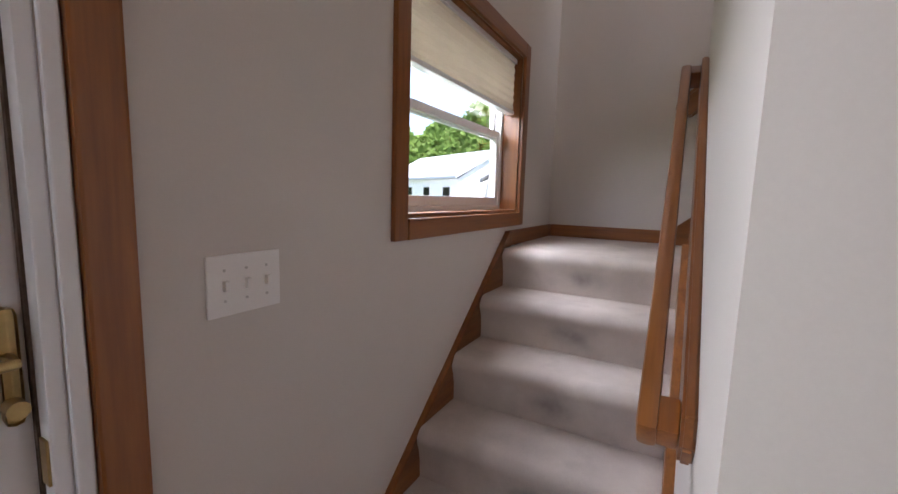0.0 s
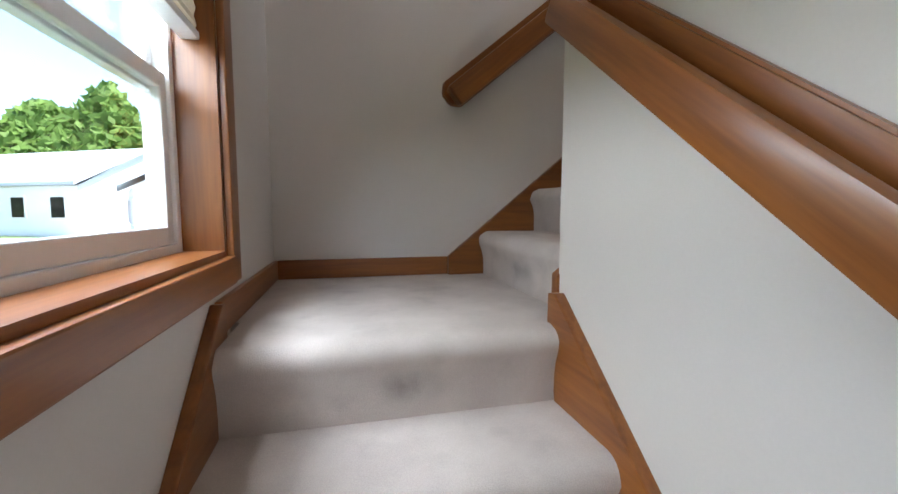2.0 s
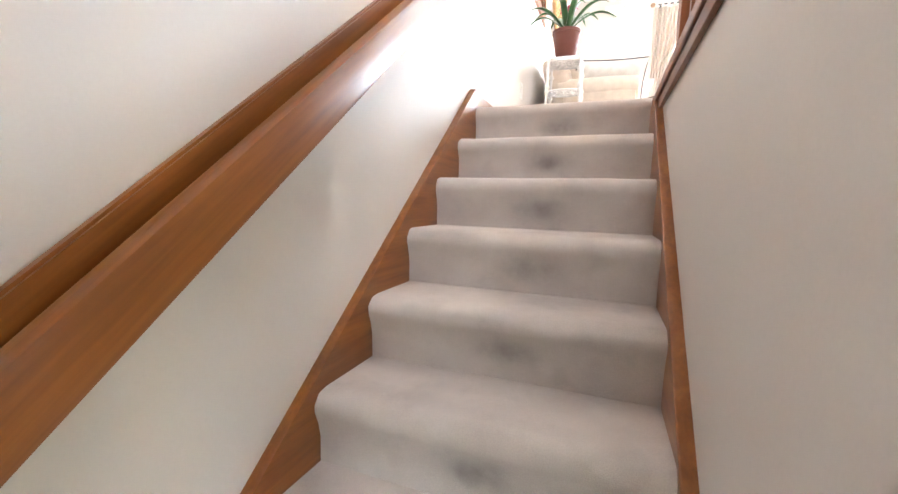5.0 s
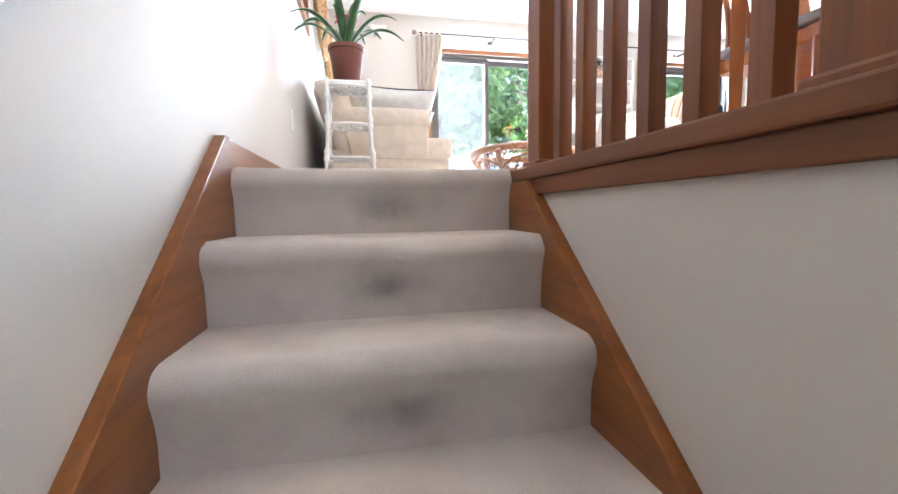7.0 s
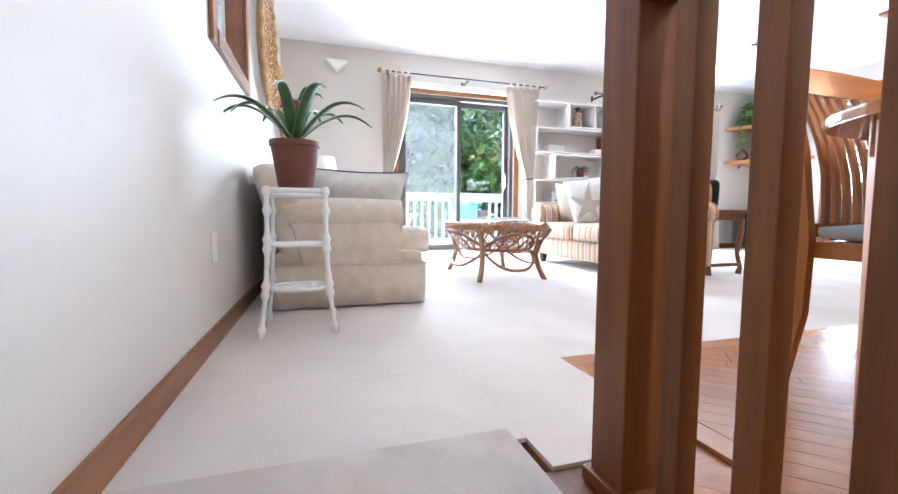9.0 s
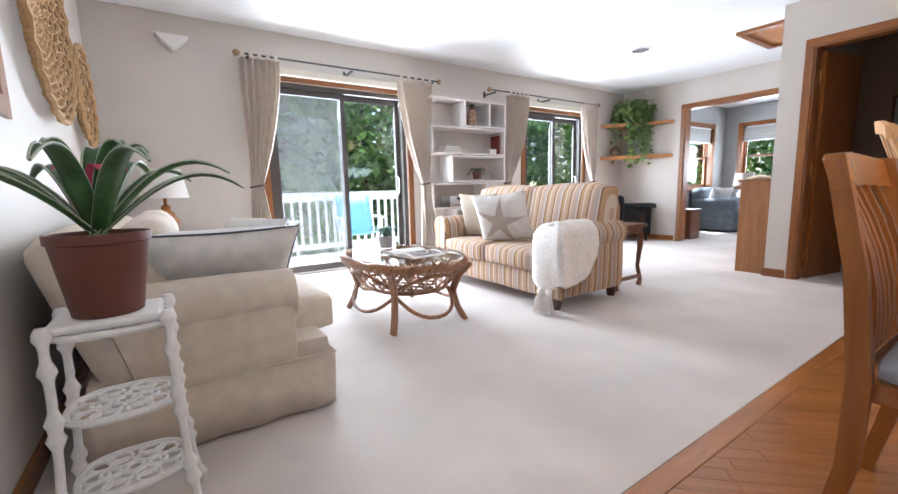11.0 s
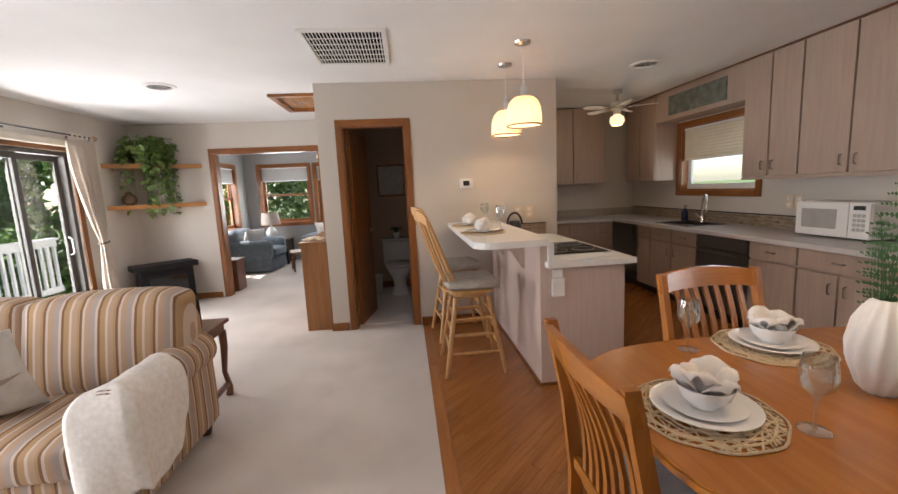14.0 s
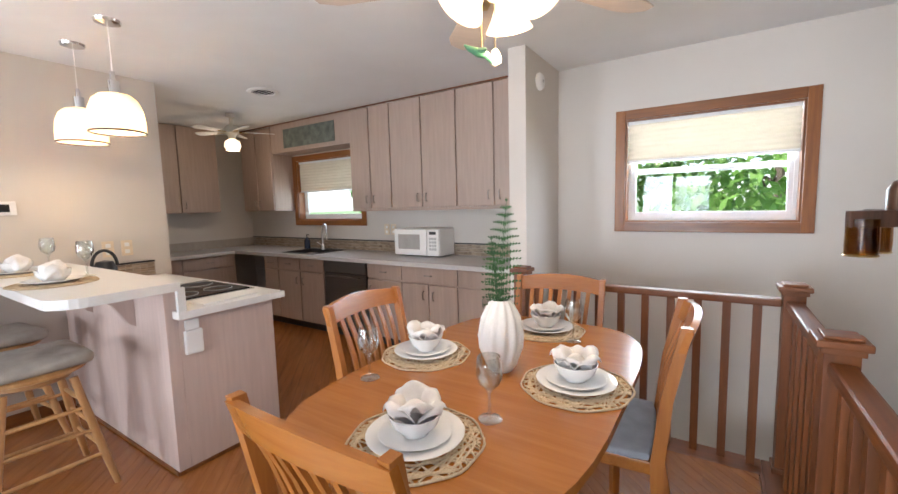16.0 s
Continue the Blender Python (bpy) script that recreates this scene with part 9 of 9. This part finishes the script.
k = 0
for x, y, h, s, m_ in ((-3.5, 12, 9.5, 2.8, 0), (-0.2, 11.0, 8.5, 2.5, 1), (2.6, 10.6, 9.0, 2.6, 0), (5.2, 11.4, 8.6, 2.5, 1), (7.8, 10.6, 9.2, 2.7, 1), (10.8, 11.6, 9.0, 2.7, 0), (13.8, 11.0, 8.8, 2.6, 0), (1.0, 15.5, 11, 3.4, 0), (5.0, 15.8, 11.5, 3.5, 1), (9.6, 16.0, 11, 3.4, 0), (-4.0, 16.5, 11, 3.4, 1), (15.5, 7.0, 9.0, 2.6, 0), (16.5, 3.5, 9.5, 2.8, 0), (16.0, 0.0, 8.5, 2.6, 1),
                     (0.2, -10.5, 8.5, 2.6, 0), (3.6, -11.5, 9.0, 2.8, 0), (6.8, -10.0, 8.6, 2.7, 0), (10.2, -11.5, 9.0, 2.8, 0)):
    k += 1
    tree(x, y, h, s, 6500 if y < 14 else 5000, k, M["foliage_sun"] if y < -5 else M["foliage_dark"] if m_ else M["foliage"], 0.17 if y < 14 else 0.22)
# far woods as a ragged bank of leaves
rg = np.random.RandomState(99)
n = 80000
ang = rg.uniform(radians(150), radians(262), n)
rad = rg.uniform(62, 84, n)
hx, hy = rad * np.cos(ang), rad * np.sin(ang)
top = 12.5 + 2.2 * np.sin(ang * 23) + 1.3 * np.sin(ang * 61 + 1)
z = -2.8 + (rg.uniform(0, 1, n) ** 0.6) * (top + 2.8) * np.clip((rad - 58) / 14, 0.4, 1.0)
p = np.stack([hx, hy, z], 1)
u = rg.normal(size=(n, 3))
u /= np.linalg.norm(u, axis=1)[:, None]
v = np.cross(u, rg.normal(size=(n, 3)))
v /= np.linalg.norm(v, axis=1)[:, None]
s = rg.uniform(0.5, 1.0, (n, 1))
verts = np.stack([p - u * s, p + v * s * 0.6, p + u * s, p - v * s * 0.6], 1).reshape(-1, 3)
me = bpy.data.meshes.new("far_woods")
me.from_pydata(verts.tolist(), [], np.arange(n * 4).reshape(-1, 4).tolist())
# strong sun on the woods is put into these lighter leaf colours
me.materials.append(leaf_material("painted_sun_woods", (0.10, 0.18, 0.04), (0.24, 0.36, 0.10)))
tagged(new("far_woods", me), "bank of sunlit woods beyond the neighbours", "woods", kind="stuff")

M["siding"] = material("white_siding", (0.80, 0.80, 0.80), 0.6, vary=0.04, scale=3, bump=0.2, stretch=(1, 1, 20))
M["shingle"] = material("pale_roof_shingle", (0.42, 0.46, 0.50), 0.9, vary=0.15, scale=8, bump=0.3)


def neighbour_house(m, w, d, h, rise, label):
    t = thing("neighbour_house", label, "house", m, group="neighbouring houses")
    boxes("wall", [(-w / 2, w / 2, -d / 2, d / 2, 0, h)], M["siding"], t)
    bm = bmesh.new()
    bm_prism(bm, [(-d / 2 - 0.5, h), (0, h + rise), (d / 2 + 0.5, h), (d / 2 + 0.5, h + 0.2), (0, h + rise + 0.25), (-d / 2 - 0.5, h + 0.2)], -w / 2 - 0.4, w / 2 + 0.4)
    bmesh.ops.transform(bm, matrix=Matrix(((0, 0, 1, 0), (1, 0, 0, 0), (0, 1, 0, 0), (0, 0, 0, 1))), verts=bm.verts[:])
    part("roof", bm, M["shingle"], t)
    for sx in (-1, 1):
        bm = bmesh.new()
        bm_prism(bm, [(-d / 2, h), (d / 2, h), (0, h + rise)], sx * w / 2 - 0.05, sx * w / 2 + 0.05)
        bmesh.ops.transform(bm, matrix=Matrix(((0, 0, 1, 0), (1, 0, 0, 0), (0, 1, 0, 0), (0, 0, 0, 1))), verts=bm.verts[:])
        part("gable", bm, M["siding"], t)
    for i in range(4):
        x = -w / 2 + (i + 0.5) * w / 4
        for sy in (-1, 1):
            wn_ = boxes("window", [(x - 0.55, x + 0.55, sy * d / 2 - 0.06, sy * d / 2 + 0.06, h * 0.38, h * 0.78)], M["dark_glass"], t)
            boxes("frame", [(x - 0.65, x - 0.55, sy * d / 2 - 0.08, sy * d / 2 + 0.08, h * 0.36, h * 0.8), (x + 0.55, x + 0.65, sy * d / 2 - 0.08, sy * d / 2 + 0.08, h * 0.36, h * 0.8), (x - 0.55, x + 0.55, sy * d / 2 - 0.08, sy * d / 2 + 0.08, h * 0.78, h * 0.8 + 0.06)], M["rail_white"], wn_)
    return t


neighbour_house(pose(-33, -21, -2.85, 0, 0, 62), 13, 8, 3.0, 2.4, "white neighbouring house with a pale gabled roof")
neighbour_house(pose(-23.5, -9.5, -2.85, 0, 0, 25), 8, 7, 2.6, 2.2, "smaller white neighbouring garage with a gabled roof")
tagged(boxes("driveway", [(-26, -14, -30, -4, -2.85, -2.83)], material("pale_concrete", (0.45, 0.44, 0.42), 0.9, scale=2)), "pale concrete driveway", "driveway", kind="structure")

# ---- strip floor: border boards and planks ----
fl = thing("strip_floor", "red-brown oak strip floor with mitred border boards", "wood floor", kind="structure")
M["plank"] = wood("oak_strip", (0.275, 0.092, 0.020), (0.40, 0.150, 0.036), 0.26, 1, coat=0.35, spread=0.07)
M["plank_x"] = wood("oak_border", (0.28, 0.095, 0.021), (0.41, 0.155, 0.038), 0.26, 0, coat=0.35, spread=0.07)
for x0, x1 in ((1.207, 2.62), (2.623, 4.10), (4.103, XB - 0.002)):
    boxes("border_board", [(x0, x1, 0.610, 0.683, -0.011, 0.0)], M["plank_x"], fl, bevel=0.002)
boxes("border_board", [(1.207, 1.279, 0.022, 0.608, -0.011, 0.0)], M["plank"], fl, bevel=0.002)
PW = 0.0585
LAY = pose(0, 0, 0, 0, 0, -135)
UNLAY = LAY.inverted()


def clip(poly, x0, x1, y0, y1):
    """A convex outline cut down to a rectangle."""
    for axis, lim, sign in ((0, x0, 1), (0, x1, -1), (1, y0, 1), (1, y1, -1)):
        out = []
        for a, b in zip(poly, poly[1:] + poly[:1]):
            da, db = sign * (a[axis] - lim), sign * (b[axis] - lim)
            if da >= 0:
                out.append(a)
            if da * db < 0:
                f = da / (da - db)
                out.append((a[0] + (b[0] - a[0]) * f, a[1] + (b[1] - a[1]) * f))
        poly = out
        if len(poly) < 3:
            return []
    return poly


def plank_faces(outline, shift):
    """Top and sides of one board, with a small chamfer round the top."""
    n = len(outline)
    cx, cy = sum(p[0] for p in outline) / n, sum(p[1] for p in outline) / n
    inner = [(p[0] + (cx - p[0]) * 0.0012 / max(0.02, math.hypot(p[0] - cx, p[1] - cy)), p[1] + (cy - p[1]) * 0.0012 / max(0.02, math.hypot(p[0] - cx, p[1] - cy))) for p in outline]
    vs = [(p[0] - shift[0], p[1] - shift[1], 0.0) for p in inner] + [(p[0] - shift[0], p[1] - shift[1], -0.0003) for p in outline] + [(p[0] - shift[0], p[1] - shift[1], -0.011) for p in outline]
    fs = [tuple(range(n))]
    for r in (0, n):
        fs += [(r + k, r + n + k, r + n + (k + 1) % n, r + (k + 1) % n) for k in range(n)]
    return vs, fs


rp_ = random.Random(5)
regions = ((1.281, XB - 0.002, -1.615, 0.608), (1.046, 1.281, -1.615, 0.020), (2.535, XB - 0.002, -2.22, -1.615), (XB - 0.002, 6.50, -2.22, -0.79))
rest_v, rest_f, count = [], [], 0
u = -5.2
while u < 2.2:
    v = -1.2 - rp_.uniform(0, 0.9)
    while v < 7.0:
        ln = rp_.choice((0.42, 0.60, 0.78, 0.96, 1.14))
        quad = [LAY @ Vector((u + a, v + b, 0)) for a, b in ((0.0006, 0.0006), (PW - 0.0006, 0.0006), (PW - 0.0006, ln - 0.0006), (0.0006, ln - 0.0006))]
        for reg in regions:
            poly = clip([(q.x, q.y) for q in quad], *reg)
            if not poly:
                continue
            loc = [UNLAY @ Vector((x, y, 0)) for x, y in poly]
            loc = [(q.x, q.y) for q in loc]
            area = abs(sum(a[0] * b[1] - b[0] * a[1] for a, b in zip(loc, loc[1:] + loc[:1]))) / 2
            if area < 2e-5:
                continue
            mid = (sum(q[0] for q in loc) / len(loc), sum(q[1] for q in loc) / len(loc))
            wx = sum(q[0] for q in poly) / len(poly)
            if count < 290 and wx < 3.75 and area > 0.004:
                vs, fs = plank_faces(loc, mid)
                me = bpy.data.meshes.new("plank")
                me.from_pydata(vs, [], fs)
                me.materials.append(M["plank"])
                o = new("plank", me)
                o.parent, o.matrix_basis = fl, LAY @ Matrix.Translation((mid[0], mid[1], 0))
                count += 1
            else:
                vs, fs = plank_faces(loc, (0, 0))
                base_ = len(rest_v)
                rest_v += vs
                rest_f += [tuple(base_ + k for k in f) for f in fs]
        v += ln
    u += PW
me = bpy.data.meshes.new("far_planks")
me.from_pydata(rest_v, [], rest_f)
me.materials.append(M["plank"])
far_ = new("far_planks", me)
far_.parent, far_.matrix_basis = fl, LAY
far_["kind"] = "stuff"
